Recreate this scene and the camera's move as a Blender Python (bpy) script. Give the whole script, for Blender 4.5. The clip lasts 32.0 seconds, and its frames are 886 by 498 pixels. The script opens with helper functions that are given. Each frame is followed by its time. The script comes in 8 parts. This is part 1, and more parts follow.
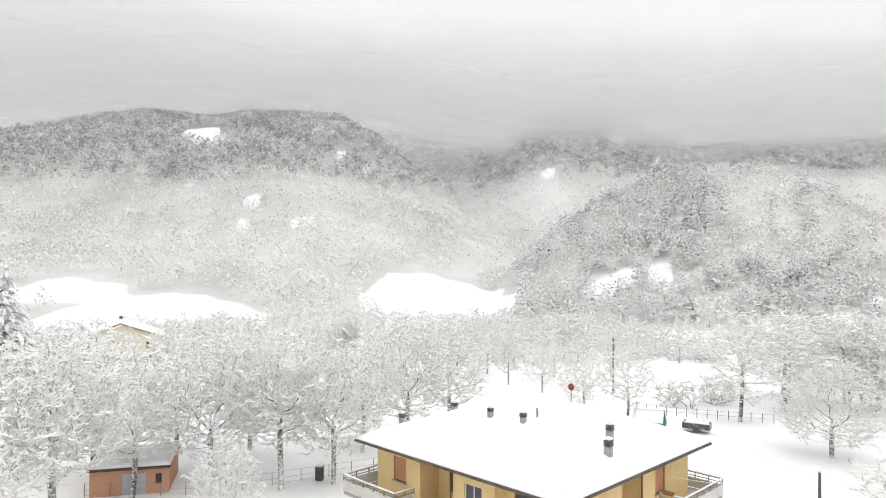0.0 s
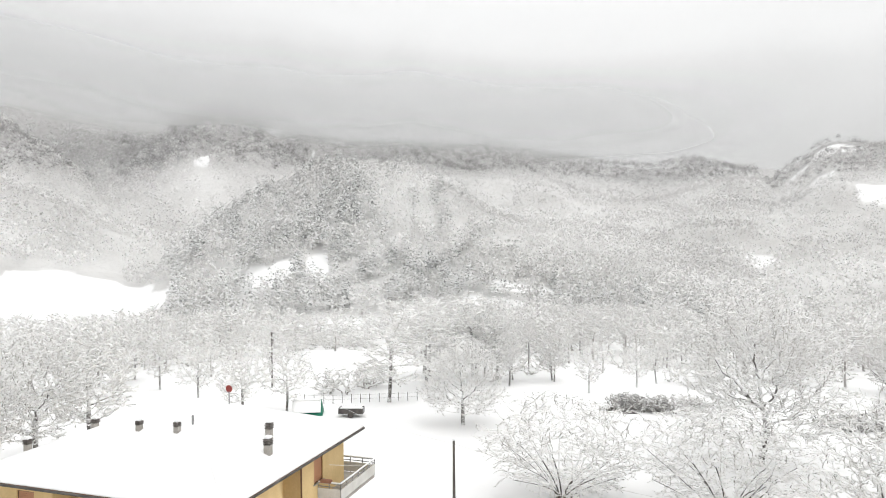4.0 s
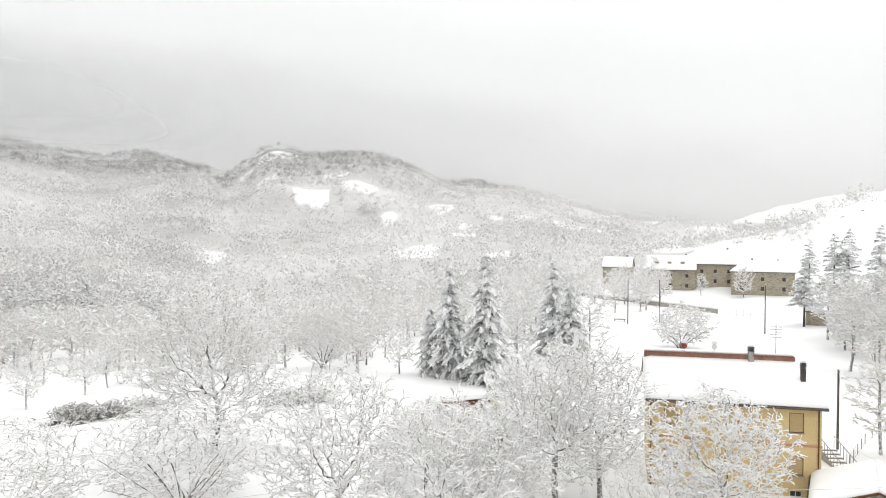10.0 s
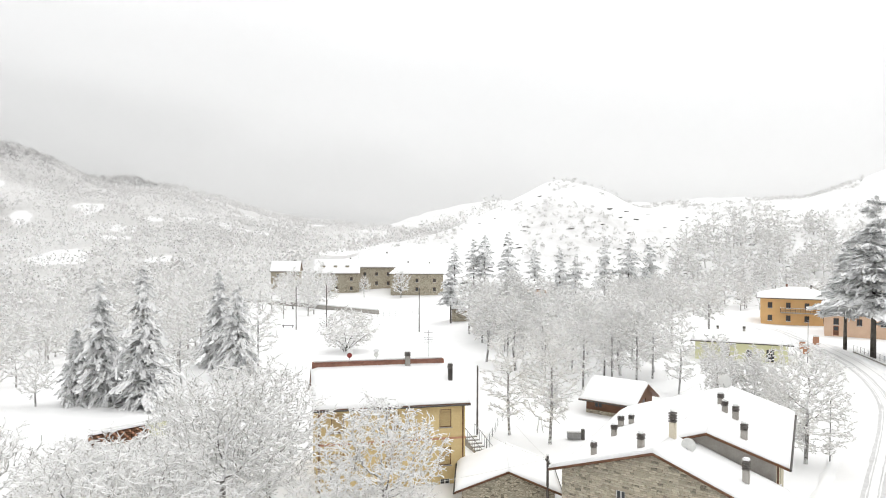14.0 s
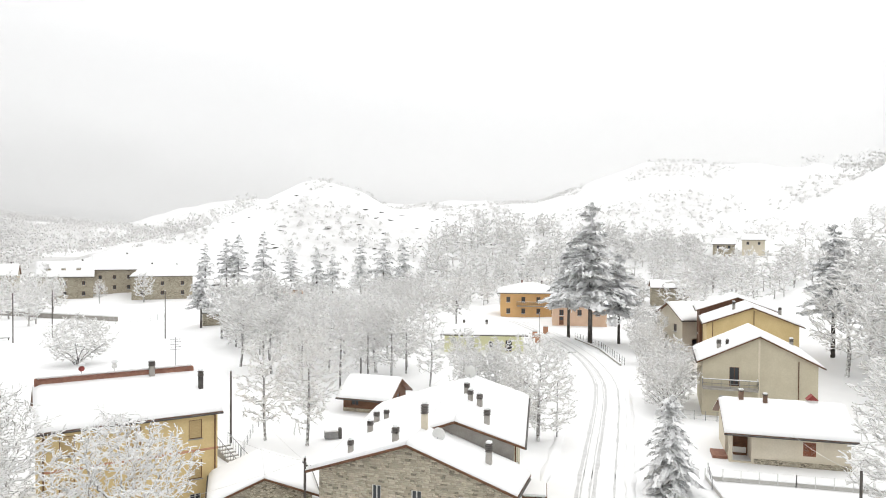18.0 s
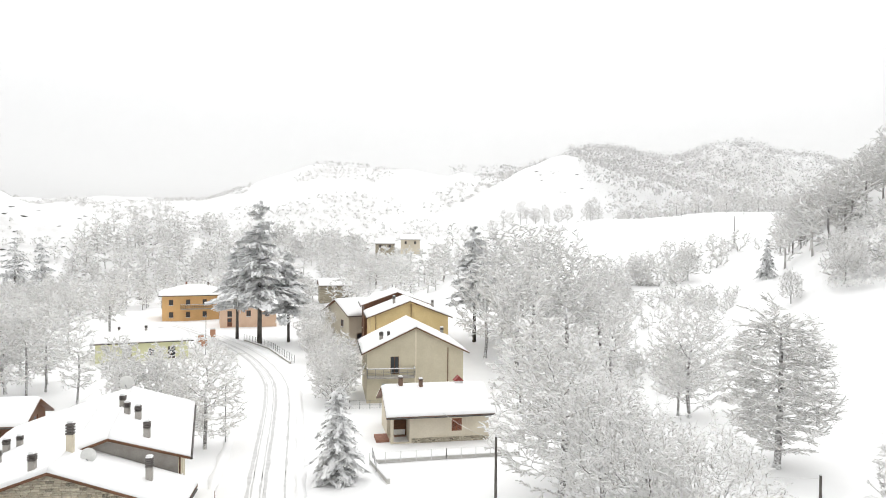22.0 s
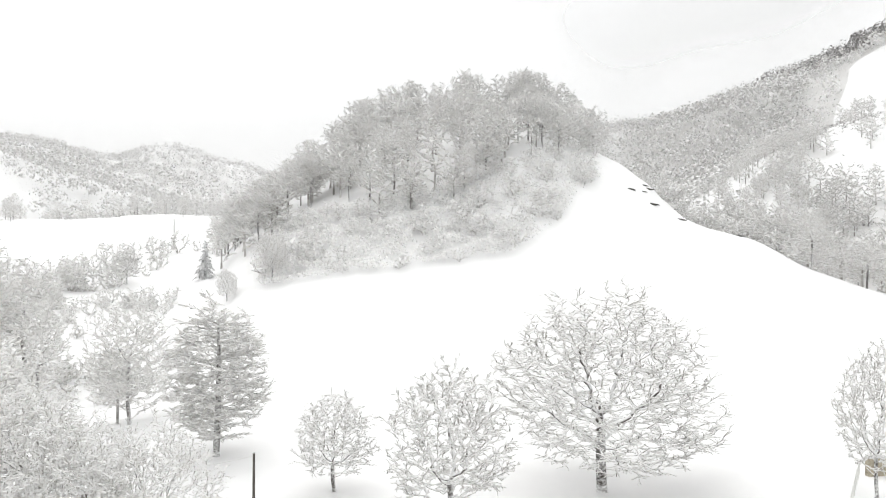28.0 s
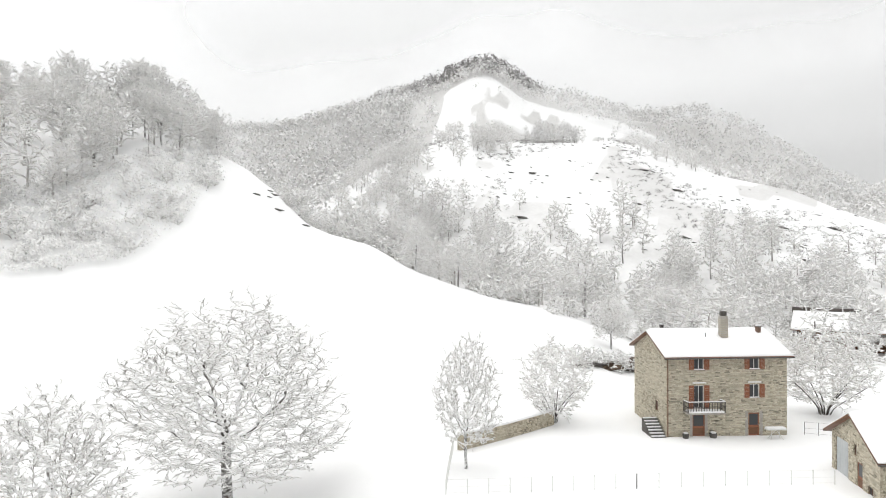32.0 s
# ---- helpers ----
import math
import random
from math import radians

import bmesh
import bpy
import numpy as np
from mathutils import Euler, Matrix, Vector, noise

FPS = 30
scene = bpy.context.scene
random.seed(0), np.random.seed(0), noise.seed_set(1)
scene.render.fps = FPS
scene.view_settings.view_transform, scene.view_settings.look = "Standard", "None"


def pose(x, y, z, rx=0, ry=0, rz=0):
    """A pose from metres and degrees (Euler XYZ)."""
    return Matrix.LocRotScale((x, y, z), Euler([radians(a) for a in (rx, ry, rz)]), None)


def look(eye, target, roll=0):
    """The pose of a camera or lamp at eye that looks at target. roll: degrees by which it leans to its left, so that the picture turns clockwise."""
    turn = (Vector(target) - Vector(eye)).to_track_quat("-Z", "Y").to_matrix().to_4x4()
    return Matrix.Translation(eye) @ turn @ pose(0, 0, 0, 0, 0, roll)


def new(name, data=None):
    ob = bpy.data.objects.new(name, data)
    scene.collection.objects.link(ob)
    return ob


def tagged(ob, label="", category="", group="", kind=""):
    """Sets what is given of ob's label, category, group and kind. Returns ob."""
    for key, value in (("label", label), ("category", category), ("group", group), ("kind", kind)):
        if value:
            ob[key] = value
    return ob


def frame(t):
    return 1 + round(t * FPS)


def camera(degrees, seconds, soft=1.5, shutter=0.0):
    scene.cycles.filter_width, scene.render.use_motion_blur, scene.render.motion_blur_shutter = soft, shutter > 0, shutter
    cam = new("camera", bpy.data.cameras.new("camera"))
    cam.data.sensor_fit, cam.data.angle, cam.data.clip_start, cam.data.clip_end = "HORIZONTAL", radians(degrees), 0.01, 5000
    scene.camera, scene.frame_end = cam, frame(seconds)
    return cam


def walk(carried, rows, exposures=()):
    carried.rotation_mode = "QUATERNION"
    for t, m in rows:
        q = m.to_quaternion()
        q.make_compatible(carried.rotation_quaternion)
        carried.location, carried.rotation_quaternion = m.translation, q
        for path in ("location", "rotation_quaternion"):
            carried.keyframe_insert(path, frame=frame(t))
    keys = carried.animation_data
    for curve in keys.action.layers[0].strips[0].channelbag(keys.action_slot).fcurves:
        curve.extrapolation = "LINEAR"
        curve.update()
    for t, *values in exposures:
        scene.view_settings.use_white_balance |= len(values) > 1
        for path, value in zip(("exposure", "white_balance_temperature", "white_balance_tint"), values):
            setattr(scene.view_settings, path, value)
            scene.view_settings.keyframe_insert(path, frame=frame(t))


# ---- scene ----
# ---- camera: hovers over the village and turns to the right ----
EYE = (0.0, 0.0, 18.0)
cam = camera(64.9, 32.0, 1.0)
TURN = []  # seconds, height, yaw, pitch, roll
TURN += [(0.0, 18.00, 0, 0, 0), (0.5, 18.00, -3.4, -0.1, 0), (1.0, 18.00, -6.8, -0.1, 0.1), (1.5, 18.00, -10.3, -0.2, 0.1), (2.0, 18.00, -13.7, -0.3, 0.1), (2.5, 18.05, -17.1, -0.3, 0.2), (3.0, 18.10, -20.5, -0.4, 0.2), (3.5, 18.25, -24, -0.6, 0.3), (5.5, 18.65, -38.7, -1.1, 0.1), (6.0, 18.70, -42.4, -1.1, 0.1), (6.5, 18.62, -46, -1.1, 0.1), (7.0, 18.55, -49.2, -1.1, 0.1), (7.5, 18.48, -52.7, -1.2, 0.1), (8.0, 18.42, -56.1, -1.2, 0.1)]
TURN += [(8.5, 18.40, -59.7, -1.2, 0), (9.0, 18.38, -63.3, -1.2, 0), (9.5, 18.38, -66.8, -1.2, 0), (10.0, 18.38, -70.4, -1.2, -0.1), (10.5, 18.45, -74, -1.2, -0.1), (11.0, 18.57, -77.6, -1.2, -0.1), (11.5, 18.72, -81.2, -1.1, -0.2), (12.0, 19.02, -84.8, -1.1, -0.2), (12.5, 19.30, -88.3, -1.1, -0.2), (13.0, 19.38, -91.6, -1, -0.2), (13.5, 19.45, -95, -1, -0.2), (15.5, 19.47, -102.1, -0.9, -0.3), (16.0, 19.50, -105.4, -0.9, -0.3), (16.5, 19.48, -108.1, -0.9, -0.3)]
TURN += [(17.0, 19.47, -111, -0.9, -0.4), (17.5, 19.48, -114, -0.9, -0.4), (18.0, 19.50, -117, -0.9, -0.4), (18.5, 19.57, -120.1, -0.9, -0.4), (19.0, 19.65, -123.3, -0.9, -0.4), (19.5, 19.70, -126.6, -0.9, -0.4), (20.0, 19.60, -129.9, -0.8, -0.5), (20.5, 19.56, -133.3, -0.8, -0.5), (21.0, 19.52, -136.7, -0.8, -0.5), (21.5, 19.45, -140.2, -0.8, -0.5), (22.0, 19.38, -143.7, -0.7, -0.5), (22.5, 19.38, -147.3, -0.7, -0.5), (23.0, 19.38, -150.9, -0.7, -0.5), (23.5, 19.34, -154.4, -0.6, -0.5)]
TURN += [(24.0, 19.30, -158, -0.6, -0.5), (24.5, 19.25, -161.5, -0.5, -0.5), (25.0, 19.20, -165.1, -0.5, -0.5), (25.5, 19.10, -168.6, -0.4, -0.5), (27.5, 19.00, -183.7, -0.2, -0.4), (28.0, 19.03, -187.5, -0.1, -0.3), (28.5, 19.25, -191.2, -0.1, -0.3), (29.0, 19.40, -195, 0, -0.2), (29.5, 19.48, -198.8, 0, -0.2), (30.0, 19.48, -202.6, 0.1, -0.2), (30.5, 19.49, -206.3, 0.1, -0.1), (31.0, 19.49, -210.1, 0.1, -0.1), (31.5, 19.50, -213.9, 0.1, 0), (32.0, 19.50, -217.6, 0.2, 0)]
walk(cam, [(t, pose(EYE[0], EYE[1], z, 90 + p, r, y)) for t, z, y, p, r in TURN])

# ---- world, sun, exposure ----
SUN_AZ, SUN_EL = 150.0, 55.0
world = bpy.data.worlds.new("overcast_sky")
scene.world = world
world.use_nodes = True
wn, wl = world.node_tree.nodes, world.node_tree.links
wn.clear()
w_out = wn.new("ShaderNodeOutputWorld")
w_bg = wn.new("ShaderNodeBackground")
w_sky = wn.new("ShaderNodeTexSky")
w_sky.sky_type = "NISHITA"
w_sky.sun_disc = False
w_sky.sun_elevation, w_sky.sun_rotation = radians(SUN_EL), radians(SUN_AZ)
w_sky.air_density, w_sky.dust_density = 1.0, 4.0
w_co = wn.new("ShaderNodeTexCoord")
w_map = wn.new("ShaderNodeMapping")
w_map.inputs["Scale"].default_value = (1.0, 1.0, 3.2)
w_noise = wn.new("ShaderNodeTexNoise")
w_noise.inputs["Scale"].default_value = 1.6
w_noise.inputs["Detail"].default_value = 5.0
w_noise.inputs["Roughness"].default_value = 0.5
wl.new(w_co.outputs["Generated"], w_map.inputs["Vector"])
wl.new(w_map.outputs["Vector"], w_noise.inputs["Vector"])
# nearness to the hidden sun, flat on the horizon
w_dot = wn.new("ShaderNodeVectorMath")
w_dot.operation = "DOT_PRODUCT"
# the cloud veil is thinnest overhead and to the south-east
veil = Vector((math.sin(radians(SUN_AZ)) * 0.13, math.cos(radians(SUN_AZ)) * 0.13, 0.985))
w_dot.inputs[1].default_value = veil
wl.new(w_co.outputs["Generated"], w_dot.inputs[0])
w_add = wn.new("ShaderNodeMath")
w_add.operation = "MULTIPLY_ADD"
w_add.inputs[1].default_value = 0.16
wl.new(w_noise.outputs["Fac"], w_add.inputs[0])
wl.new(w_dot.outputs["Value"], w_add.inputs[2])
w_rng = wn.new("ShaderNodeMapRange")
w_rng.inputs["From Min"].default_value = 0.0
w_rng.inputs["From Max"].default_value = 1.08
wl.new(w_add.outputs["Value"], w_rng.inputs["Value"])
w_ramp = wn.new("ShaderNodeValToRGB")
cr = w_ramp.color_ramp
cr.interpolation = "EASE"
cr.elements[0].position, cr.elements[0].color = 0.0, (0.67, 0.672, 0.672, 1)
cr.elements[1].position, cr.elements[1].color = 1.0, (1.95, 1.95, 1.93, 1)
for pos, v in ((0.15, 0.76), (0.22, 0.90), (0.29, 1.07), (0.42, 1.2)):
    e = cr.elements.new(pos)
    e.color = (v * 0.998, v, v * 0.998, 1)
wl.new(w_rng.outputs["Result"], w_ramp.inputs["Fac"])
w_mul = wn.new("ShaderNodeMix")
w_mul.data_type = "RGBA"
w_mul.inputs["Factor"].default_value = 0.96
w_sc = wn.new("ShaderNodeVectorMath")
w_sc.operation = "SCALE"
w_sc.inputs["Scale"].default_value = 0.1
wl.new(w_sky.outputs["Color"], w_sc.inputs[0])
wl.new(w_sc.outputs["Vector"], w_mul.inputs["A"])
wl.new(w_ramp.outputs["Color"], w_mul.inputs["B"])
wl.new(w_mul.outputs["Result"], w_bg.inputs["Color"])
w_bg.inputs["Strength"].default_value = 0.93
wl.new(w_bg.outputs["Background"], w_out.inputs["Surface"])

sun = new("sun", bpy.data.lights.new("sun", "SUN"))
sun.data.energy, sun.data.angle, sun.data.color = 0.6, radians(60), (1.0, 0.985, 0.965)
sun.matrix_world = look((0, 0, 0), (-math.sin(radians(SUN_AZ)), -math.cos(radians(SUN_AZ)), -math.tan(radians(SUN_EL))))

# ---- materials ----
def material(name):
    m = bpy.data.materials.new(name)
    m.use_nodes = True
    n, l = m.node_tree.nodes, m.node_tree.links
    return m, n, l, n["Principled BSDF"]


def mixed(n, l, fac, a, b):
    mx = n.new("ShaderNodeMix")
    mx.data_type = "RGBA"
    for slot, v in (("Factor", fac), ("A", a), ("B", b)):
        if isinstance(v, (int, float)):
            mx.inputs[slot].default_value = v
        elif isinstance(v, tuple):
            mx.inputs[slot].default_value = (*v, 1) if len(v) == 3 else v
        else:
            l.new(v, mx.inputs[slot])
    return mx.outputs["Result"]


def noise_at(n, l, scale, detail=4.0, rough=0.55, space="Object", stretch=None):
    co = n.new("ShaderNodeTexCoord")
    t = n.new("ShaderNodeTexNoise")
    t.inputs["Scale"].default_value, t.inputs["Detail"].default_value, t.inputs["Roughness"].default_value = scale, detail, rough
    src = co.outputs[space]
    if stretch:
        mp = n.new("ShaderNodeMapping")
        mp.inputs["Scale"].default_value = stretch
        l.new(src, mp.inputs["Vector"])
        src = mp.outputs["Vector"]
    l.new(src, t.inputs["Vector"])
    return t.outputs["Fac"]


def ramped(n, l, src, lo, hi):
    r = n.new("ShaderNodeMapRange")
    r.inputs["From Min"].default_value, r.inputs["From Max"].default_value = lo, hi
    l.new(src, r.inputs["Value"])
    return r.outputs["Result"]


def bumped(n, l, bsdf, src, strength, dist):
    b = n.new("ShaderNodeBump")
    b.inputs["Strength"].default_value, b.inputs["Distance"].default_value = strength, dist
    l.new(src, b.inputs["Height"])
    l.new(b.outputs["Normal"], bsdf.inputs["Normal"])


def surface(name, dark, light, scale=2.0, rough=0.8, metal=0.0, bump=0.2, dist=0.01, stretch=None, fine=12.0):
    """Two tones mixed by a coarse and a fine grain, with relief."""
    m, n, l, b = material(name)
    big = noise_at(n, l, scale, 5, 0.6, stretch=stretch)
    small = noise_at(n, l, scale * fine, 3, 0.6, stretch=stretch)
    c = mixed(n, l, ramped(n, l, big, 0.3, 0.7), dark, light)
    c2 = mixed(n, l, ramped(n, l, small, 0.35, 0.65), tuple(v * 0.86 for v in dark), c)
    l.new(mixed(n, l, 0.35, c, c2), b.inputs["Base Color"])
    b.inputs["Roughness"].default_value, b.inputs["Metallic"].default_value = rough, metal
    bumped(n, l, b, small, bump, dist)
    return m


def snow_material(name, scale, tone=(0.82, 0.822, 0.823), bump=0.25, dist=0.05):
    m, n, l, b = material(name)
    big = noise_at(n, l, scale, 6, 0.55)
    small = noise_at(n, l, scale * 14, 4, 0.6)
    l.new(mixed(n, l, ramped(n, l, big, 0.3, 0.7), tuple(v * 0.97 for v in tone), tone), b.inputs["Base Color"])
    b.inputs["Roughness"].default_value = 0.7
    add = n.new("ShaderNodeMath")
    add.operation = "MULTIPLY_ADD"
    add.inputs[1].default_value = 0.35
    l.new(small, add.inputs[0])
    l.new(big, add.inputs[2])
    bumped(n, l, b, add.outputs["Value"], bump, dist)
    return m


def snowed_material(name, dark, light, lo, hi, snow=(0.860, 0.862, 0.863), island=True, patch=6.0, drift=1.5):
    """Bark or needles, with snow lying on whatever faces up."""
    m, n, l, b = material(name)
    g = n.new("ShaderNodeNewGeometry")
    sep = n.new("ShaderNodeSeparateXYZ")
    l.new(g.outputs["Normal"], sep.inputs["Vector"])
    lump = noise_at(n, l, patch, 2)
    add = n.new("ShaderNodeMath")
    add.operation = "MULTIPLY_ADD"
    add.inputs[1].default_value = 0.9
    l.new(lump, add.inputs[0])
    l.new(sep.outputs["Z"], add.inputs[2])
    fac = ramped(n, l, add.outputs["Value"], lo + 0.45, hi + 0.45)
    vary = g.outputs["Random Per Island"] if island else ramped(n, l, noise_at(n, l, drift, 4, 0.6), 0.3, 0.7)
    bark = mixed(n, l, vary, dark, light)
    l.new(mixed(n, l, fac, bark, snow), b.inputs["Base Color"])
    b.inputs["Roughness"].default_value = 0.85
    return m




def ground_material():
    """Deep snow on the meadows; frosted brush under the woods, barer towards the crests."""
    m = snow_material("snow_ground", 0.35)
    n, l = m.node_tree.nodes, m.node_tree.links
    b = n["Principled BSDF"]
    snow = b.inputs["Base Color"].links[0].from_socket
    att = n.new("ShaderNodeAttribute")
    att.attribute_name = "cover"
    sp = n.new("ShaderNodeSeparateXYZ")
    l.new(att.outputs["Vector"], sp.inputs["Vector"])
    clump = noise_at(n, l, 0.10, 6, 0.7)
    drift = noise_at(n, l, 0.014, 4, 0.6)
    speck = noise_at(n, l, 0.8, 4, 0.7)
    frosted = mixed(n, l, ramped(n, l, drift, 0.3, 0.7), (0.46, 0.453, 0.445), (0.64, 0.636, 0.63))
    bare = mixed(n, l, ramped(n, l, clump, 0.32, 0.68), (0.26, 0.253, 0.247), (0.36, 0.353, 0.347))
    brush = mixed(n, l, sp.outputs["Y"], frosted, bare)
    # palest brush: frosted near by, haze put into the colour on the dome
    brush = mixed(n, l, sp.outputs["Z"], brush, mixed(n, l, ramped(n, l, clump, 0.32, 0.68), (0.62, 0.617, 0.613), (0.82, 0.82, 0.82)))
    brush = mixed(n, l, ramped(n, l, speck, 0.55, 0.85), brush, (0.70, 0.70, 0.70))
    edge = n.new("ShaderNodeMath")
    edge.operation = "MULTIPLY_ADD"
    edge.inputs[1].default_value = 0.5
    l.new(clump, edge.inputs[0])
    l.new(sp.outputs["X"], edge.inputs[2])
    l.new(mixed(n, l, ramped(n, l, edge.outputs["Value"], 0.62, 0.88), snow, brush), b.inputs["Base Color"])
    return m


SNOW = ground_material()
SNOW_ROAD = snow_material("snow_packed", 0.9, tone=(0.78, 0.778, 0.772), bump=0.4, dist=0.06)
SNOW_ROOF = snow_material("snow_roof", 0.7, bump=0.2, dist=0.04)
BARK = snowed_material("bark", (0.045, 0.039, 0.034), (0.15, 0.135, 0.12), -0.12, 0.25, island=False)
LIMB = snowed_material("snowy_limb", (0.06, 0.053, 0.047), (0.24, 0.222, 0.205), -0.42, 0.05, island=False, patch=2.5)
DARK_TWIG = snowed_material("bare_twig", (0.30, 0.28, 0.26), (0.68, 0.668, 0.65), 0.75, 1.3)
FROST_TWIG = snowed_material("frosted_shoot", (0.28, 0.265, 0.25), (0.60, 0.588, 0.572), 0.75, 1.3)
SNOW_TWIG = snowed_material("snow_on_twig", (0.80, 0.797, 0.788), (0.92, 0.918, 0.91), 0.9, 1.6)
# frosted twigs; on the far dome their paleness stands in for haze
WOOD_TWIG = snowed_material("frost_haze_twig", (0.50, 0.493, 0.485), (0.76, 0.755, 0.748), 0.0, 0.8, snow=(0.82, 0.82, 0.815), patch=0.8)
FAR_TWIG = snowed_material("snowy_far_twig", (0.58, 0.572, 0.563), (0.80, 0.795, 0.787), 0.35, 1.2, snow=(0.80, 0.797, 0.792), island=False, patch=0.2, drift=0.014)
CREST_TWIG = snowed_material("bare_far_twig", (0.22, 0.212, 0.206), (0.36, 0.352, 0.346), 0.5, 1.3, snow=(0.52, 0.52, 0.52), island=False, patch=0.2, drift=0.014)
HEDGE_TWIG = snowed_material("dark_hedge_twig", (0.07, 0.06, 0.052), (0.24, 0.215, 0.19), 0.75, 1.3)
NEEDLE = snowed_material("snowy_needles", (0.20, 0.215, 0.20), (0.54, 0.55, 0.535), -1.25, -0.7, patch=1.5)
CEDAR_NEEDLE = snowed_material("cedar_needles", (0.24, 0.258, 0.246), (0.62, 0.632, 0.615), -1.3, -0.8, patch=1.5)
FAR_NEEDLE = snowed_material("snowy_far_needles", (0.15, 0.162, 0.153), (0.36, 0.372, 0.357), -0.35, 0.15, patch=0.5)
PLASTER_Y = surface("yellow_plaster", (0.62, 0.45, 0.22), (0.72, 0.54, 0.28), 0.6, 0.85, bump=0.15)
PLASTER_B = surface("ochre_plaster", (0.62, 0.47, 0.23), (0.72, 0.57, 0.30), 0.5, 0.85, bump=0.15)
PLASTER_W = surface("cream_plaster", (0.62, 0.56, 0.44), (0.72, 0.66, 0.54), 0.5, 0.85, bump=0.15)
PLASTER_C = surface("beige_plaster", (0.50, 0.45, 0.33), (0.60, 0.55, 0.42), 0.5, 0.85, bump=0.15)
PLASTER_O = surface("orange_plaster", (0.64, 0.39, 0.17), (0.73, 0.47, 0.22), 0.5, 0.85, bump=0.15)
PLASTER_G = surface("lime_plaster", (0.66, 0.66, 0.40), (0.75, 0.75, 0.49), 0.5, 0.85, bump=0.15)
PLASTER_P = surface("peach_plaster", (0.62, 0.43, 0.30), (0.72, 0.53, 0.39), 0.5, 0.85, bump=0.15)
PLASTER_T = surface("terracotta_plaster", (0.50, 0.26, 0.16), (0.58, 0.32, 0.20), 0.5, 0.85, bump=0.15)
CONCRETE = surface("concrete", (0.30, 0.28, 0.25), (0.45, 0.43, 0.40), 1.2, 0.9)
WOOD = surface("brown_wood", (0.10, 0.045, 0.02), (0.20, 0.09, 0.045), 2.0, 0.6, stretch=(1, 1, 6))
SHUTTER = surface("red_brown_shutter", (0.20, 0.07, 0.035), (0.30, 0.11, 0.055), 2.0, 0.55, stretch=(1, 1, 5))
BLIND = surface("tan_blind", (0.42, 0.20, 0.10), (0.52, 0.27, 0.15), 2.0, 0.6, stretch=(1, 1, 18))
METAL = surface("grey_metal", (0.22, 0.22, 0.22), (0.36, 0.36, 0.36), 2.0, 0.5, 0.6)
DARK = surface("dark_metal", (0.055, 0.05, 0.047), (0.12, 0.11, 0.10), 2.0, 0.6, 0.2)
TILE = surface("red_clay_tile", (0.24, 0.115, 0.08), (0.38, 0.20, 0.14), 3.0, 0.85)
POLE_WOOD = surface("weathered_pole", (0.07, 0.06, 0.055), (0.15, 0.135, 0.12), 2.0, 0.85, stretch=(4, 4, 0.6))
GREEN = surface("green_tarp", (0.0, 0.13, 0.08), (0.01, 0.20, 0.12), 1.2, 0.55)
ROCK = surface("dark_rock", (0.06, 0.055, 0.05), (0.16, 0.15, 0.14), 0.7, 0.9, bump=0.5, dist=0.1)
DISH = surface("red_dish", (0.22, 0.03, 0.025), (0.30, 0.05, 0.04), 3.0, 0.5)
WHITE = surface("white_paint", (0.62, 0.62, 0.60), (0.76, 0.76, 0.74), 2.0, 0.6)
BRICK = surface("brown_brick", (0.14, 0.085, 0.06), (0.26, 0.17, 0.125), 4.0, 0.85)
COWL = surface("weathered_cowl", (0.10, 0.088, 0.08), (0.20, 0.18, 0.165), 4.0, 0.7)
PANEL = surface("pale_concrete_panel", (0.52, 0.505, 0.475), (0.64, 0.625, 0.595), 1.2, 0.85)
TAN_BLIND = surface("ochre_blind", (0.50, 0.36, 0.17), (0.60, 0.45, 0.23), 2.0, 0.6, stretch=(1, 1, 18))
EARTH = surface("bare_earth", (0.07, 0.05, 0.035), (0.17, 0.125, 0.09), 0.9, 0.95, bump=0.6, dist=0.1)
GREY_DOOR = surface("grey_sheet_door", (0.42, 0.44, 0.45), (0.52, 0.54, 0.55), 1.0, 0.5, bump=0.1)
TRACK = surface("slush", (0.46, 0.457, 0.455), (0.66, 0.66, 0.66), 1.6, 0.6, bump=0.4, dist=0.03)


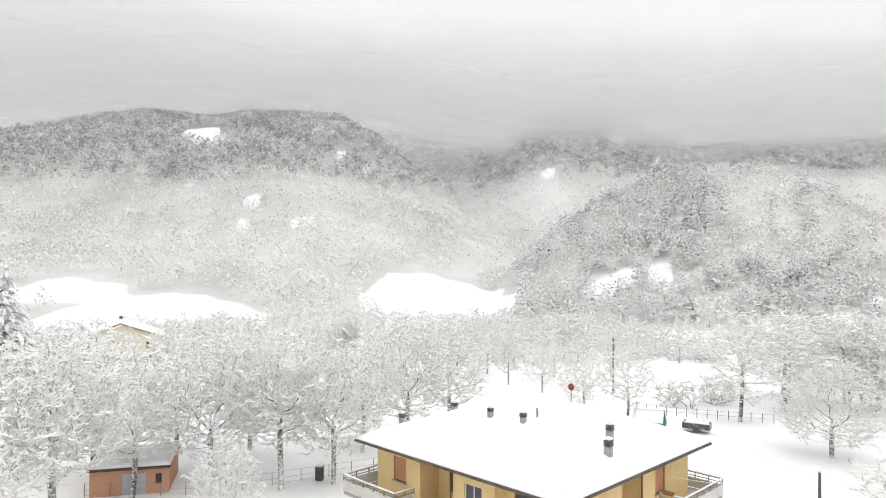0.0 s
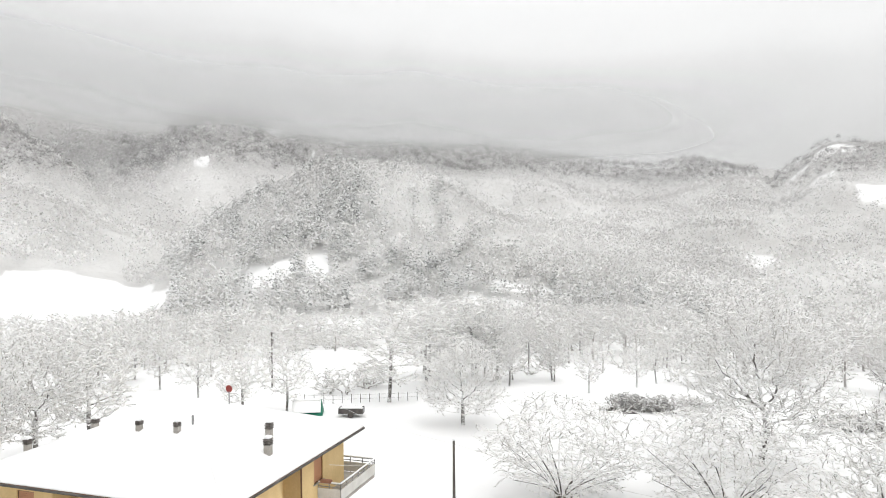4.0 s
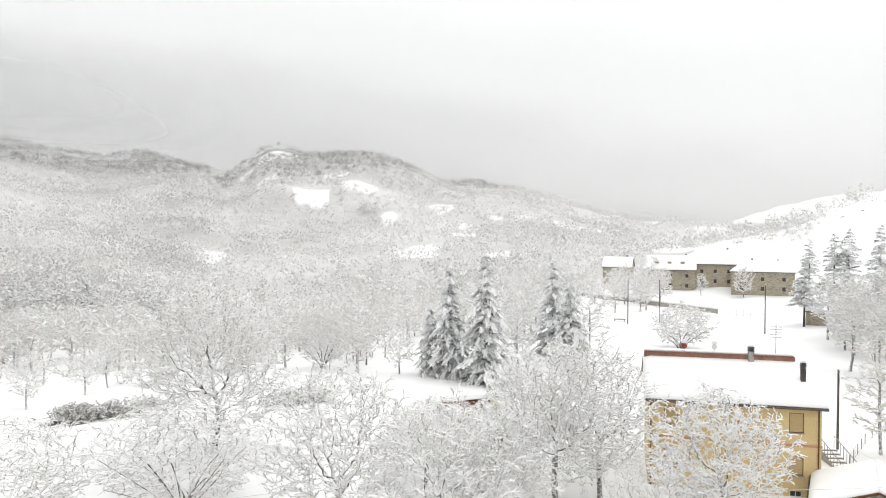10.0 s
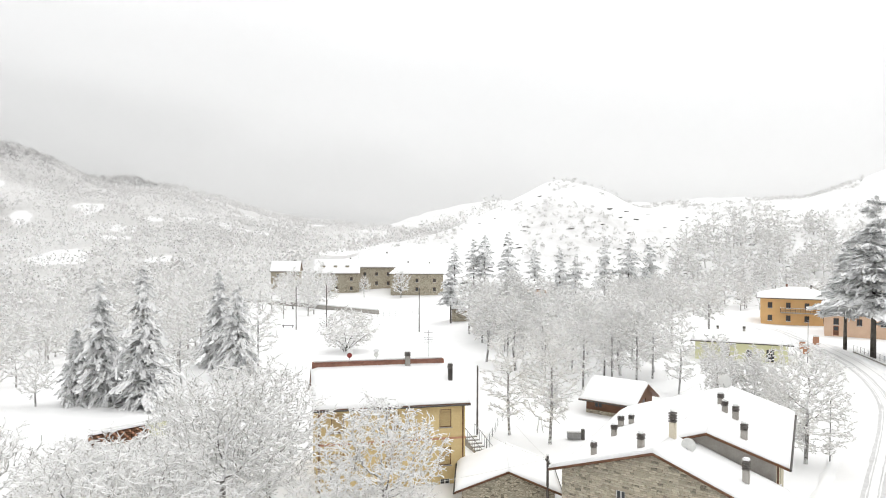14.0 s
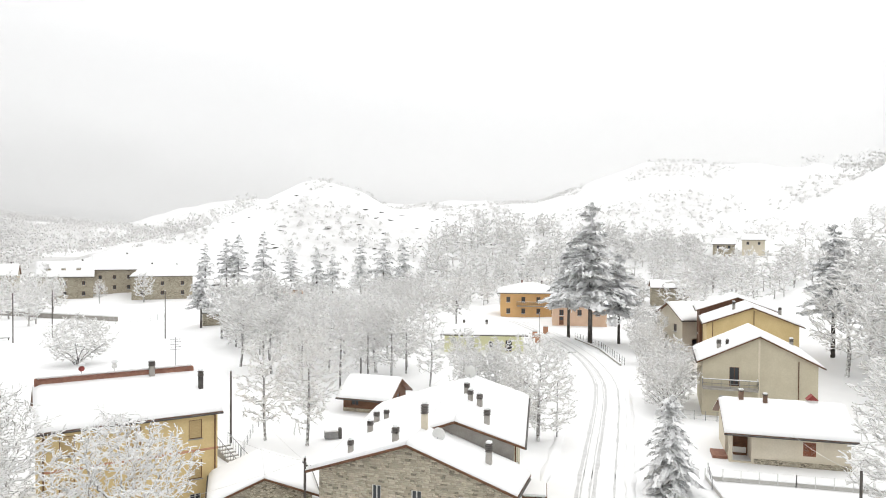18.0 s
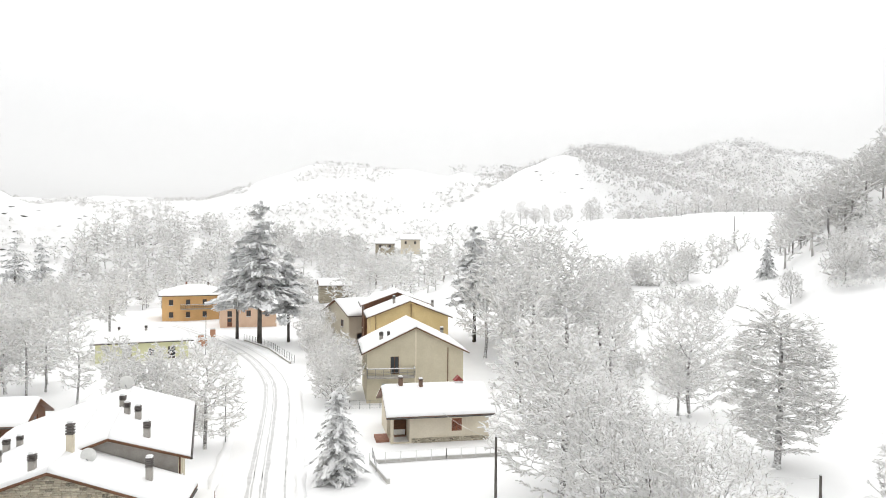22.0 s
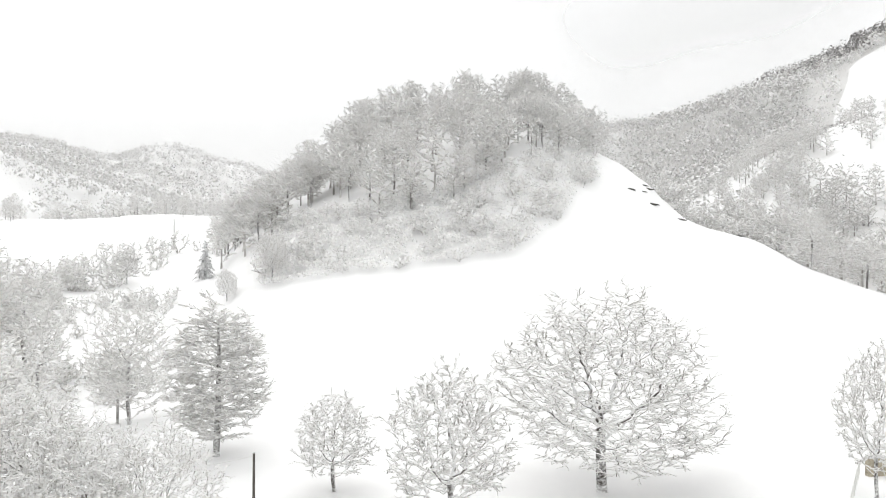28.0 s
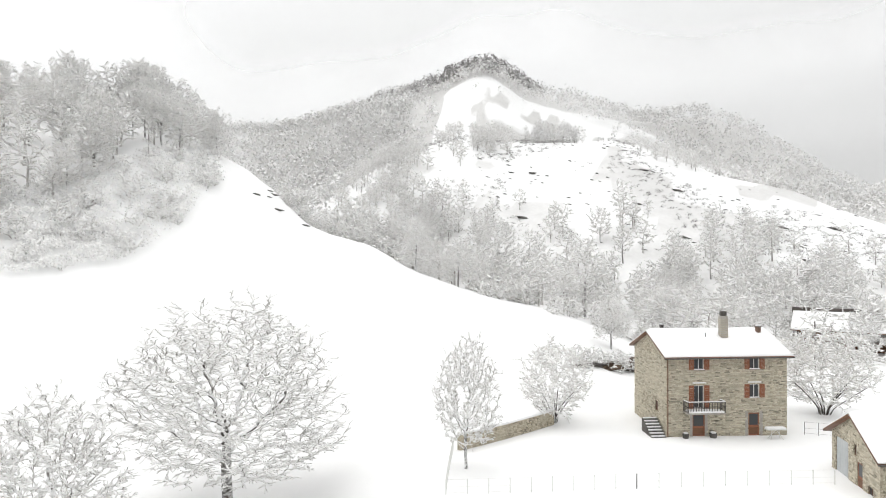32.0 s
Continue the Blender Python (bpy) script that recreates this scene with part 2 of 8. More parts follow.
def stone_material(name, dark, light, mortar, scale):
    m, n, l, b = material(name)
    co = n.new("ShaderNodeTexCoord")
    mp = n.new("ShaderNodeMapping")
    mp.inputs["Scale"].default_value = (1.0, 1.0, 2.1)
    l.new(co.outputs["Object"], mp.inputs["Vector"])
    warp = n.new("ShaderNodeTexNoise")
    warp.inputs["Scale"].default_value = 1.5
    l.new(mp.outputs["Vector"], warp.inputs["Vector"])
    ad = n.new("ShaderNodeVectorMath")
    ad.operation = "MULTIPLY_ADD"
    ad.inputs[1].default_value = (0.25, 0.25, 0.25)
    l.new(warp.outputs["Color"], ad.inputs[0])
    l.new(mp.outputs["Vector"], ad.inputs[2])
    v = n.new("ShaderNodeTexVoronoi")
    v.inputs["Scale"].default_value = scale
    l.new(ad.outputs["Vector"], v.inputs["Vector"])
    ve = n.new("ShaderNodeTexVoronoi")
    ve.feature = "DISTANCE_TO_EDGE"
    ve.inputs["Scale"].default_value = scale
    l.new(ad.outputs["Vector"], ve.inputs["Vector"])
    sp = n.new("ShaderNodeSeparateXYZ")
    l.new(v.outputs["Color"], sp.inputs["Vector"])
    c = mixed(n, l, sp.outputs["X"], dark, light)
    c = mixed(n, l, ramped(n, l, sp.outputs["Y"], 0.80, 0.92), c, tuple(x * 0.45 for x in dark))
    edge = ramped(n, l, ve.outputs["Distance"], 0.02, 0.09)
    c = mixed(n, l, edge, mortar, c)
    big = noise_at(n, l, 0.5, 4)
    c = mixed(n, l, ramped(n, l, big, 0.45, 0.8), c, tuple(x * 0.8 for x in light))
    l.new(c, b.inputs["Base Color"])
    b.inputs["Roughness"].default_value = 0.9
    bumped(n, l, b, edge, 0.6, 0.03)
    return m


def piece_material(name, dark, light):
    """Loose stones, each with a tone of its own."""
    m, n, l, b = material(name)
    g, ob = n.new("ShaderNodeNewGeometry"), n.new("ShaderNodeObjectInfo")
    add = n.new("ShaderNodeMath")
    add.operation = "ADD"
    l.new(g.outputs["Random Per Island"], add.inputs[0])
    l.new(ob.outputs["Random"], add.inputs[1])
    fr = n.new("ShaderNodeMath")
    fr.operation = "FRACT"
    l.new(add.outputs["Value"], fr.inputs[0])
    grain = noise_at(n, l, 9.0, 4)
    c = mixed(n, l, fr.outputs["Value"], dark, light)
    c = mixed(n, l, ramped(n, l, fr.outputs["Value"], 0.90, 0.93), c, tuple(v * 0.42 for v in dark))
    l.new(mixed(n, l, ramped(n, l, grain, 0.3, 0.8), c, tuple(v * 0.6 for v in light)), b.inputs["Base Color"])
    b.inputs["Roughness"].default_value = 0.92
    bumped(n, l, b, grain, 0.4, 0.01)
    return m


STONE_PIECE = piece_material("wall_stone", (0.36, 0.325, 0.25), (0.72, 0.665, 0.535))
STONE = stone_material("rubble_stone", (0.32, 0.285, 0.215), (0.60, 0.545, 0.43), (0.22, 0.19, 0.14), 4.6)
STONE_C = stone_material("thin_rubble_stone", (0.30, 0.262, 0.20), (0.56, 0.50, 0.39), (0.40, 0.36, 0.285), 4.0)


def glass_material():
    m, n, l, b = material("window_glass")
    b.inputs["Base Color"].default_value = (0.03, 0.035, 0.04, 1)
    b.inputs["Roughness"].default_value = 0.06
    b.inputs["Specular IOR Level"].default_value = 0.6
    l.new(ramped(n, l, noise_at(n, l, 1.2, 2), -2.0, 6.0), b.inputs["Roughness"])
    return m


GLASS = glass_material()


def cloud_material():
    """Thin stratus: lets part of the light straight through and scatters the rest."""
    m, n, l, b = material("cloud")
    n.remove(b)
    out = n["Material Output"]
    att = n.new("ShaderNodeAttribute")
    att.attribute_name = "veil"
    sp, co, pos = n.new("ShaderNodeSeparateXYZ"), n.new("ShaderNodeTexCoord"), n.new("ShaderNodeSeparateXYZ")
    l.new(att.outputs["Vector"], sp.inputs["Vector"])
    l.new(co.outputs["Object"], pos.inputs["Vector"])

    def math_node(op, a, b):
        k = n.new("ShaderNodeMath")
        k.operation = op
        for slot, v in enumerate((a, b)):
            if isinstance(v, (int, float)):
                k.inputs[slot].default_value = v
            else:
                l.new(v, k.inputs[slot])
        return k.outputs["Value"]

    def eased(src, lo, hi):
        r = n.new("ShaderNodeMapRange")
        r.interpolation_type = "SMOOTHSTEP"
        r.inputs["From Min"].default_value, r.inputs["From Max"].default_value = lo, hi
        l.new(src, r.inputs["Value"])
        return r.outputs["Result"]
    above = math_node("SUBTRACT", pos.outputs["Z"], math_node("MULTIPLY", sp.outputs["X"], 300.0))
    low = math_node("MULTIPLY", sp.outputs["Z"], math_node("SUBTRACT", 1.0, eased(pos.outputs["Z"], 90, 340)))
    body = math_node("MULTIPLY", eased(above, 0, 48), math_node("SUBTRACT", 1.0, eased(above, 48, 150)))
    alpha = math_node("ADD", low, math_node("MULTIPLY", sp.outputs["Y"], body))
    tr, di, tl = n.new("ShaderNodeBsdfTransparent"), n.new("ShaderNodeBsdfDiffuse"), n.new("ShaderNodeBsdfTranslucent")
    di.inputs["Color"].default_value = tl.inputs["Color"].default_value = (0.74, 0.745, 0.75, 1)
    mx, fin = n.new("ShaderNodeMixShader"), n.new("ShaderNodeMixShader")
    mx.inputs["Fac"].default_value = 0.5
    l.new(di.outputs["BSDF"], mx.inputs[1])
    l.new(tl.outputs["BSDF"], mx.inputs[2])
    l.new(alpha, fin.inputs["Fac"])
    l.new(tr.outputs["BSDF"], fin.inputs[1])
    l.new(mx.outputs["Shader"], fin.inputs[2])
    l.new(fin.outputs["Shader"], out.inputs["Surface"])
    return m


CLOUD = cloud_material()

# ---- helpers of the builder ----
def thing(name, label, category, m=None, group="", kind=""):
    ob = new(name)
    ob.empty_display_size = 0.3
    if m is not None:
        ob.matrix_world = m
    return tagged(ob, label, category, group, kind)


def mesh_of(name, bm, mat, smooth=False):
    me = bpy.data.meshes.new(name)
    bm.normal_update()
    bm.to_mesh(me)
    bm.free()
    me.materials.append(mat)
    if smooth:
        for p in me.polygons:
            p.use_smooth = True
    return me


def part(name, bm, mat, parent, label="", smooth=False):
    ob = new(name, mesh_of(name, bm, mat, smooth))
    ob.parent = parent
    if label:
        ob["label"] = label
    return ob


def raw_mesh(name, verts, faces, mat, smooth=False, second=None, split=0, third=None, last=0):
    """A mesh from numpy arrays; all faces have the same number of corners. Faces from split on take the second material, from last on the third."""
    me = bpy.data.meshes.new(name)
    k = faces.shape[1]
    me.vertices.add(len(verts))
    me.vertices.foreach_set("co", np.ascontiguousarray(verts, dtype=np.float32).ravel())
    me.loops.add(faces.size)
    me.loops.foreach_set("vertex_index", np.ascontiguousarray(faces, dtype=np.int32).ravel())
    me.polygons.add(len(faces))
    me.polygons.foreach_set("loop_start", np.arange(0, faces.size, k, dtype=np.int32))
    if smooth:
        me.polygons.foreach_set("use_smooth", np.ones(len(faces), dtype=bool))
    me.update(calc_edges=True)
    me.materials.append(mat)
    if second:
        me.materials.append(second)
        order = np.arange(len(faces))
        slot = (order >= split).astype(np.int32)
        if third:
            me.materials.append(third)
            slot += order >= last
        me.polygons.foreach_set("material_index", slot.astype(np.int32))
    return me


def box(bm, x0, x1, y0, y1, z0, z1, m=None):
    vs = [bm.verts.new(Vector(c) if m is None else m @ Vector(c)) for c in
          ((x0, y0, z0), (x1, y0, z0), (x1, y1, z0), (x0, y1, z0), (x0, y0, z1), (x1, y0, z1), (x1, y1, z1), (x0, y1, z1))]
    for f in ((3, 2, 1, 0), (4, 5, 6, 7), (0, 1, 5, 4), (1, 2, 6, 5), (2, 3, 7, 6), (3, 0, 4, 7)):
        bm.faces.new([vs[i] for i in f])
    return bm


def boxed(*a, bevel=0.0, m=None):
    bm = bmesh.new()
    box(bm, *a, m=m)
    if bevel:
        bmesh.ops.bevel(bm, geom=bm.edges[:], offset=bevel, segments=2, affect="EDGES")
    return bm


def rod(bm, a, b, r0, r1=None, n=8):
    """A round bar from a to b."""
    a, b = Vector(a), Vector(b)
    q = (b - a).to_track_quat("Z", "Y").to_matrix().to_4x4()
    bmesh.ops.create_cone(bm, cap_ends=True, segments=n, radius1=r0, radius2=r0 if r1 is None else r1, depth=(b - a).length,
                          matrix=Matrix.Translation((a + b) / 2) @ q)
    return bm


def at(az, d):
    return d * math.sin(radians(az)), d * math.cos(radians(az))


# ---- the lie of the land ----
def smooth(t):
    t = np.clip(t, 0, 1)
    return t * t * (3 - 2 * t)


def hashed_noise(x, y, seed=0):
    """Cheap value noise on arrays, 0 to 1."""
    xi, yi = np.floor(x).astype(np.int64), np.floor(y).astype(np.int64)
    fx, fy = smooth(x - xi), smooth(y - yi)

    def corner(i, j):
        h = (i * 374761393 + j * 668265263 + seed * 974634777) & 0xFFFFFFFF
        h = ((h ^ (h >> 13)) * 1274126177) & 0xFFFFFFFF
        return ((h ^ (h >> 16)) & 0xFFFF) / 65535.0
    a, b, c, d = corner(xi, yi), corner(xi + 1, yi), corner(xi, yi + 1), corner(xi + 1, yi + 1)
    return (a * (1 - fx) + b * fx) * (1 - fy) + (c * (1 - fx) + d * fx) * fy


def fractal(x, y, scale, octaves=4, seed=0):
    out, amp, tot = 0.0, 1.0, 0.0
    for k in range(octaves):
        out = out + amp * hashed_noise(x / scale + 13.7 * k, y / scale - 7.3 * k, seed + k)
        tot += amp
        amp *= 0.5
        scale *= 0.5
    return out / tot


# each ridge: bearings, rise of its crest above the eye in degrees, crest distance(s), foot distance, steepness of its face, fall behind
RIDGES = dict(
    west_mountain=([300, 318, 327, 335, 342, 350, 354, 357, 360, 364], [6.5, 7.0, 7.3, 8.8, 9.9, 10.6, 8.8, 6.2, 4.2, 1.5], [950, 950, 900, 900, 900, 900, 850, 800, 750, 700], 330, 1.15, 600),
    back_mountain=([340, 350, 356, 360, 366, 374], [7.5, 8.8, 9.2, 9.2, 8.8, 7.0], 1250, 640, 1.15, 800),
    north_mountain=([358, 360, 364, 368, 372, 375, 381, 387, 396, 404, 408, 413, 420], [3.0, 4.0, 6.3, 8.8, 9.4, 8.0, 6.9, 6.8, 6.3, 4.8, 5.4, 4.6, 3.0], 1050, 480, 1.1, 700),
    pine_hill=([360, 364, 367, 370, 374, 380, 385, 388, 392, 396, 402, 408], [-4.8, -3.6, -0.8, 2.2, 4.6, 6.1, 6.4, 5.6, 3.7, 1.8, 0.4, -2.5], [400, 400, 410, 420, 430, 430, 430, 430, 430, 430, 430, 430], 250, 0.9, 260),
    mid_hill=([398, 404, 408.7, 413, 420, 428], [0.0, 2.0, 3.2, 2.4, 1.5, 0.0], 640, 330, 1.0, 300),
    peak=([407, 412, 417.3, 421, 428.5, 435, 444, 449, 455, 462], [2.0, 3.4, 6.5, 5.9, 4.6, 3.1, 1.2, 0.8, 0.3, -0.5], [900, 900, 900, 900, 880, 850, 800, 800, 780, 750], 290, 1.1, 500),
    far_downs=([448, 452, 454.5, 461, 470, 490, 520, 530], [0.3, 0.8, 1.4, 2.6, 2.6, 3.0, 3.0, 2.5], 1500, 900, 1.0, 900),
    white_hill=([449, 452, 458, 464, 467.5, 470, 473, 476, 484, 488.6, 497, 504, 510, 516], [-1.8, -0.8, 0.6, 2.7, 3.5, 3.3, 2.7, 3.3, 3.5, 4.2, 4.6, 4.6, 4.4, 3.8], [330, 330, 340, 350, 350, 360, 380, 400, 440, 460, 480, 480, 480, 480], 222, 0.95, 320),
    rock_cone=([502, 507, 511, 513.5, 517, 521, 526, 532], [2.4, 3.4, 5.0, 5.7, 4.7, 3.6, 2.9, 1.5], [400, 395, 385, 380, 385, 390, 395, 400], 255, 0.8, 150),
    dome=([508, 513, 516, 520, 524.7, 528, 533, 540, 548], [4.5, 6.2, 7.1, 6.7, 7.7, 6.8, 4.9, 4.0, 3.0], 680, 420, 0.9, 260),
    upland=([500, 506, 510, 519, 526, 533, 541], [-2.5, 0.4, 1.3, 1.9, 2.4, 2.2, 1.0], [250, 255, 260, 265, 265, 260, 250], 95, 1.0, 220),
    knoll=([529, 532, 535, 538, 541, 545, 550, 554, 557.5, 561, 563, 567, 571, 576, 581, 588, 596], [-1.0, 1.9, 4.6, 7.2, 9.7, 11.1, 11.7, 11.5, 9.6, 7.2, 6.1, 2.9, 1.5, -1.6, -3.6, -5.5, -8.5], [172, 175, 178, 180, 182, 184, 184, 182, 176, 170, 165, 150, 140, 125, 118, 112, 106], 62, 1.35, 120),
    east_mountain=([556, 563, 569, 574.6, 578.3, 581, 585, 592, 600, 604, 610, 620, 640, 655], [8.4, 9.6, 10.7, 12.3, 14.1, 14.8, 12.9, 10.2, 8.3, 7.1, 4.6, 4.0, 5.0, 6.0], [560, 560, 540, 520, 510, 500, 500, 520, 560, 580, 600, 650, 750, 900], 250, 1.0, 300),
    white_ridge=([565, 571.9, 576, 579.7, 590, 596, 604, 610, 617], [3.5, 6.9, 8.6, 9.7, 9.5, 7.0, 4.2, 1.7, -0.5], [300, 300, 305, 310, 310, 305, 300, 295, 290], 165, 0.9, 160),
)


def base_height(az, d):
    """The valley floor: level round the village, sinking to the river in the north and west."""
    north = smooth((az - 300) / 25) * (1 - smooth((az - 400) / 45))
    east = smooth((az - 400) / 20) * (1 - smooth((az - 424) / 16))
    drop = north * -13.0 * smooth((d - 75) / 190) + east * -7.0 * smooth((d - 95) / 120)
    yard = smooth((az - 562) / 14) * 2.4 * smooth((d - 28) / 28)
    return drop + yard + smooth((d - 300) / 1500) * 10.0


def flow(x, xs, ys):
    """A smooth line through the given points, without overshoot."""
    xs, ys = np.asarray(xs, float), np.asarray(ys, float)
    h = np.diff(xs)
    dl = np.diff(ys) / h
    m = np.zeros(len(xs))
    same = dl[:-1] * dl[1:] > 0
    m[1:-1][same] = 2 * dl[:-1][same] * dl[1:][same] / (dl[:-1] + dl[1:])[same]
    x = np.clip(x, xs[0], xs[-1])
    i = np.clip(np.searchsorted(xs, x) - 1, 0, len(h) - 1)
    t = (x - xs[i]) / h[i]
    return ys[i] * (1 + 2 * t) * (1 - t) ** 2 + h[i] * m[i] * t * (1 - t) ** 2 + ys[i + 1] * t * t * (3 - 2 * t) + h[i] * m[i + 1] * t * t * (t - 1)


def ridge_height(name, az, d):
    bear, rise, crest, foot, power, fall = RIDGES[name]
    bear = np.array(bear, float)
    r = flow(az, bear, rise)
    c = flow(az, bear, crest) if isinstance(crest, list) else np.full_like(az, crest)
    top = np.interp(az, [395, 460], [18.3, 19.4]) + c * np.tan(np.radians(r))
    base = base_height(az, np.minimum(d, c))
    t = np.clip((d - foot) / (c - foot), 0, 1)
    prof = np.where(t > 0, t, 0) ** power
    prof = 0.55 * prof + 0.45 * smooth(t)
    back = 1 - smooth((d - c) / fall)
    edge = smooth((az - bear[0] + 7) / 7) * smooth((bear[-1] + 7 - az) / 7)
    return (top - base) * prof * back * edge


def height(x, y):
    """Ground level at arrays of x, y."""
    x, y = np.asarray(x, float), np.asarray(y, float)
    d = np.hypot(x, y)
    az = np.degrees(np.arctan2(x, y)) % 360
    az = np.where(az < 295, az + 360, az)
    z = base_height(az, d)
    lift = np.zeros_like(d)
    for name in RIDGES:
        h = ridge_height(name, az, d)
        lift = np.maximum(lift, h) + 0.12 * np.minimum(np.maximum(h, 0), lift) * 0
    rough = (fractal(x, y, 55, 4, 3) - 0.5) * np.clip(lift / 30, 0, 1) * 9.0
    rough += (fractal(x, y, 170, 3, 8) - 0.5) * np.clip(lift / 60, 0, 1) * 16.0
    spur = 1 - np.abs(2 * fractal(x, y, 210, 3, 12) - 1)
    rough += (spur - 0.72) * np.clip((lift - 12) / 70, 0, 1) * smooth((d - 240) / 120) * 46.0
    rough += (fractal(x, y, 14, 3, 5) - 0.5) * smooth((d - 110) / 60) * 1.2
    return z + lift + rough


def ground_z(x, y):
    return float(height(np.array([x]), np.array([y]))[0])


def spot(x, y, heading=0.0, dz=0.0):
    """A pose on the ground, turned to a compass heading (degrees, clockwise from +y)."""
    return pose(x, y, ground_z(x, y) + dz, 0, 0, -heading)


def build_ground(cover):
    n_az, rings = 800, 185
    r = np.concatenate([[0.0], 4.0 * (3900 / 4.0) ** (np.arange(rings) / (rings - 1))])
    a = np.radians(np.arange(n_az) * 360 / n_az)
    rr, aa = np.meshgrid(r[1:], a, indexing="ij")
    x, y = rr * np.sin(aa), rr * np.cos(aa)
    z = height(x.ravel(), y.ravel())
    verts = np.vstack([[0, 0, ground_z(0, 0)], np.column_stack([x.ravel(), y.ravel(), z])])
    i, j = np.meshgrid(np.arange(rings - 1), np.arange(n_az), indexing="ij")
    j2 = (j + 1) % n_az
    q = np.stack([1 + i * n_az + j, 1 + i * n_az + j2, 1 + (i + 1) * n_az + j2, 1 + (i + 1) * n_az + j], -1).reshape(-1, 4)
    k = np.arange(n_az)
    cap = np.stack([np.zeros(n_az, int), 1 + (k + 1) % n_az, 1 + k, 1 + k], -1)
    tri = np.vstack([q[:, [0, 1, 2]], q[:, [0, 2, 3]], cap[:, [0, 1, 2]]])
    me = raw_mesh("ground", verts, tri, SNOW, True)
    wooded, bare, frost_haze = cover(verts[:, 0], verts[:, 1], verts[:, 2])
    layer = me.color_attributes.new("cover", "FLOAT_COLOR", "POINT")
    layer.data.foreach_set("color", np.column_stack([wooded, bare, frost_haze, wooded * 0 + 1]).astype(np.float32).ravel())
    ob = new("ground", me)
    return tagged(ob, "snow-covered meadows rising to wooded hills", "ground", kind="structure")


# ---- trees ----
def frame_of(d):
    """Two unit vectors across each direction."""
    ref = np.where(np.abs(d[:, 2:3]) > 0.9, np.array([[1.0, 0, 0]]), np.array([[0, 0, 1.0]]))
    u = np.cross(d, ref)
    u /= np.linalg.norm(u, axis=1, keepdims=True) + 1e-9
    return u, np.cross(d, u)


def prisms(p0, p1, r0, r1, sides):
    """Tapered bars with the given number of sides, all in one go."""
    d = p1 - p0
    d = d / (np.linalg.norm(d, axis=1, keepdims=True) + 1e-9)
    u, v = frame_of(d)
    n = len(p0)
    ang = np.arange(sides) * 2 * np.pi / sides + np.pi / 2
    ring = u[:, None] * np.cos(ang)[None, :, None] + v[:, None] * np.sin(ang)[None, :, None]
    verts = np.concatenate([p0[:, None] + ring * r0[:, None, None], p1[:, None] + ring * r1[:, None, None]], 1).reshape(-1, 3)
    k = np.arange(sides)
    k2 = (k + 1) % sides
    f = np.stack([k, k2, k2 + sides, k + sides], -1)
    faces = (np.arange(n)[:, None, None] * (2 * sides) + f[None]).reshape(-1, 4)
    return verts, faces


def colonise(rng, targets, trunk, step, kill, rise=0.0, wig=0.28, rounds=150):
    """Branches that grow from a trunk towards scattered targets: points and the parent of each."""
    cap = 9000
    P, up = np.zeros((cap, 3)), np.full(cap, -1)
    kids = np.zeros(cap, int)
    n = len(trunk)
    P[:n] = trunk
    up[:n] = np.arange(-1, n - 1)
    dist = np.linalg.norm(targets[:, None] - P[None, :n], axis=2)
    who, best = dist.argmin(1), dist.min(1)
    alive = np.ones(len(targets), bool)
    for _ in range(rounds):
        t = np.nonzero(alive)[0]
        if len(t) == 0 or n > cap - 1200:
            break
        pull = np.zeros((n, 3))
        d = targets[t] - P[who[t]]
        np.add.at(pull, who[t], d / (np.linalg.norm(d, axis=1, keepdims=True) + 1e-9))
        grown = np.nonzero((np.abs(pull).sum(1) > 1e-6) & (kids[:n] < 4))[0]
        if len(grown) == 0:
            break
        dirn = pull[grown] / (np.linalg.norm(pull[grown], axis=1, keepdims=True) + 1e-9)
        dirn = dirn + rng.normal(0, wig, dirn.shape)
        dirn[:, 2] += rise
        dirn /= np.linalg.norm(dirn, axis=1, keepdims=True)
        fresh = P[grown] + dirn * step
        m = len(fresh)
        P[n:n + m], up[n:n + m] = fresh, grown
        kids[grown] += 1
        dd = np.linalg.norm(targets[t][:, None] - fresh[None], axis=2)
        near_, near_d = dd.argmin(1), dd.min(1)
        closer = near_d < best[t]
        who[t[closer]] = n + near_[closer]
        best[t[closer]] = near_d[closer]
        alive &= best > kill
        n += m
    return P[:n], up[:n], kids[:n]


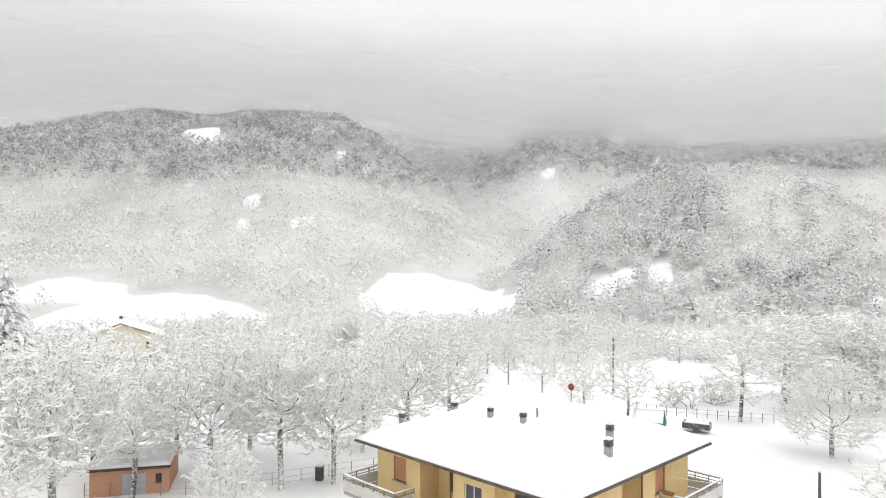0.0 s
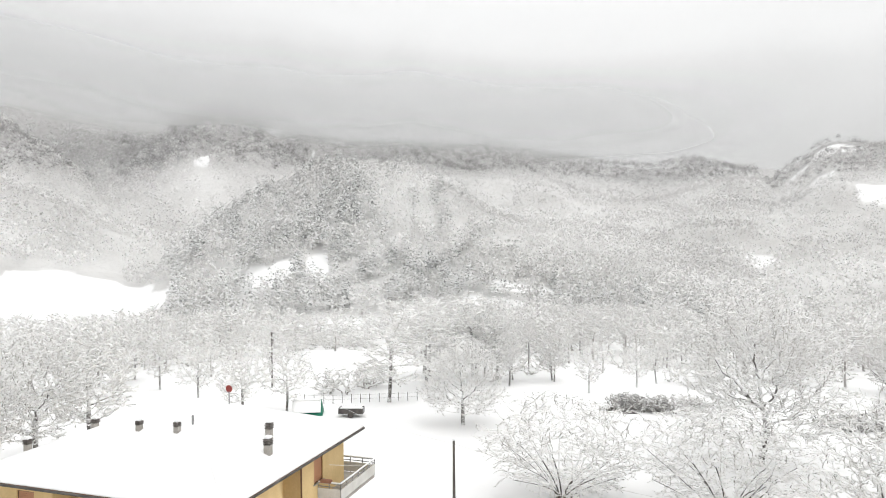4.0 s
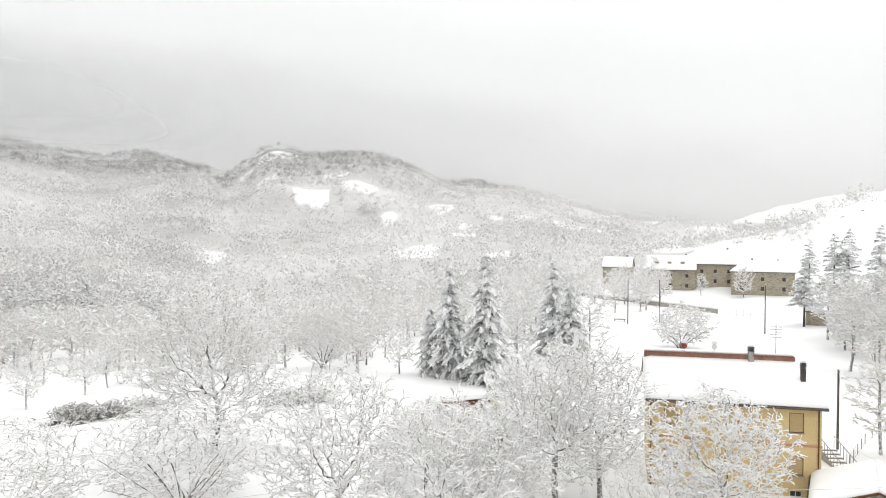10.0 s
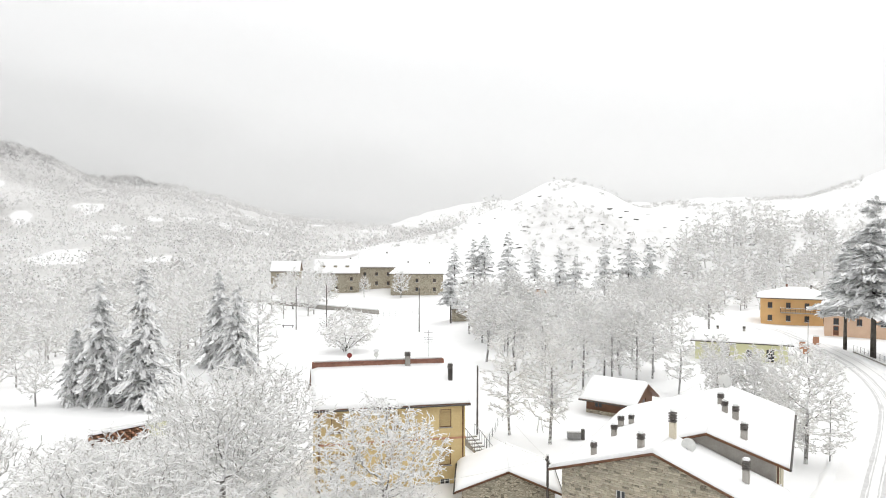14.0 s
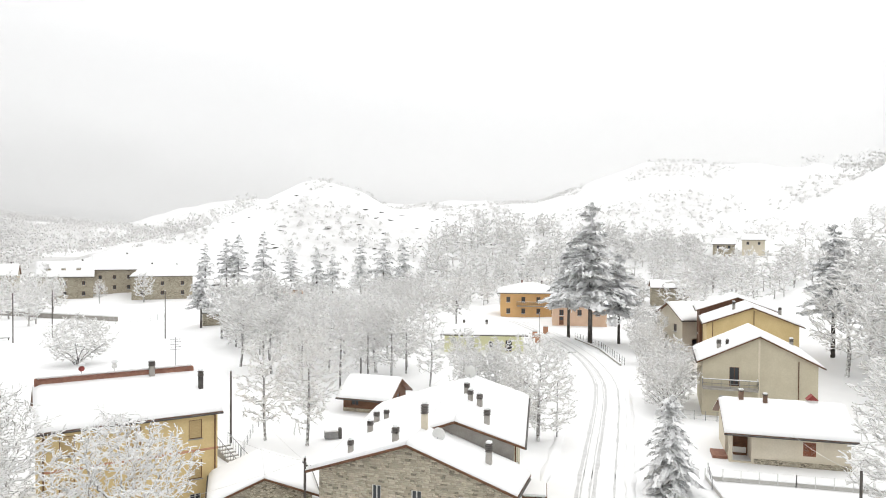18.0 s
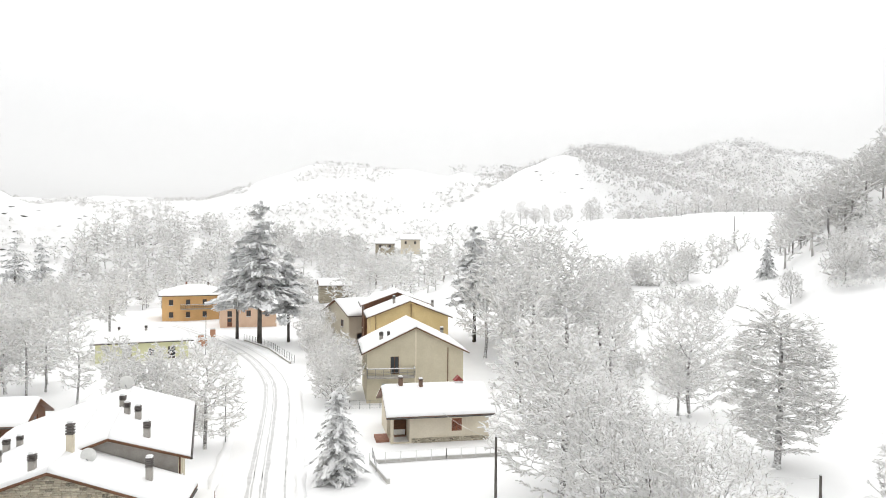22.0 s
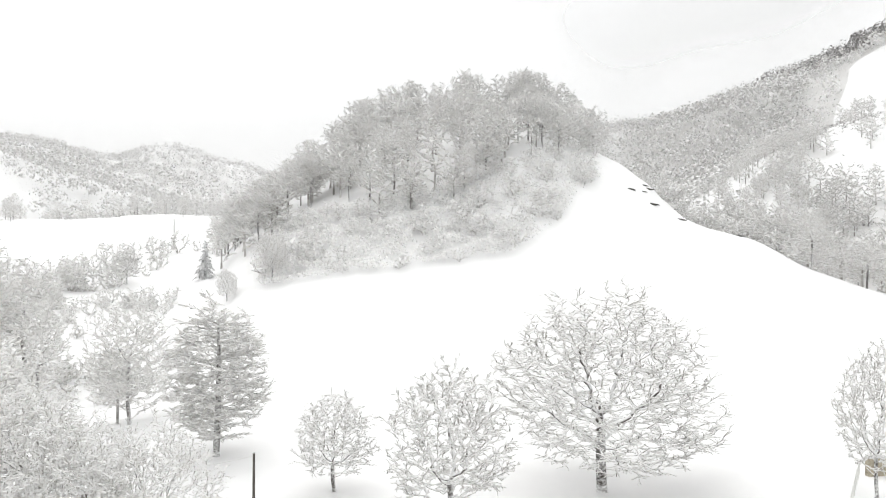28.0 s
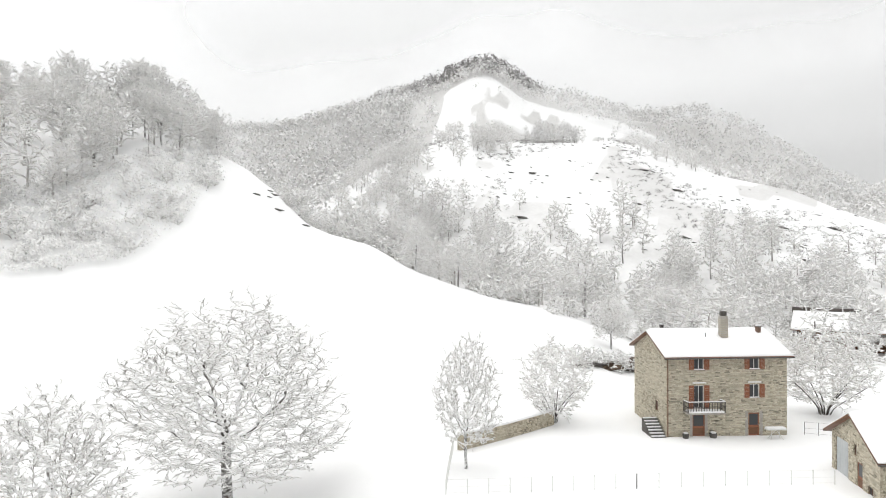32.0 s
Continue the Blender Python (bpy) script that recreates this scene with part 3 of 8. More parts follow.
def crown_targets(rng, n, tall, low, wide, top, lean):
    """Points in a crown of several lobes, widest at a share of its height given by top, open inside, with stragglers."""
    m = n * 3
    f = rng.beta(1.25, 1.15, m)
    prof = np.where(f < top, np.sin(np.pi / 2 * (0.30 + 0.70 * f / top)), np.clip(1 - ((f - top) / (1 - top)) ** 2, 0, 1) ** 0.6)
    a = rng.uniform(0, 2 * np.pi, m)
    r = wide * prof * rng.uniform(0.06, 1, m) ** 0.45
    p = np.stack([r * np.cos(a), r * np.sin(a), tall * (low + (1 - low) * f)], -1)
    # lobes with gaps between them
    k = 9
    b = np.arange(k) * 2.4 + lean
    g = (np.arange(k) + 0.5) / k
    hub = np.stack([wide * 0.62 * np.cos(b) * np.sqrt(1 - 0.6 * g), wide * 0.62 * np.sin(b) * np.sqrt(1 - 0.6 * g), tall * (low + (1 - low) * (0.12 + 0.74 * g))], -1)
    d = np.linalg.norm((p[:, None] - hub[None]) / np.array([1, 1, 1.0]), axis=2).min(1) / wide
    keep = rng.random(m) < np.clip(1.75 - 3.0 * d, 0.06, 1)
    p = p[keep][:n]
    far = rng.random(len(p)) < 0.07
    mid = np.array([0, 0, tall * (low + 0.3 * (1 - low))])
    p[far] = mid + (p[far] - mid) * rng.uniform(1.05, 1.22, (far.sum(), 1))
    return p


def skeleton(seed, tall, low, wide, top=0.4, n=900, step=0.34, kill=0.52, leader=0.45, stems=1, rise=0.06, wig=0.28, flare=0.25):
    """Segments of a tree: starts, ends, radii and how many tips each one carries."""
    rng = np.random.default_rng(seed)
    targets = crown_targets(rng, n, tall, low, wide, top, seed * 1.7)
    segs = []
    for k in range(stems):
        a = k * 2.4
        foot = np.array([math.cos(a), math.sin(a), 0]) * (flare * (k % 3 + 1) / 3 if stems > 1 else 0)
        high = tall * (low + (1 - low) * leader) if stems == 1 else tall * leader * rng.uniform(0.5, 1.0)
        steps = max(3, int(high / (step * 1.6)))
        bend = rng.normal(0, 0.05 * tall ** 0.5, 2)
        f = np.linspace(0, 1, steps + 1)[:, None]
        out = (np.array([math.cos(a), math.sin(a), 0]) * wide * 0.75 * rng.uniform(0.3, 1.0) if stems > 1 else np.zeros(3))
        trunk = foot + np.concatenate([bend[0] * np.sin(2.6 * f) + out[0] * f ** 1.4, bend[1] * np.sin(2.1 * f) + out[1] * f ** 1.4, high * f], 1)
        trunk[0, 2] -= 0.4
        mine = targets
        if stems > 1:
            ends = np.arange(stems) * 2.4
            way = np.arctan2(targets[:, 1], targets[:, 0])[:, None] - ends[None]
            mine = targets[np.abs((way + np.pi) % (2 * np.pi) - np.pi).argmin(1) == k]
            if len(mine) < 3:
                continue
        P, up, kids = colonise(rng, mine, trunk, step, kill, rise, wig)
        tips = (kids == 0).astype(float)
        tips[:len(trunk) - 1] = 0
        for i in range(len(P) - 1, 0, -1):
            if up[i] >= 0:
                tips[up[i]] += tips[i]
        idx = np.nonzero(up >= 0)[0]
        segs.append((P[up[idx]], P[idx], np.maximum(tips[up[idx]], 1), np.maximum(tips[idx], 1), idx < len(trunk), kids[idx]))
    return rng, [np.concatenate([s[i] for s in segs]) for i in range(6)]


def side_twigs(rng, a, b, tips, per, long_, bits, flat=0.75):
    """Short shoots beside the thin branches, held nearly level."""
    thin = np.nonzero(tips <= 7)[0]
    i = np.repeat(thin, per)
    d = b[i] - a[i]
    d /= np.linalg.norm(d, axis=1, keepdims=True) + 1e-9
    side = np.cross(d, [0, 0, 1.0]) * rng.choice([-1, 1], len(i))[:, None] + rng.normal(0, 0.45, (len(i), 3))
    out = side + d * rng.uniform(0.7, 1.9, len(i))[:, None]
    out[:, 2] = out[:, 2] * flat + rng.normal(0.08, 0.20, len(i))
    out /= np.linalg.norm(out, axis=1, keepdims=True) + 1e-9
    p0 = a[i] + (b[i] - a[i]) * rng.random((len(i), 1))
    ln = long_ * rng.uniform(0.5, 1.2, len(i))[:, None]
    if bits == 1:
        return p0, p0 + out * ln
    mid = p0 + out * ln * 0.55
    out2 = out + rng.normal(0, 0.3, out.shape)
    return np.concatenate([p0, mid]), np.concatenate([mid, mid + out2 * ln * 0.5])


def laden(p0, p1, thick, snow, deep):
    """Thin bars with a crest of snow: all faces, and from which one on they are snow."""
    d = p1 - p0
    ln = np.linalg.norm(d, axis=1, keepdims=True) + 1e-9
    d = d / ln
    level = np.sqrt(np.clip(1 - d[:, 2] ** 2, 0, 1))
    w = np.array([[0, 0, 1.0]]) - d * d[:, 2:3]
    bad = level < 0.05
    w[bad] = [1.0, 0, 0]
    w /= np.linalg.norm(w, axis=1, keepdims=True) + 1e-9
    ts = (snow * (0.45 + 0.55 * level))[:, None]
    td = thick[:, None]
    n = len(p0)
    if deep:
        s = np.cross(d, w) * (0.45 * ts + 0.35 * td)
        rows = [-w * td, s, w * ts, -s]
        quads = [(0, 1), (3, 0), (1, 2), (2, 3)]
    else:
        s = np.cross(d, w) * np.where(np.arange(n) % 2, 1, -1)[:, None]
        rows = [-w * td, w * 0.0, (w * 0.8 + s * 0.75) * ts]
        quads = [(0, 1), (1, 2)]
    k = len(rows)
    v = np.concatenate([np.stack([p0 + r for r in rows], 1), np.stack([p1 + r for r in rows], 1)], 1).reshape(-1, 3)
    base = np.arange(n)[:, None] * (2 * k)
    f = [np.concatenate([base + i, base + j, base + j + k, base + i + k], 1) for i, j in quads]
    half = len(quads) // 2
    return v, np.vstack(f), n * half


def tree_parts(seed, tall, low, wide, top=0.4, n=900, step=0.34, kill=0.52, leader=0.22, stems=1, rise=0.2, wig=0.28, per=2, long_=0.42, snow=0.085, deep=True, stout=1.0, bark=0.014):
    rng, (a, b, ta, tb, in_trunk, kids) = skeleton(seed, tall, low, wide, top, n, step, kill, leader, stems, rise, wig)
    full = max(ta.max(), 2.0)
    r_foot = tall * 0.017 * stout
    ra, rb = r_foot * (ta / full) ** 0.46, r_foot * (tb / full) ** 0.46
    fat = (tb > 26) | in_trunk
    s0, s1 = side_twigs(rng, a, b, tb, per, long_, 2 if deep else 1)
    p0, p1 = np.concatenate([a[~fat], s0]), np.concatenate([b[~fat], s1])
    thick = np.concatenate([np.maximum(rb[~fat] * (0.62 if deep else 1.0), bark), np.full(len(s0), bark)])
    v, f, split = laden(p0, p1, thick, snow * rng.uniform(0.6, 1.3, len(p0)), deep)
    lv, lf = prisms(a[fat & ~in_trunk], b[fat & ~in_trunk], ra[fat & ~in_trunk] + 0.01, rb[fat & ~in_trunk] + 0.008, 4)
    tv, tf = prisms(a[in_trunk], b[in_trunk], ra[in_trunk] * np.where(a[in_trunk, 2] < 0.1, 1.4, 1.0), rb[in_trunk], 8)
    return (tv, tf), (lv, lf), (v, f, split)


def bare_tree(seed, tall, low, wide, tone=None, **more):
    """Meshes of one leafless, snow-laden tree: trunk, limbs, crown of twigs."""
    (tv, tf), (lv, lf), (v, f, split) = tree_parts(seed, tall, low, wide, **more)
    crown = raw_mesh("crown", np.vstack([lv, v]), np.vstack([lf, f + len(lv)]), LIMB, False, tone or DARK_TWIG, len(lf), SNOW_TWIG, len(lf) + split)
    return [raw_mesh("trunk", tv, tf, BARK, True), crown]


def tree_thing(meshes, label, category, name="bare_tree", group=""):
    ob = thing(name, label, category, group=group)
    for me in meshes:
        c = new(me.name, me)
        c.parent = ob
    return ob


def spruce_meshes(seed, tall, wide, tiers=14, sag=0.35, per=9, bare=0.08, needles=26, fine=1.0, mat=None):
    """Trunk and snow-laden boughs of a conifer: every bough is a fan of small blades."""
    rng = np.random.default_rng(seed)
    bm = bmesh.new()
    rod(bm, (0, 0, -0.3), (0, 0, tall * 0.97), tall * 0.018, 0.02, 8)
    trunk = mesh_of("trunk", bm, BARK, True)
    V, Fc = [], []
    count = 0
    for k in range(tiers):
        f = (k + 0.3) / tiers
        z = tall * (bare + (1 - bare) * f)
        reach = wide * (1 - f) ** 0.8 + 0.25
        reach *= rng.uniform(0.8, 1.1)
        num = max(4, int(per * (1 - 0.5 * f)))
        for j in range(num):
            a = j * 2 * math.pi / num + k * 1.1 + rng.normal(0, 0.15)
            le = reach * rng.uniform(0.55, 1.12)
            zj = z + rng.normal(0, 0.28 * tall / tiers)
            ca, sa = math.cos(a), math.sin(a)
            rise = 0.25 * (f - 0.3)
            m = needles
            t = rng.random(m) ** 0.7
            side = rng.normal(0, 1, m) * 0.20 * le * (1.15 - t) + rng.normal(0, 0.05, m)
            rr = t * le
            zz = zj + rr * rise - sag * le * t * t + rng.normal(0, 0.06 * tall / tiers, m) - np.abs(side) * 0.25
            px, py = rr * ca - side * sa, rr * sa + side * ca
            out = np.stack([ca + rng.normal(0, 0.45, m), sa + rng.normal(0, 0.45, m), -sag * 1.2 * t + rng.normal(0, 0.25, m)], -1)
            out /= np.linalg.norm(out, axis=1, keepdims=True)
            up_ = np.tile([0, 0, 1.0], (m, 1)) + rng.normal(0, 0.35, (m, 3))
            w = np.cross(out, up_)
            w /= np.linalg.norm(w, axis=1, keepdims=True) + 1e-9
            ln = fine * (0.22 + 0.16 * rng.random(m)) * le ** 0.5 * (tall / 14) ** 0.5
            wd = ln * rng.uniform(0.28, 0.5, m)
            c = np.stack([px, py, zz], -1)
            a0, b0 = c - out * ln[:, None], c + out * ln[:, None]
            tri = np.stack([a0 - w * wd[:, None] * 0.6, a0 + w * wd[:, None] * 0.6, b0 + w * wd[:, None] * 0.5, b0 - w * wd[:, None] * 0.5], 1)
            tri[:, 2:, 2] -= 0.38 * ln[:, None]
            V.append(tri.reshape(-1, 3))
            Fc.append(np.arange(m * 4).reshape(-1, 4)[:, ::-1] + count)
            count += m * 4
    V, Fc = np.vstack(V), np.vstack(Fc)
    # blades lie snow side up
    e = np.cross(V[Fc[:, 1]] - V[Fc[:, 0]], V[Fc[:, 2]] - V[Fc[:, 0]])
    Fc[e[:, 2] < 0] = Fc[e[:, 2] < 0][:, ::-1]
    return [trunk, raw_mesh("crown", V, Fc, mat or NEEDLE)]


BROAD = [bare_tree(s, 11.0, lo, wd, top=tp, n=2300, step=0.26, kill=0.34, per=2, long_=0.36, snow=0.048, bark=0.010) for s, lo, wd, tp in ((1, 0.24, 4.6, 0.45), (2, 0.30, 4.2, 0.55), (3, 0.20, 4.9, 0.40))]
BROAD_FAR = [bare_tree(s, 11.0, 0.2, wd, top=tp, n=800, step=0.36, kill=0.54, per=3, long_=0.5, snow=0.085, tone=FROST_TWIG, deep=False) for s, wd, tp in ((4, 4.4, 0.45), (5, 3.9, 0.55))]
FULL = [bare_tree(s, 14.0, 0.10, 5.6, top=0.38, n=2000, step=0.32, kill=0.46, per=3, long_=0.46, deep=False, leader=0.4, snow=0.075) for s in (6, 7)]
DOME = [bare_tree(s, 14.0, 0.12, 5.8, top=0.34, n=2900, step=0.29, kill=0.38, per=3, long_=0.40, leader=0.2, snow=0.044, bark=0.008) for s in (8, 9)]
SLIM = [bare_tree(s, 12.0, 0.17, 3.3, top=0.45, stout=0.7, n=1100, step=0.30, kill=0.44, per=3, long_=0.4, deep=False, leader=0.5, rise=0.3, snow=0.07) for s in (11, 12)]
SLIM_FAR = [bare_tree(s, 12.0, 0.14, 3.3, top=0.45, stout=0.7, n=560, step=0.38, kill=0.56, per=3, long_=0.55, tone=FROST_TWIG, deep=False, leader=0.5, rise=0.3, snow=0.09) for s in (13, 14)]
COLUMN = [bare_tree(15, 12.0, 0.10, 3.4, top=0.42, n=2600, step=0.27, kill=0.33, per=5, long_=0.46, leader=0.85, rise=0.22, snow=0.055, deep=False)]
SMALL = [bare_tree(s, 9.0, 0.16, 3.6, top=0.42, n=1500, step=0.25, kill=0.34, per=3, long_=0.32, leader=0.15, snow=0.052, bark=0.009) for s in (21, 22)]
LIGHT = [bare_tree(s, 11.0, lo, wd, top=0.45, n=420, step=0.42, kill=0.62, per=3, long_=0.6, tone=FROST_TWIG, deep=False, leader=0.35, rise=0.3, snow=0.115, bark=0.03) for s, lo, wd in ((31, 0.20, 3.8), (32, 0.14, 4.3), (33, 0.25, 3.4))]
FAN = [bare_tree(s, 8.0, 0.10, 4.4, top=0.66, n=1700, step=0.36, kill=0.33, stems=19, leader=0.62, wig=0.12, per=2, long_=0.36, rise=0.22, snow=0.040, stout=0.42, bark=0.013) for s in (81, 82, 83)]
FAN_FAR = [bare_tree(s, 8.0, 0.08, 4.0, top=0.6, n=1300, step=0.40, kill=0.36, stems=14, leader=0.5, wig=0.14, per=3, long_=0.5, rise=0.22, snow=0.06, stout=0.5, bark=0.02, deep=False) for s in (84, 85)]
SPRUCE = [spruce_meshes(s, 14.0, 3.7, tiers=17, per=11, needles=52, fine=0.8, sag=0.42) for s in (41, 42)]
CEDAR = [spruce_meshes(51, 16.0, 4.9, tiers=12, sag=0.10, per=11, bare=0.34, needles=110, fine=0.62, mat=CEDAR_NEEDLE), spruce_meshes(52, 16.0, 4.2, tiers=11, sag=0.14, per=10, bare=0.36, needles=110, fine=0.62, mat=CEDAR_NEEDLE)]
PINE = [spruce_meshes(s, 13.0, 3.3, tiers=10, sag=0.15, per=9, bare=0.26, needles=44, fine=0.75) for s in (61, 62)]
YOUNG = [spruce_meshes(71, 7.0, 2.1, tiers=14, sag=0.4, per=11, bare=0.03, needles=40)]
KINDS = dict(
    broad=(BROAD, 11.0, "bare_tree", "leafless spreading tree with snow on every branch", "tree"),
    full=(FULL, 14.0, "bare_tree", "large leafless tree with a dense snowy dome of twigs", "tree"),
    dome=(DOME, 14.0, "bare_tree", "old leafless tree with a round snowy crown on a short trunk", "tree"),
    slim=(SLIM, 12.0, "bare_tree", "tall leafless tree with a dark trunk and snowy twigs", "tree"),
    column=(COLUMN, 12.0, "bare_tree", "leafless tree with an upright barrel of snowy twigs", "tree"),
    small=(SMALL, 9.0, "fruit_tree", "small leafless fruit tree heavy with snow", "tree"),
    light=(LIGHT, 11.0, "bare_tree", "frosted leafless tree on the hillside", "tree"),
    fan=(FAN, 8.0, "shrub", "many-stemmed leafless shrub fanned out under snow", "shrub"),
    spruce=(SPRUCE, 14.0, "spruce_tree", "dark green spruce with snow-laden boughs", "tree"),
    cedar=(CEDAR, 16.0, "cedar_tree", "tall dark cedar with snow on its layers", "tree"),
    pine=(PINE, 13.0, "pine_tree", "dark pine with snowy crown and bare lower trunk", "tree"),
    young=(YOUNG, 7.0, "spruce_tree", "young spruce thick with fresh snow", "tree"),
)
tree_count = 0


def plant(kind, x, y, tall, wide=1.0, z=None, label="", group=""):
    """One tree of a kind, scaled to its height."""
    global tree_count
    meshes, size, name, text, cat = KINDS[kind]
    tree_count += 1
    if math.hypot(x, y) > 66:
        meshes = {"broad": BROAD_FAR, "slim": SLIM_FAR}.get(kind, meshes)
    if math.hypot(x, y) > 60 and kind == "fan":
        meshes = FAN_FAR
    s = tall / size
    ob = tree_thing(meshes[tree_count % len(meshes)], label or text, cat, name, group)
    zz = ground_z(x, y) if z is None else z
    ob.matrix_world = pose(x, y, zz - 0.05, 0, 0, tree_count * 77.0) @ Matrix.Diagonal((s * wide, s * wide, s, 1))
    return ob


# ---- far woods: too many trees to count ----
def wood(name, label, az0, az1, d0, d1, n, tall, blades, keep, mat, cone=False, seed=0, thick=0.09, crown=0.40):
    """Scattered small trees, each a spray of thin blades, in one mesh."""
    rng = np.random.default_rng(seed)
    az = rng.uniform(az0, az1, n * 3)
    d = np.sqrt(rng.uniform(d0 * d0, d1 * d1, n * 3))
    x, y = d * np.sin(np.radians(az)), d * np.cos(np.radians(az))
    az = np.where(az < 295, az + 360, az)
    ok = rng.random(n * 3) < keep(az, d, x, y)
    x, y, d = x[ok][:n], y[ok][:n], d[ok][:n]
    n = len(x)
    if n == 0:
        return None
    z = height(x, y)
    h = tall * rng.uniform(0.6, 1.15, n)
    m = blades
    root = np.stack([x, y, z], -1)[:, None]
    if cone:
        f = (np.arange(m)[None] + rng.random((n, m))) / m
        a = rng.uniform(0, 2 * np.pi, (n, m))
        reach = h[:, None] * 0.24 * (1 - f) ** 0.8 + 0.3
        dirn = np.stack([np.cos(a), np.sin(a), np.full_like(a, -0.25)], -1)
        base = root + np.stack([np.zeros_like(f), np.zeros_like(f), h[:, None] * (0.08 + 0.92 * f)], -1)
        tip = base + dirn * reach[..., None]
        w = np.cross(dirn, [0, 0, 1.0])
        w *= (reach * 0.45)[..., None]
        verts = np.stack([base, tip + w, tip - w], 2)
    else:
        # shingled domes: every blade lies along the crown's skin
        f = rng.random((n, m)) ** 0.8 * 1.25 - 0.25
        a = rng.uniform(0, 2 * np.pi, (n, m))
        c = np.sqrt(np.clip(1 - f * f, 0, 1))
        nrm = np.stack([np.cos(a) * c, np.sin(a) * c, f], -1)
        lump = rng.uniform(0.72, 1.08, (n, m)) * (1 + 0.15 * np.sin(3 * a + 9 * rng.random((n, 1))))
        axes = np.stack([h * crown, h * crown, h * 0.45], -1)[:, None]
        mid = root + np.stack([0 * h, 0 * h, 0.52 * h], -1)[:, None] + nrm * axes * lump[..., None]
        nrm = nrm + rng.normal(0, 0.35, nrm.shape)
        nrm /= np.linalg.norm(nrm, axis=-1, keepdims=True) + 1e-9
        u = np.cross(nrm, rng.normal(0, 1, (n, m, 3)))
        u /= np.linalg.norm(u, axis=-1, keepdims=True) + 1e-9
        w = np.cross(nrm, u)
        size = (thick * h[:, None] * rng.uniform(0.6, 1.4, (n, m)))[..., None]
        verts = np.stack([mid + u * size * 1.5, mid - u * size * 0.8 + w * size, mid - u * size * 0.8 - w * size], 2)
    v = verts.reshape(-1, 3)
    fc = np.arange(len(v)).reshape(-1, 3)
    e = np.cross(v[fc[:, 1]] - v[fc[:, 0]], v[fc[:, 2]] - v[fc[:, 0]])
    fc[e[:, 2] < 0] = fc[e[:, 2] < 0][:, ::-1]
    ob = new(name, raw_mesh(name, v, fc, mat))
    return tagged(ob, label, "woodland", kind="stuff")


def spray(seed, tall, low, wide, n, step, kill, stems=1, snow=0.15, bark=0.04):
    """Arrays of one light tree of snow-crested strips, with its stem or stems."""
    (tv, tf), (lv, lf), (v, f, split) = tree_parts(seed, tall, low, wide, n=n, step=step, kill=kill, stems=stems, leader=0.3, rise=0.24, per=2, long_=step * 1.5, snow=snow, deep=False, bark=bark)
    dark = [(tv, tf), (lv, lf)]
    vs, fs, base = [v], [f[:split]], len(v)
    for a, b in dark:
        vs.append(a)
        fs.append(b + base)
        base += len(a)
    lower = np.vstack(fs)
    return np.vstack(vs), np.vstack([lower, f[split:]]), len(lower)


def boughs(seed, tall, wide, tiers, per, bare, needles, sag):
    me = spruce_meshes(seed, tall, wide, tiers, sag, per, bare, needles)[1]
    v = np.empty(len(me.vertices) * 3, np.float32)
    me.vertices.foreach_get("co", v)
    f = np.array([p.vertices[:] for p in me.polygons])
    return v.reshape(-1, 3).astype(float), f, len(f)


def grove(name, label, shapes, size, az0, az1, d0, d1, n, lo, hi, keep, mat, seed, wide=1.0, crest=None):
    """Many small trees of a few shapes, turned and scaled, in one mesh."""
    rng = np.random.default_rng(seed)
    az = rng.uniform(az0, az1, n * 4)
    d = np.sqrt(rng.uniform(d0 * d0, d1 * d1, n * 4))
    x, y = d * np.sin(np.radians(az)), d * np.cos(np.radians(az))
    ok = rng.random(n * 4) < keep(np.where(az < 295, az + 360, az), d, x, y)
    x, y = x[ok][:n], y[ok][:n]
    z = height(x, y)
    V, F, G, base = [], [], [], 0
    for k, (v, f, split) in enumerate(shapes):
        px, py, pz = x[k::len(shapes)], y[k::len(shapes)], z[k::len(shapes)]
        a, s = rng.uniform(0, 6.28, len(px)), rng.uniform(lo, hi, len(px)) / size
        c, sn, w = np.cos(a)[:, None], np.sin(a)[:, None], (s * wide)[:, None]
        out = np.stack([(v[:, 0] * c - v[:, 1] * sn) * w + px[:, None], (v[:, 0] * sn + v[:, 1] * c) * w + py[:, None], v[:, 2] * s[:, None] + pz[:, None]], -1)
        V.append(out.reshape(-1, 3))
        more = np.arange(len(px))[:, None, None] * len(v) + base
        F.append((more + f[None, :split]).reshape(-1, 4))
        G.append((more + f[None, split:]).reshape(-1, 4))
        base += len(px) * len(v)
    low = np.vstack(F)
    ob = new(name, raw_mesh(name, np.vstack(V), np.vstack(F + G), mat, False, crest or SNOW_TWIG, len(low)))
    return tagged(ob, label, "woodland", kind="stuff")


CLEAR = []  # bearing, distance, half width along the bearing circle, half depth


def open_ground(az, d, x, y, soft=False):
    """1 where trees may stand, 0 on meadows."""
    out = np.ones_like(d)
    for a, c, w, dep in CLEAR:
        u, v = (az - a) * np.pi / 180 * d / w, (d - c) / dep
        wob = 0.5 * (fractal(x, y, 22, 2, 17) - 0.5)
        out *= smooth((u * u + v * v + wob - 0.7) / 0.6) if soft else np.where(u * u + v * v + wob < 1, 0, 1)
    return out


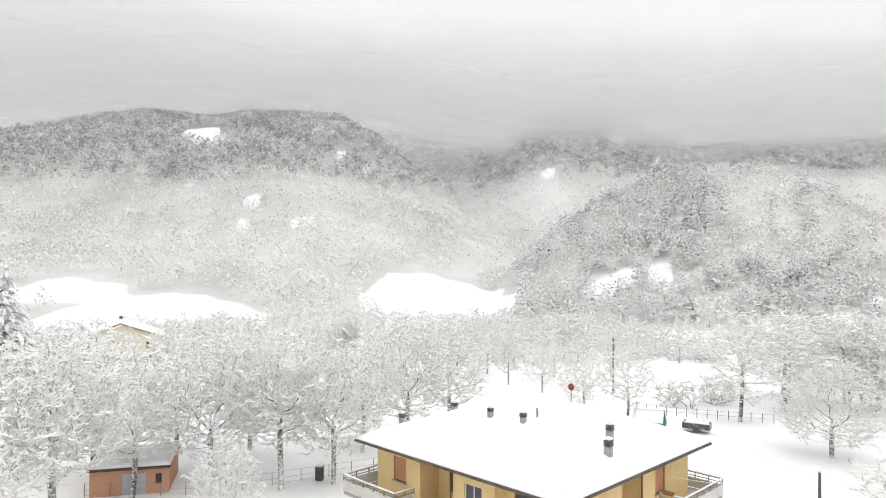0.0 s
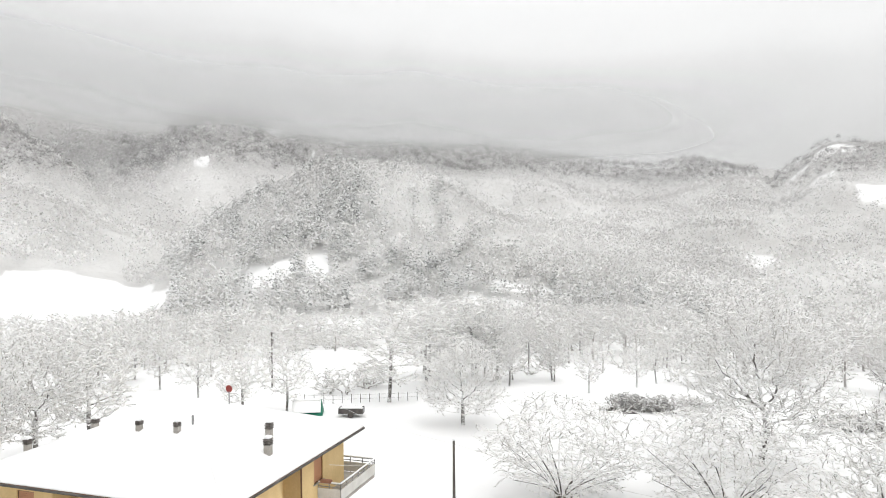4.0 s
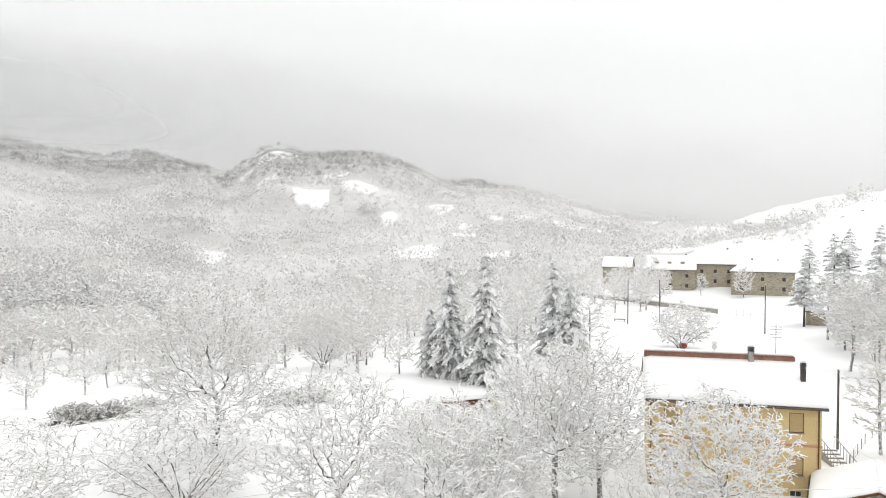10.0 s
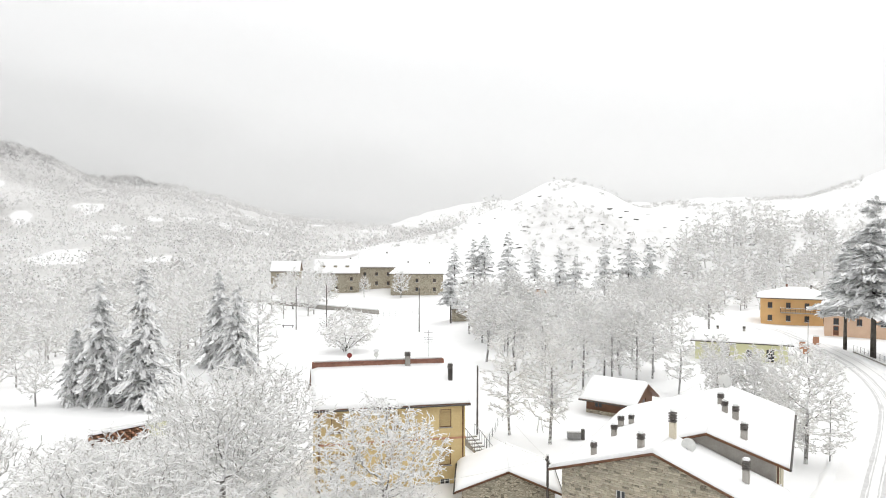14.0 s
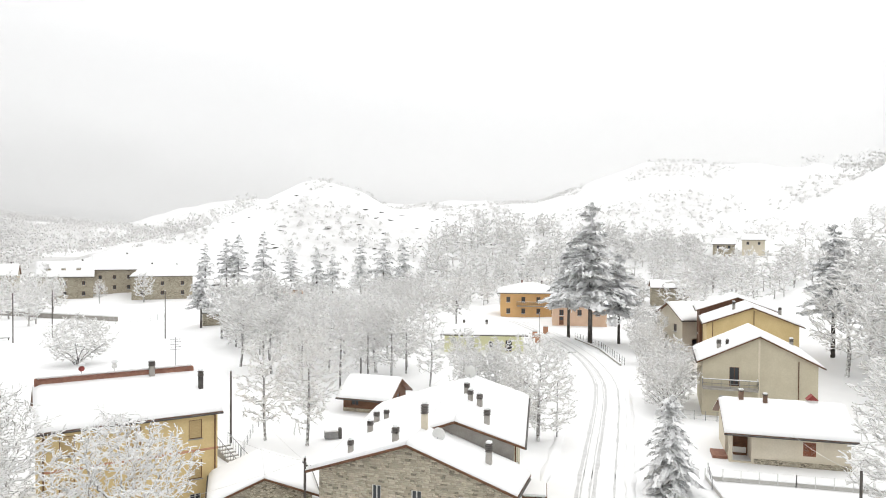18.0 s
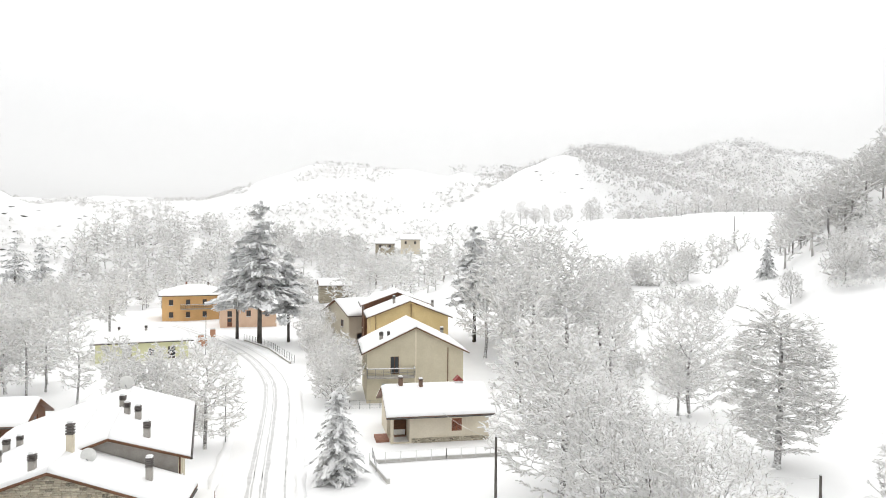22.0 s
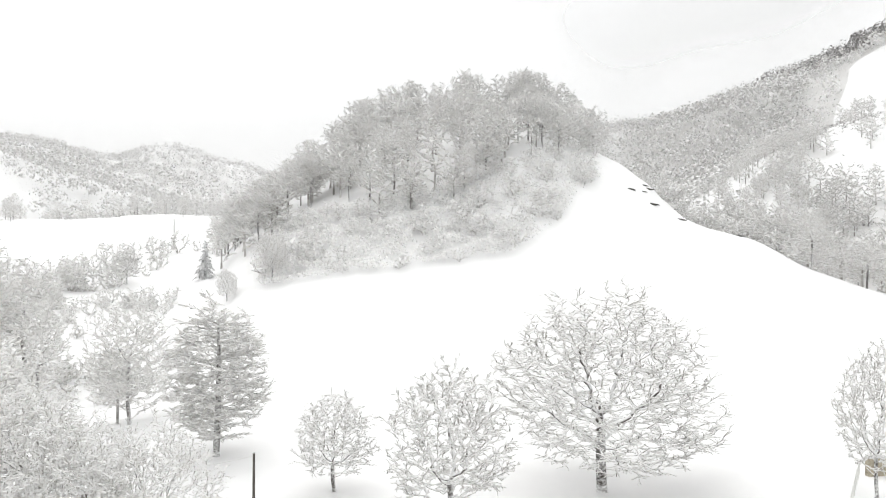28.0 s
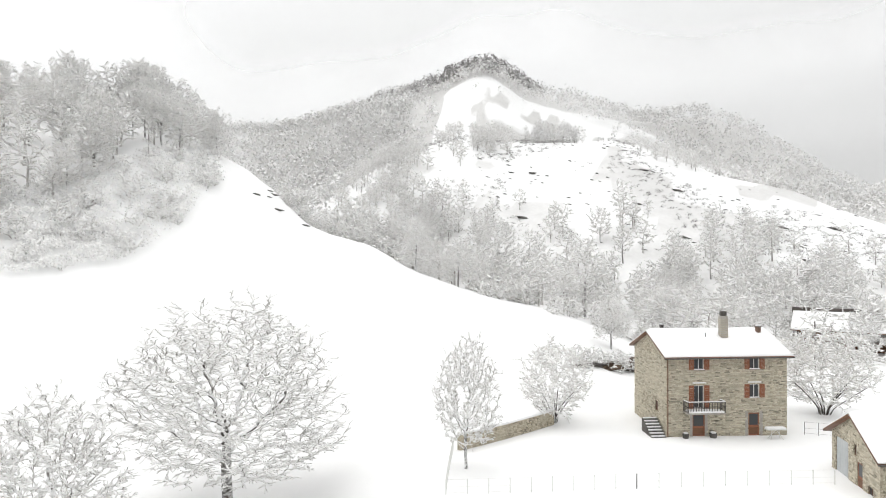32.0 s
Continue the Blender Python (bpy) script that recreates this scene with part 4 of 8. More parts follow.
CLEAR += [(359.2, 372, 38, 58), (360.4, 318, 33, 58), (337.4, 322, 52, 58), (337.6, 296, 34, 32), (331.3, 393, 30, 22), (378.2, 236, 24, 24), (378.4, 110, 17, 15), (374.5, 300, 6, 9), (366, 200, 14, 18), (335.2, 146, 12, 18)]
CLEAR += [(341, 735, 22, 26), (344, 512, 5, 14), (344.6, 556, 6, 14), (350.4, 530, 7, 7), (348.4, 519, 9, 6), (368.6, 790, 11, 14), (374.2, 1000, 14, 16), (349.7, 750, 5, 10), (351.7, 704, 7, 8), (353.8, 705, 6, 8), (377.2, 926, 9, 16), (372.6, 300, 9, 8), (377.4, 300, 5, 12)]
CLEAR += [(412.5, 945, 26, 20), (416.2, 690, 12, 17), (419.7, 592, 18, 22), (423.6, 642, 18, 26), (423.8, 548, 9, 8), (426, 548, 12, 12), (425.8, 613, 23, 9), (430.3, 595, 12, 16), (428.4, 427, 16, 22), (437.9, 602, 13, 13), (441.6, 558, 20, 14), (441.6, 700, 10, 20), (444.8, 745, 25, 22), (447.1, 745, 20, 20), (436, 400, 13, 13), (448.9, 463, 28, 21), (417, 860, 26, 36), (414.5, 800, 16, 14), (421.5, 700, 14, 10), (432.5, 540, 10, 8), (434.6, 585, 12, 7), (439.6, 580, 10, 7), (443.2, 640, 10, 8)]
CLEAR += [(393.9, 295, 13, 6), (392, 271, 17, 6), (412, 440, 10, 12), (408, 770, 20, 30), (432, 500, 10, 7), (519, 225, 46, 42), (508, 245, 34, 34), (499, 285, 8, 14), (380, 192, 12, 13)]


def dense(az, d, x, y):
    return open_ground(az, d, x, y) * (0.72 + 0.28 * (fractal(x, y, 60, 3, 21) > 0.40))


def sparse(az, d, x, y):
    return open_ground(az, d, x, y) * (fractal(x, y, 45, 3, 31) > 0.52) * 0.9


def crest_of(low):
    return lambda az, d, x, y: open_ground(az, d, x, y) * (height(x, y) > low + 25 * fractal(x, y, 90, 2, 4))


FINE = dict(thick=0.055, crown=0.36)
wood("woodland_west", "bare snowy wood on the mountain slopes", 318, 361, 330, 950, 11000, 10, 20, dense, FAR_TWIG, seed=1, **FINE)
wood("woodland_west_crest", "dark bare wood along the cloudy crest", 318, 361, 600, 960, 5000, 11, 20, crest_of(62), CREST_TWIG, seed=18, **FINE)
wood("woodland_north_crest", "dark bare wood on the far crest", 362, 412, 680, 1080, 3000, 11, 20, crest_of(82), CREST_TWIG, seed=19, **FINE)
wood("woodland_peak_crest", "dark bare wood along the peak's crest", 412, 440, 680, 920, 1100, 8, 20, crest_of(58), CREST_TWIG, seed=20, **FINE)
wood("woodland_back", "frosted forest on a far mountain face", 350, 370, 850, 1500, 2500, 14, 16, dense, FAR_TWIG, seed=2, **FINE)
wood("woodland_north", "bare snowy wood on the northern mountain", 359, 412, 470, 1080, 6500, 11, 20, dense, FAR_TWIG, seed=3, **FINE)
wood("woodland_hill", "bare wood with snow on the nearer hill", 363, 412, 240, 460, 4500, 7, 30, dense, FAR_TWIG, seed=4, **FINE)
PINE_SHAPES = [boughs(s, 10.0, 3.4, 7, 8, 0.25, 7, 0.12) for s in (91, 92)]
grove("pinewood_hill", "snow-laden pines covering the near hill", PINE_SHAPES, 10.0, 366, 392, 255, 440, 300, 9, 14, lambda az, d, x, y: dense(az, d, x, y) * np.where(az < 381, 0.9, 0.25), FAR_NEEDLE, 5)
grove("pinewood_foot", "row of snow-laden pines at the hill's foot", PINE_SHAPES, 10.0, 381, 410, 262, 300, 70, 9, 13, dense, FAR_NEEDLE, 25)
grove("pinewood_peak", "scattered snowy pines on a far slope", PINE_SHAPES, 10.0, 408, 446, 330, 880, 200, 7, 11, lambda az, d, x, y: dense(az, d, x, y) * (fractal(x, y, 60, 2, 44) > 0.5), FAR_NEEDLE, 7)
wood("woodland_peak", "bare wood below a cloudy peak", 404, 446, 280, 900, 8500, 8, 20, dense, FAR_TWIG, seed=6, **FINE)
wood("woodland_ridge_end", "bare wood thinning along a low ridge", 444, 462, 320, 900, 1800, 8, 20, dense, FAR_TWIG, seed=14, **FINE)
SPRAYS = [spray(s, 8.0, lo, wd, 120, 0.6, 0.85) for s, lo, wd in ((95, 0.12, 2.8), (96, 0.06, 3.1), (97, 0.18, 2.5))]
SPRAYS_FAR = [spray(s, 8.0, 0.05, wd, 48, 0.85, 1.2, snow=0.26, bark=0.05) for s, wd in ((87, 2.9), (88, 3.3), (89, 2.5))]
BUSHES = [spray(s, 3.0, 0.04, 1.7, 42, 0.36, 0.5, 4, 0.12, 0.025) for s in (98, 99)]


def riverside(az, d, x, y):
    """Dense along the river, thin towards the yards and the fields."""
    return open_ground(az, d, x, y) * np.where((az > 373) & (az < 386), 0.55, 1.0)


grove("riverside_grove", "crowd of frosted trees along the river", SPRAYS, 8.0, 322, 425, 90, 190, 420, 5.5, 9.5, riverside, FROST_TWIG, 31)
grove("riverside_bushes", "snowy bushes between the riverside trees", BUSHES, 3.0, 322, 425, 90, 210, 180, 1.8, 4.0, riverside, FROST_TWIG, 32, 1.3)
grove("field_hedge", "snowy hedge between the field strips", BUSHES, 3.0, 372, 385, 166, 226, 60, 1.6, 3.4, lambda az, d, x, y: 1.0 * ((np.abs(d - 172 - 2 * (az - 378)) < 5) | (np.abs(d - 216 - 3 * (az - 378)) < 7)), FROST_TWIG, 40, 1.4)
grove("strip_hedge", "snowy brush between the field strips", BUSHES, 3.0, 375, 383, 82, 165, 44, 1.8, 3.6, lambda az, d, x, y: 1.0 * ((d > 140) & (az < 381.5) | (d < 92) & (az > 377.5)), FROST_TWIG, 42, 1.4)
grove("meadow_grove", "frosted trees between the river and the hamlet", SPRAYS, 8.0, 425, 448, 96, 240, 130, 6, 10, lambda az, d, x, y: open_ground(az, d, x, y) * (d > np.interp(az, [425, 436, 441, 448], [96, 100, 125, 185])), FROST_TWIG, 34)
grove("woodland_valley", "bare riverside trees and bushes under snow", SPRAYS_FAR, 8.0, 322, 436, 180, 335, 1050, 5, 9.5, dense, FROST_TWIG, 8)
wood("woodland_white_hill", "patches of bare bushes on a snowy hill", 453, 516, 215, 520, 3600, 2.6, 22, sparse, FAR_TWIG, seed=9)
grove("woodland_village", "bare wood behind the village houses", SPRAYS_FAR, 8.0, 472, 511, 165, 330, 480, 5.5, 10, lambda az, d, x, y: dense(az, d, x, y) * (d < np.interp(az, [472, 480, 490, 511], [250, 330, 330, 260])) * (d > np.interp(az, [472, 478, 482, 494, 498, 511], [165, 180, 205, 205, 175, 165])), FROST_TWIG, 15)
# this snowier twig colour paints in the haze over the far dome
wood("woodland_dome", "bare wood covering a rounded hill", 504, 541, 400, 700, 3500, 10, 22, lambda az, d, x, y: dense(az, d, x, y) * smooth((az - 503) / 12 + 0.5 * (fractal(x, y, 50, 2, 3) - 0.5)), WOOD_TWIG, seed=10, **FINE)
grove("hedge_row", "snowy hedge and bushes along a meadow edge", BUSHES, 3.0, 515, 535, 120, 275, 170, 2.5, 6, lambda az, d, x, y: open_ground(az, d, x, y) * (np.abs(d - np.interp(az, [515, 521, 528, 535], [150, 165, 200, 262])) < 14), FROST_TWIG, 16)

grove("scrub", "snowy scrub below the upland meadow", BUSHES, 3.0, 512, 527, 92, 150, 110, 1.5, 3.6, lambda az, d, x, y: 1.0 * (fractal(x, y, 16, 2, 9) > 0.45), FROST_TWIG, 23)
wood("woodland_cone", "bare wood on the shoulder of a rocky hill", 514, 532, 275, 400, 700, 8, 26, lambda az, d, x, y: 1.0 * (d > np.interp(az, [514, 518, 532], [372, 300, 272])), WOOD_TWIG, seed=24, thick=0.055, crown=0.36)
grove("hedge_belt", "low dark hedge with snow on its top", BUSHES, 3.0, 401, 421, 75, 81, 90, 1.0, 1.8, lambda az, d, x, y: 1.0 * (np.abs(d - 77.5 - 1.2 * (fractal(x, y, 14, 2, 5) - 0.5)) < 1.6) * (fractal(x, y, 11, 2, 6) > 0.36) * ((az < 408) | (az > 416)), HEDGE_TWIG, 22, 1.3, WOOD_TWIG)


def knoll_edge(az):
    """How high above the eye the wood begins, as a slope."""
    return np.interp(az, [529, 533, 536, 541, 546, 550, 554, 557, 561], [-0.04, -0.01, 0.025, 0.035, 0.055, 0.08, 0.11, 0.125, 0.13])


def knoll_wood(az, d, x, y):
    """The knoll's steep face and top, but for a white brow on its far shoulder."""
    return 1.0 * ((height(x, y) - 19) / d > knoll_edge(az)) * (d > 118) * ~((az > 550) & (az < 554.5) & (d > 158) & (d < 178))


def knoll_brush(az, d, x, y):
    """Soft-edged cover of the knoll's face."""
    e = (height(x, y) - 19) / d
    lowest = np.interp(az, [533, 536, 553, 556, 559], [-0.06, -0.05, -0.012, 0.02, 0.09])
    return smooth((e - lowest) / 0.02) * smooth((d - 100) / 12) * smooth((az - 529) / 4) * smooth((562 - az) / 4)


def knoll_bushes(az, d, x, y):
    e = (height(x, y) - 19) / d
    return 1.0 * (e > np.interp(az, [533, 536, 553, 556, 559], [-0.06, -0.05, -0.012, 0.02, 0.09])) * (e < knoll_edge(az) + 0.02) * (d > 100) * (d < 180)


grove("woodland_knoll", "frosted wood on a steep knoll", SPRAYS, 8.0, 529, 561, 118, 215, 150, 8, 12.5, knoll_wood, FROST_TWIG, 11)
wood("bush_cover", "snow-smothered bushes below the knoll wood", 533, 560, 100, 180, 1300, 2.0, 30, knoll_bushes, SNOW_TWIG, seed=17, thick=0.07, crown=0.6)
grove("knoll_shrubs", "rounded snowy shrubs on the knoll face", BUSHES, 3.0, 533, 560, 100, 180, 70, 1.6, 4.2, knoll_bushes, FROST_TWIG, 43, 1.3)
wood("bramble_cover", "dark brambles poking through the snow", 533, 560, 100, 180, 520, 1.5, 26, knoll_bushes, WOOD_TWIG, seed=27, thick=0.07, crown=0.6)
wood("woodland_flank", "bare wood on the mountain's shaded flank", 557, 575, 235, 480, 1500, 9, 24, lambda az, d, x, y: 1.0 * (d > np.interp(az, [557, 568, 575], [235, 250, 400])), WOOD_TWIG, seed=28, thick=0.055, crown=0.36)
wood("ridge_shrubs", "low shrubs dotting a snowy rock slope", 573, 612, 215, 340, 1500, 1.7, 24, lambda az, d, x, y: 1.0 * (fractal(x, y, 26, 3, 6) > 0.48), CREST_TWIG, seed=29, thick=0.07, crown=0.6)
grove("ridge_grove", "frosted trees climbing beside the white rock slope", SPRAYS, 8.0, 569, 583, 205, 315, 150, 6, 10, lambda az, d, x, y: 1.0 * (fractal(x, y, 30, 2, 61) > np.interp(az, [569, 575, 583], [0.0, 0.42, 0.68])), FROST_TWIG, 36)
grove("ridge_top_grove", "thin trees along the white slope's edge", SPRAYS, 8.0, 577, 606, 292, 330, 60, 5, 9, lambda az, d, x, y: 1.0 * (fractal(x, y, 24, 2, 62) > 0.45), FROST_TWIG, 37)
grove("valley_bushes", "snowy bushes at the foot of the side valley wood", BUSHES, 3.0, 560, 612, 112, 200, 190, 2.2, 4.6, lambda az, d, x, y: 1.0 * (np.abs(d - np.interp(az, [559, 566, 575, 590, 612], [197, 168, 139, 117, 124])) < 7), FROST_TWIG, 41, 1.3)
grove("woodland_east", "crowded frosted trees in the side valley", SPRAYS, 8.0, 559, 612, 115, 235, 340, 6, 11, lambda az, d, x, y: 1.0 * (d > np.interp(az, [559, 566, 575, 590, 612], [195, 168, 140, 118, 125])) * (0.5 + 0.5 * (d < 200)), FROST_TWIG, 12)
grove("ridge_trunks", "stand of thin dark trees on the white slope", SPRAYS, 8.0, 584.2, 588.6, 303, 332, 40, 8, 11, lambda az, d, x, y: 1.0 + 0 * d, CREST_TWIG, 38, 0.7)
grove("bank_bushes", "dark bushes on the broken bank behind the stone house", BUSHES, 3.0, 588, 595, 87, 95, 18, 1.4, 2.6, lambda az, d, x, y: 1.0 * (np.abs(d - np.interp(az, [588, 594], [88.5, 93.5])) < 1.6), CREST_TWIG, 39, 1.2)


def east_crest(az, d, x, y):
    return dense(az, d, x, y) * np.where((az > 577) & (az < 600) & (d < 440), 0.04, 1.0)


wood("woodland_ridge", "bare wood along the eastern crest", 556, 625, 320, 620, 4500, 11, 18, east_crest, FAR_TWIG, seed=13, **FINE)
wood("woodland_ridge_top", "dark bare wood high on the eastern crest", 556, 625, 400, 620, 2200, 11, 18, lambda az, d, x, y: east_crest(az, d, x, y) * crest_of(116)(az, d, x, y), CREST_TWIG, seed=33, **FINE)


def cover(x, y, z):
    """Where brush covers the ground, how unfrosted it is, and how pale."""
    d = np.maximum(np.hypot(x, y), 1.0)
    az = np.degrees(np.arctan2(x, y)) % 360
    az = np.where(az < 295, az + 360, az)
    near = np.interp(az, [295, 320, 374, 376, 382, 384, 425, 440, 448, 462, 463, 509, 511, 541, 545, 555, 557, 576, 578, 600, 602, 655], [140, 112, 112, 128, 128, 98, 98, 150, 300, 340, 9e3, 9e3, 420, 400, 9e3, 9e3, 240, 290, 440, 440, 320, 320])
    wooded = open_ground(az, d, x, y, True) * smooth((d - near - 60 * (fractal(x, y, 40, 3, 51) - 0.35) * smooth((d - 90) / 100)) / (18 + d * 0.04))
    # brush on the white hill, behind the village, in the side valley and over the knoll
    patch = fractal(x, y, 45, 3, 31)
    hill = (az > 450) & (az < 516) & (d > 205) & (d < 560)
    wooded = np.maximum(wooded, hill * open_ground(az, d, x, y) * smooth((patch - 0.47) / 0.12) * 0.85)
    village = (az > 470) & (az < 512) * (d < 340)
    wooded = np.maximum(wooded, village * smooth((d - np.interp(az, [470, 478, 482, 494, 498, 512], [160, 175, 200, 200, 170, 150])) / 25) * smooth((345 - d) / 60) * smooth((fractal(x, y, 30, 3, 52) - 0.30) / 0.12))
    line = np.interp(az, [559, 566, 575, 590, 612], [195, 168, 140, 118, 125]) + 16 * (patch - 0.4)
    wooded = np.maximum(wooded, (az > 558) & (az < 614) & (d > line) & (d < 232 + 70 * (fractal(x, y, 28, 3, 53) - 0.5)))
    slope = (az > 572) & (az < 606) & (d > 225) & (d < 450)
    wooded = np.maximum(wooded, slope * smooth((fractal(x, y, 22, 4, 54) - 0.54) / 0.10) * 0.8)
    wooded = np.maximum(wooded, knoll_brush(az, d, x, y) * (d < 220) * (0.15 + 0.6 * smooth((patch - 0.42) / 0.1)))
    low = np.interp(az, [300, 361, 400, 414, 440, 460, 550, 560, 655], [58, 68, 80, 58, 50, 200, 200, 124, 124])
    # third value: frosted brush; on the far dome its paleness stands in for haze
    return wooded, smooth((z - low) / 70) * smooth((d - 430) / 150), np.maximum(1 - smooth((d - 170) / 190), (az > 450) & (az < 562))


build_ground(cover)



# ---- trees of the village and the slopes ----
for kind, spots in (
    ("broad", ((-12.1, 52.1, 12.0, 1.05), (-17.8, 53.6, 11.2, 1.05), (-8.4, 53.3, 10.4, 1.05), (-22.4, 50.2, 9.5, 1.1))),
    ("slim", ((31.0, 72.7, 11.5, 1.5), (38.2, 77.6, 11.5, 1.5), (46.0, 79.7, 12, 1.5), (42.2, 85.1, 11.5, 1.5), (47.9, 82, 10.6, 1.5), (107.3, 53.8, 6))),
    ("slim", ((66.8, -15.1, 10.6), (63.4, -18.2, 12), (84.8, -28.6, 12.5), (87.8, -33.6, 12.6), (87.9, -37, 12.2), (91.3, -40.7, 11.2), (95.3, 22.7, 9.5), (104.1, 14, 12.5))),
    ("slim", ((97, -31, 12), (93, -26, 11), (99, -38, 12), (104, -43, 11), (82, -40, 10), (98, 27, 9))),
    ("broad", ((-24.3, 43.7, 12.6, 1.08), (-3.2, 65.9, 11.1, 1.08), (0.9, 68, 11.4, 1.08), (-7.2, 61.6, 9.6, 1.08), (-16.9, 60.7, 10.2, 1.08), (-23.7, 61.6, 10.6, 1.08), (-25.2, 38.5, 12.5, 1.05), (-27.8, 55.4, 11.3, 1.08))),
    ("broad", ((14.6, 73.1, 8.6), (19.6, 74, 8.2), (48.2, 76.6, 10.8), (12, 84.1, 7.3), (47.9, 73.8, 6.7), (54.9, 73.8, 6.2), (54, 65.7, 6.2), (61.5, 65.7, 5.6))),
    ("broad", ((35.2, 19, 11), (32.3, 11.6, 10.2), (45.2, 16.1, 6.6, 1.3), (49.0, 5.8, 10.6), (43.3, 7.8, 11.6), (40, -1.7, 10.2), (36.8, 1.2, 7.5), (36.9, 10.0, 9.2), (48.5, 18.6, 6.0, 1.3), (52.5, 12, 8.6), (44, 12.5, 7.4, 1.2))),
    ("broad", ((138.5, -26.7, 11.3), (135.7, -32.3, 9.9), (90.5, -55.1, 4.2), (95.1, -50.8, 4.2), (84.6, 36.2, 6))),
    ("broad", ((37.3, -90.1, 11.9), (14.4, -39.5, 9.8), (10.5, -38.6, 9.6), (18.2, -42.3, 11.0))),
    ("broad", ((53.9, -98.2, 20), (61.4, -100.8, 19), (47.5, -97, 17), (50.1, -86.6, 17), (54.4, -106.9, 18.9), (58.5, -90.8, 15), (45, -104, 15))),
    ("small", ((-13.4, 43, 6.2), (1.2, -55, 7.6, 1.15), (-6.6, -46.5, 11, 1.1), (13.4, -120.8, 8.2), (20.9, -122.2, 5.4), (47, -155, 7.7), (-79, -63.7, 7.5))),
    ("fan", ((85.4, 48.1, 7.6), (119, 1.3, 7.1, 1.5), (30.0, 39.5, 7.0, 1.7), (37.0, 31.4, 7.1, 1.6), (62.3, -62.2, 7.6), (58.5, -58.2, 7), (90.9, -85.8, 8), (82, -78, 6.5), (-76.5, -33.6, 9.0, 1.25), (-50.2, -47.3, 7.6, 1.0))),
    ("spruce", ((85.6, 29.5, 14.8), (83.6, 24, 16.2), (85.6, 32.2, 9.5), (108.1, 20.2, 14.5), (98.7, 16, 13.6), (176.3, -76.2, 12), (193.8, -76.8, 11), (28.9, -144.1, 7.5), (-54, 86, 17), (78.5, -22.8, 4.5))),
    ("cedar", ((155, -21.4, 13.3), (103.4, -83.7, 26.4), (111.8, -85.1, 19), (100.4, -88, 17), (65.4, -98.2, 19.8))),
    ("pine", ((241.5, -34.6, 14), (230.5, -43.3, 19), (224, -49.9, 20), (220.1, -57.7, 16), (209.7, -63.1, 16.5), (207.8, -67.6, 15), (202.1, -74.7, 19), (202.4, -82.3, 20), (206.4, -90.8, 19), (233.1, -40, 17))),
    ("full", ((-126, -139.5, 17, 1.0),)),
    ("column", ((12.0, -64.9, 13.6, 1.3),)),
    ("full", ((55.4, -38.6, 10.5, 1.0), (23.5, -47, 14, 1.15), (25.4, -51.5, 12, 0.8), (23.2, -77.6, 13.4, 0.9))),
    ("dome", ((33.5, 60.0, 8.6, 1.35), (48.5, 37.9, 14.4, 1.2), (-19.6, -52.5, 15.6, 1.55))),
    ("small", ((-35, -42.4, 10.4, 0.7),)),
    ("young", ((39.8, -40.1, 7.6, 1.25),)),
    ("light", ((226, 8, 8), (222, -3, 7), (229, 15, 9), (216, 22, 8), (-126, -138, 8), (-94.5, -81.8, 13), (-118, -112, 13), (117.3, -55.9, 12), (132.3, -70.8, 13), (220.5, -14.5, 9), (238.7, 11.5, 10.6), (8.9, 94.6, 7))),
):
    for x, y, tall, *wide in spots:
        plant(kind, x, y, tall, *wide)


def scatter(kind, n, az0, az1, d0, d1, lo, hi, keep, seed):
    rng = random.Random(seed)
    made = 0
    while made < n:
        az, d = rng.uniform(az0, az1), math.sqrt(rng.uniform(d0 * d0, d1 * d1))
        x, y = at(az, d)
        if not keep(az, d):
            n -= 0.2
            continue
        plant(kind, x, y, rng.uniform(lo, hi))
        made += 1


scatter("light", 72, 530, 561, 120, 200, 8.5, 12.5, lambda az, d: knoll_wood(np.array([az]), np.array([d]), *[np.array([v]) for v in at(az, d)])[0] > 0, 5)
scatter("light", 44, 560, 606, 125, 215, 7, 11, lambda az, d: d > np.interp(az, [560, 566, 575, 590, 606], [190, 165, 136, 116, 122]), 6)
scatter("light", 44, 380, 425, 86, 170, 6, 9.5, lambda az, d: not (az < 384 and d > 95), 7)
scatter("light", 26, 330, 374, 92, 190, 6, 9.5, lambda az, d: not (az > 371 and d > 105), 8)
scatter("light", 20, 470, 508, 120, 225, 7, 11, lambda az, d: d > np.interp(az, [470, 474, 478, 484, 494, 498, 508], [120, 150, 195, 205, 205, 165, 150]), 9)

scatter("light", 24, 458, 477, 88, 160, 8, 12, lambda az, d: d > np.interp(az, [458, 462, 470, 477], [120, 92, 90, 100]) and (az < 474 or d < 112), 13)
scatter("slim", 22, 460.5, 475.5, 84, 150, 9, 13, lambda az, d: d > np.interp(az, [460, 463, 470, 475], [115, 86, 90, 96]) and (az < 473 or d < 110), 10)
scatter("light", 9, 478.5, 485, 66, 92, 5, 8, lambda az, d: True, 11)
scatter("light", 12, 508, 524, 78, 130, 5, 9, lambda az, d: True, 12)
row = random.Random(31)
for k in range(34):
    plant(row.choice(("light", "slim", "light")), *at(row.uniform(508, 530), row.uniform(256, 284)), row.uniform(4.5, 9.5))

# ---- cloud over the mountain tops ----
CLOUD_AZ = [295, 340, 352, 362, 375, 390, 402, 410, 416, 425, 440, 470, 530, 552, 562, 572, 580, 590, 600, 640, 655]
CLOUD_BASE = [150, 158, 158, 142, 128, 112, 104, 108, 126, 150, 210, 260, 260, 150, 108, 122, 140, 132, 122, 150, 150]


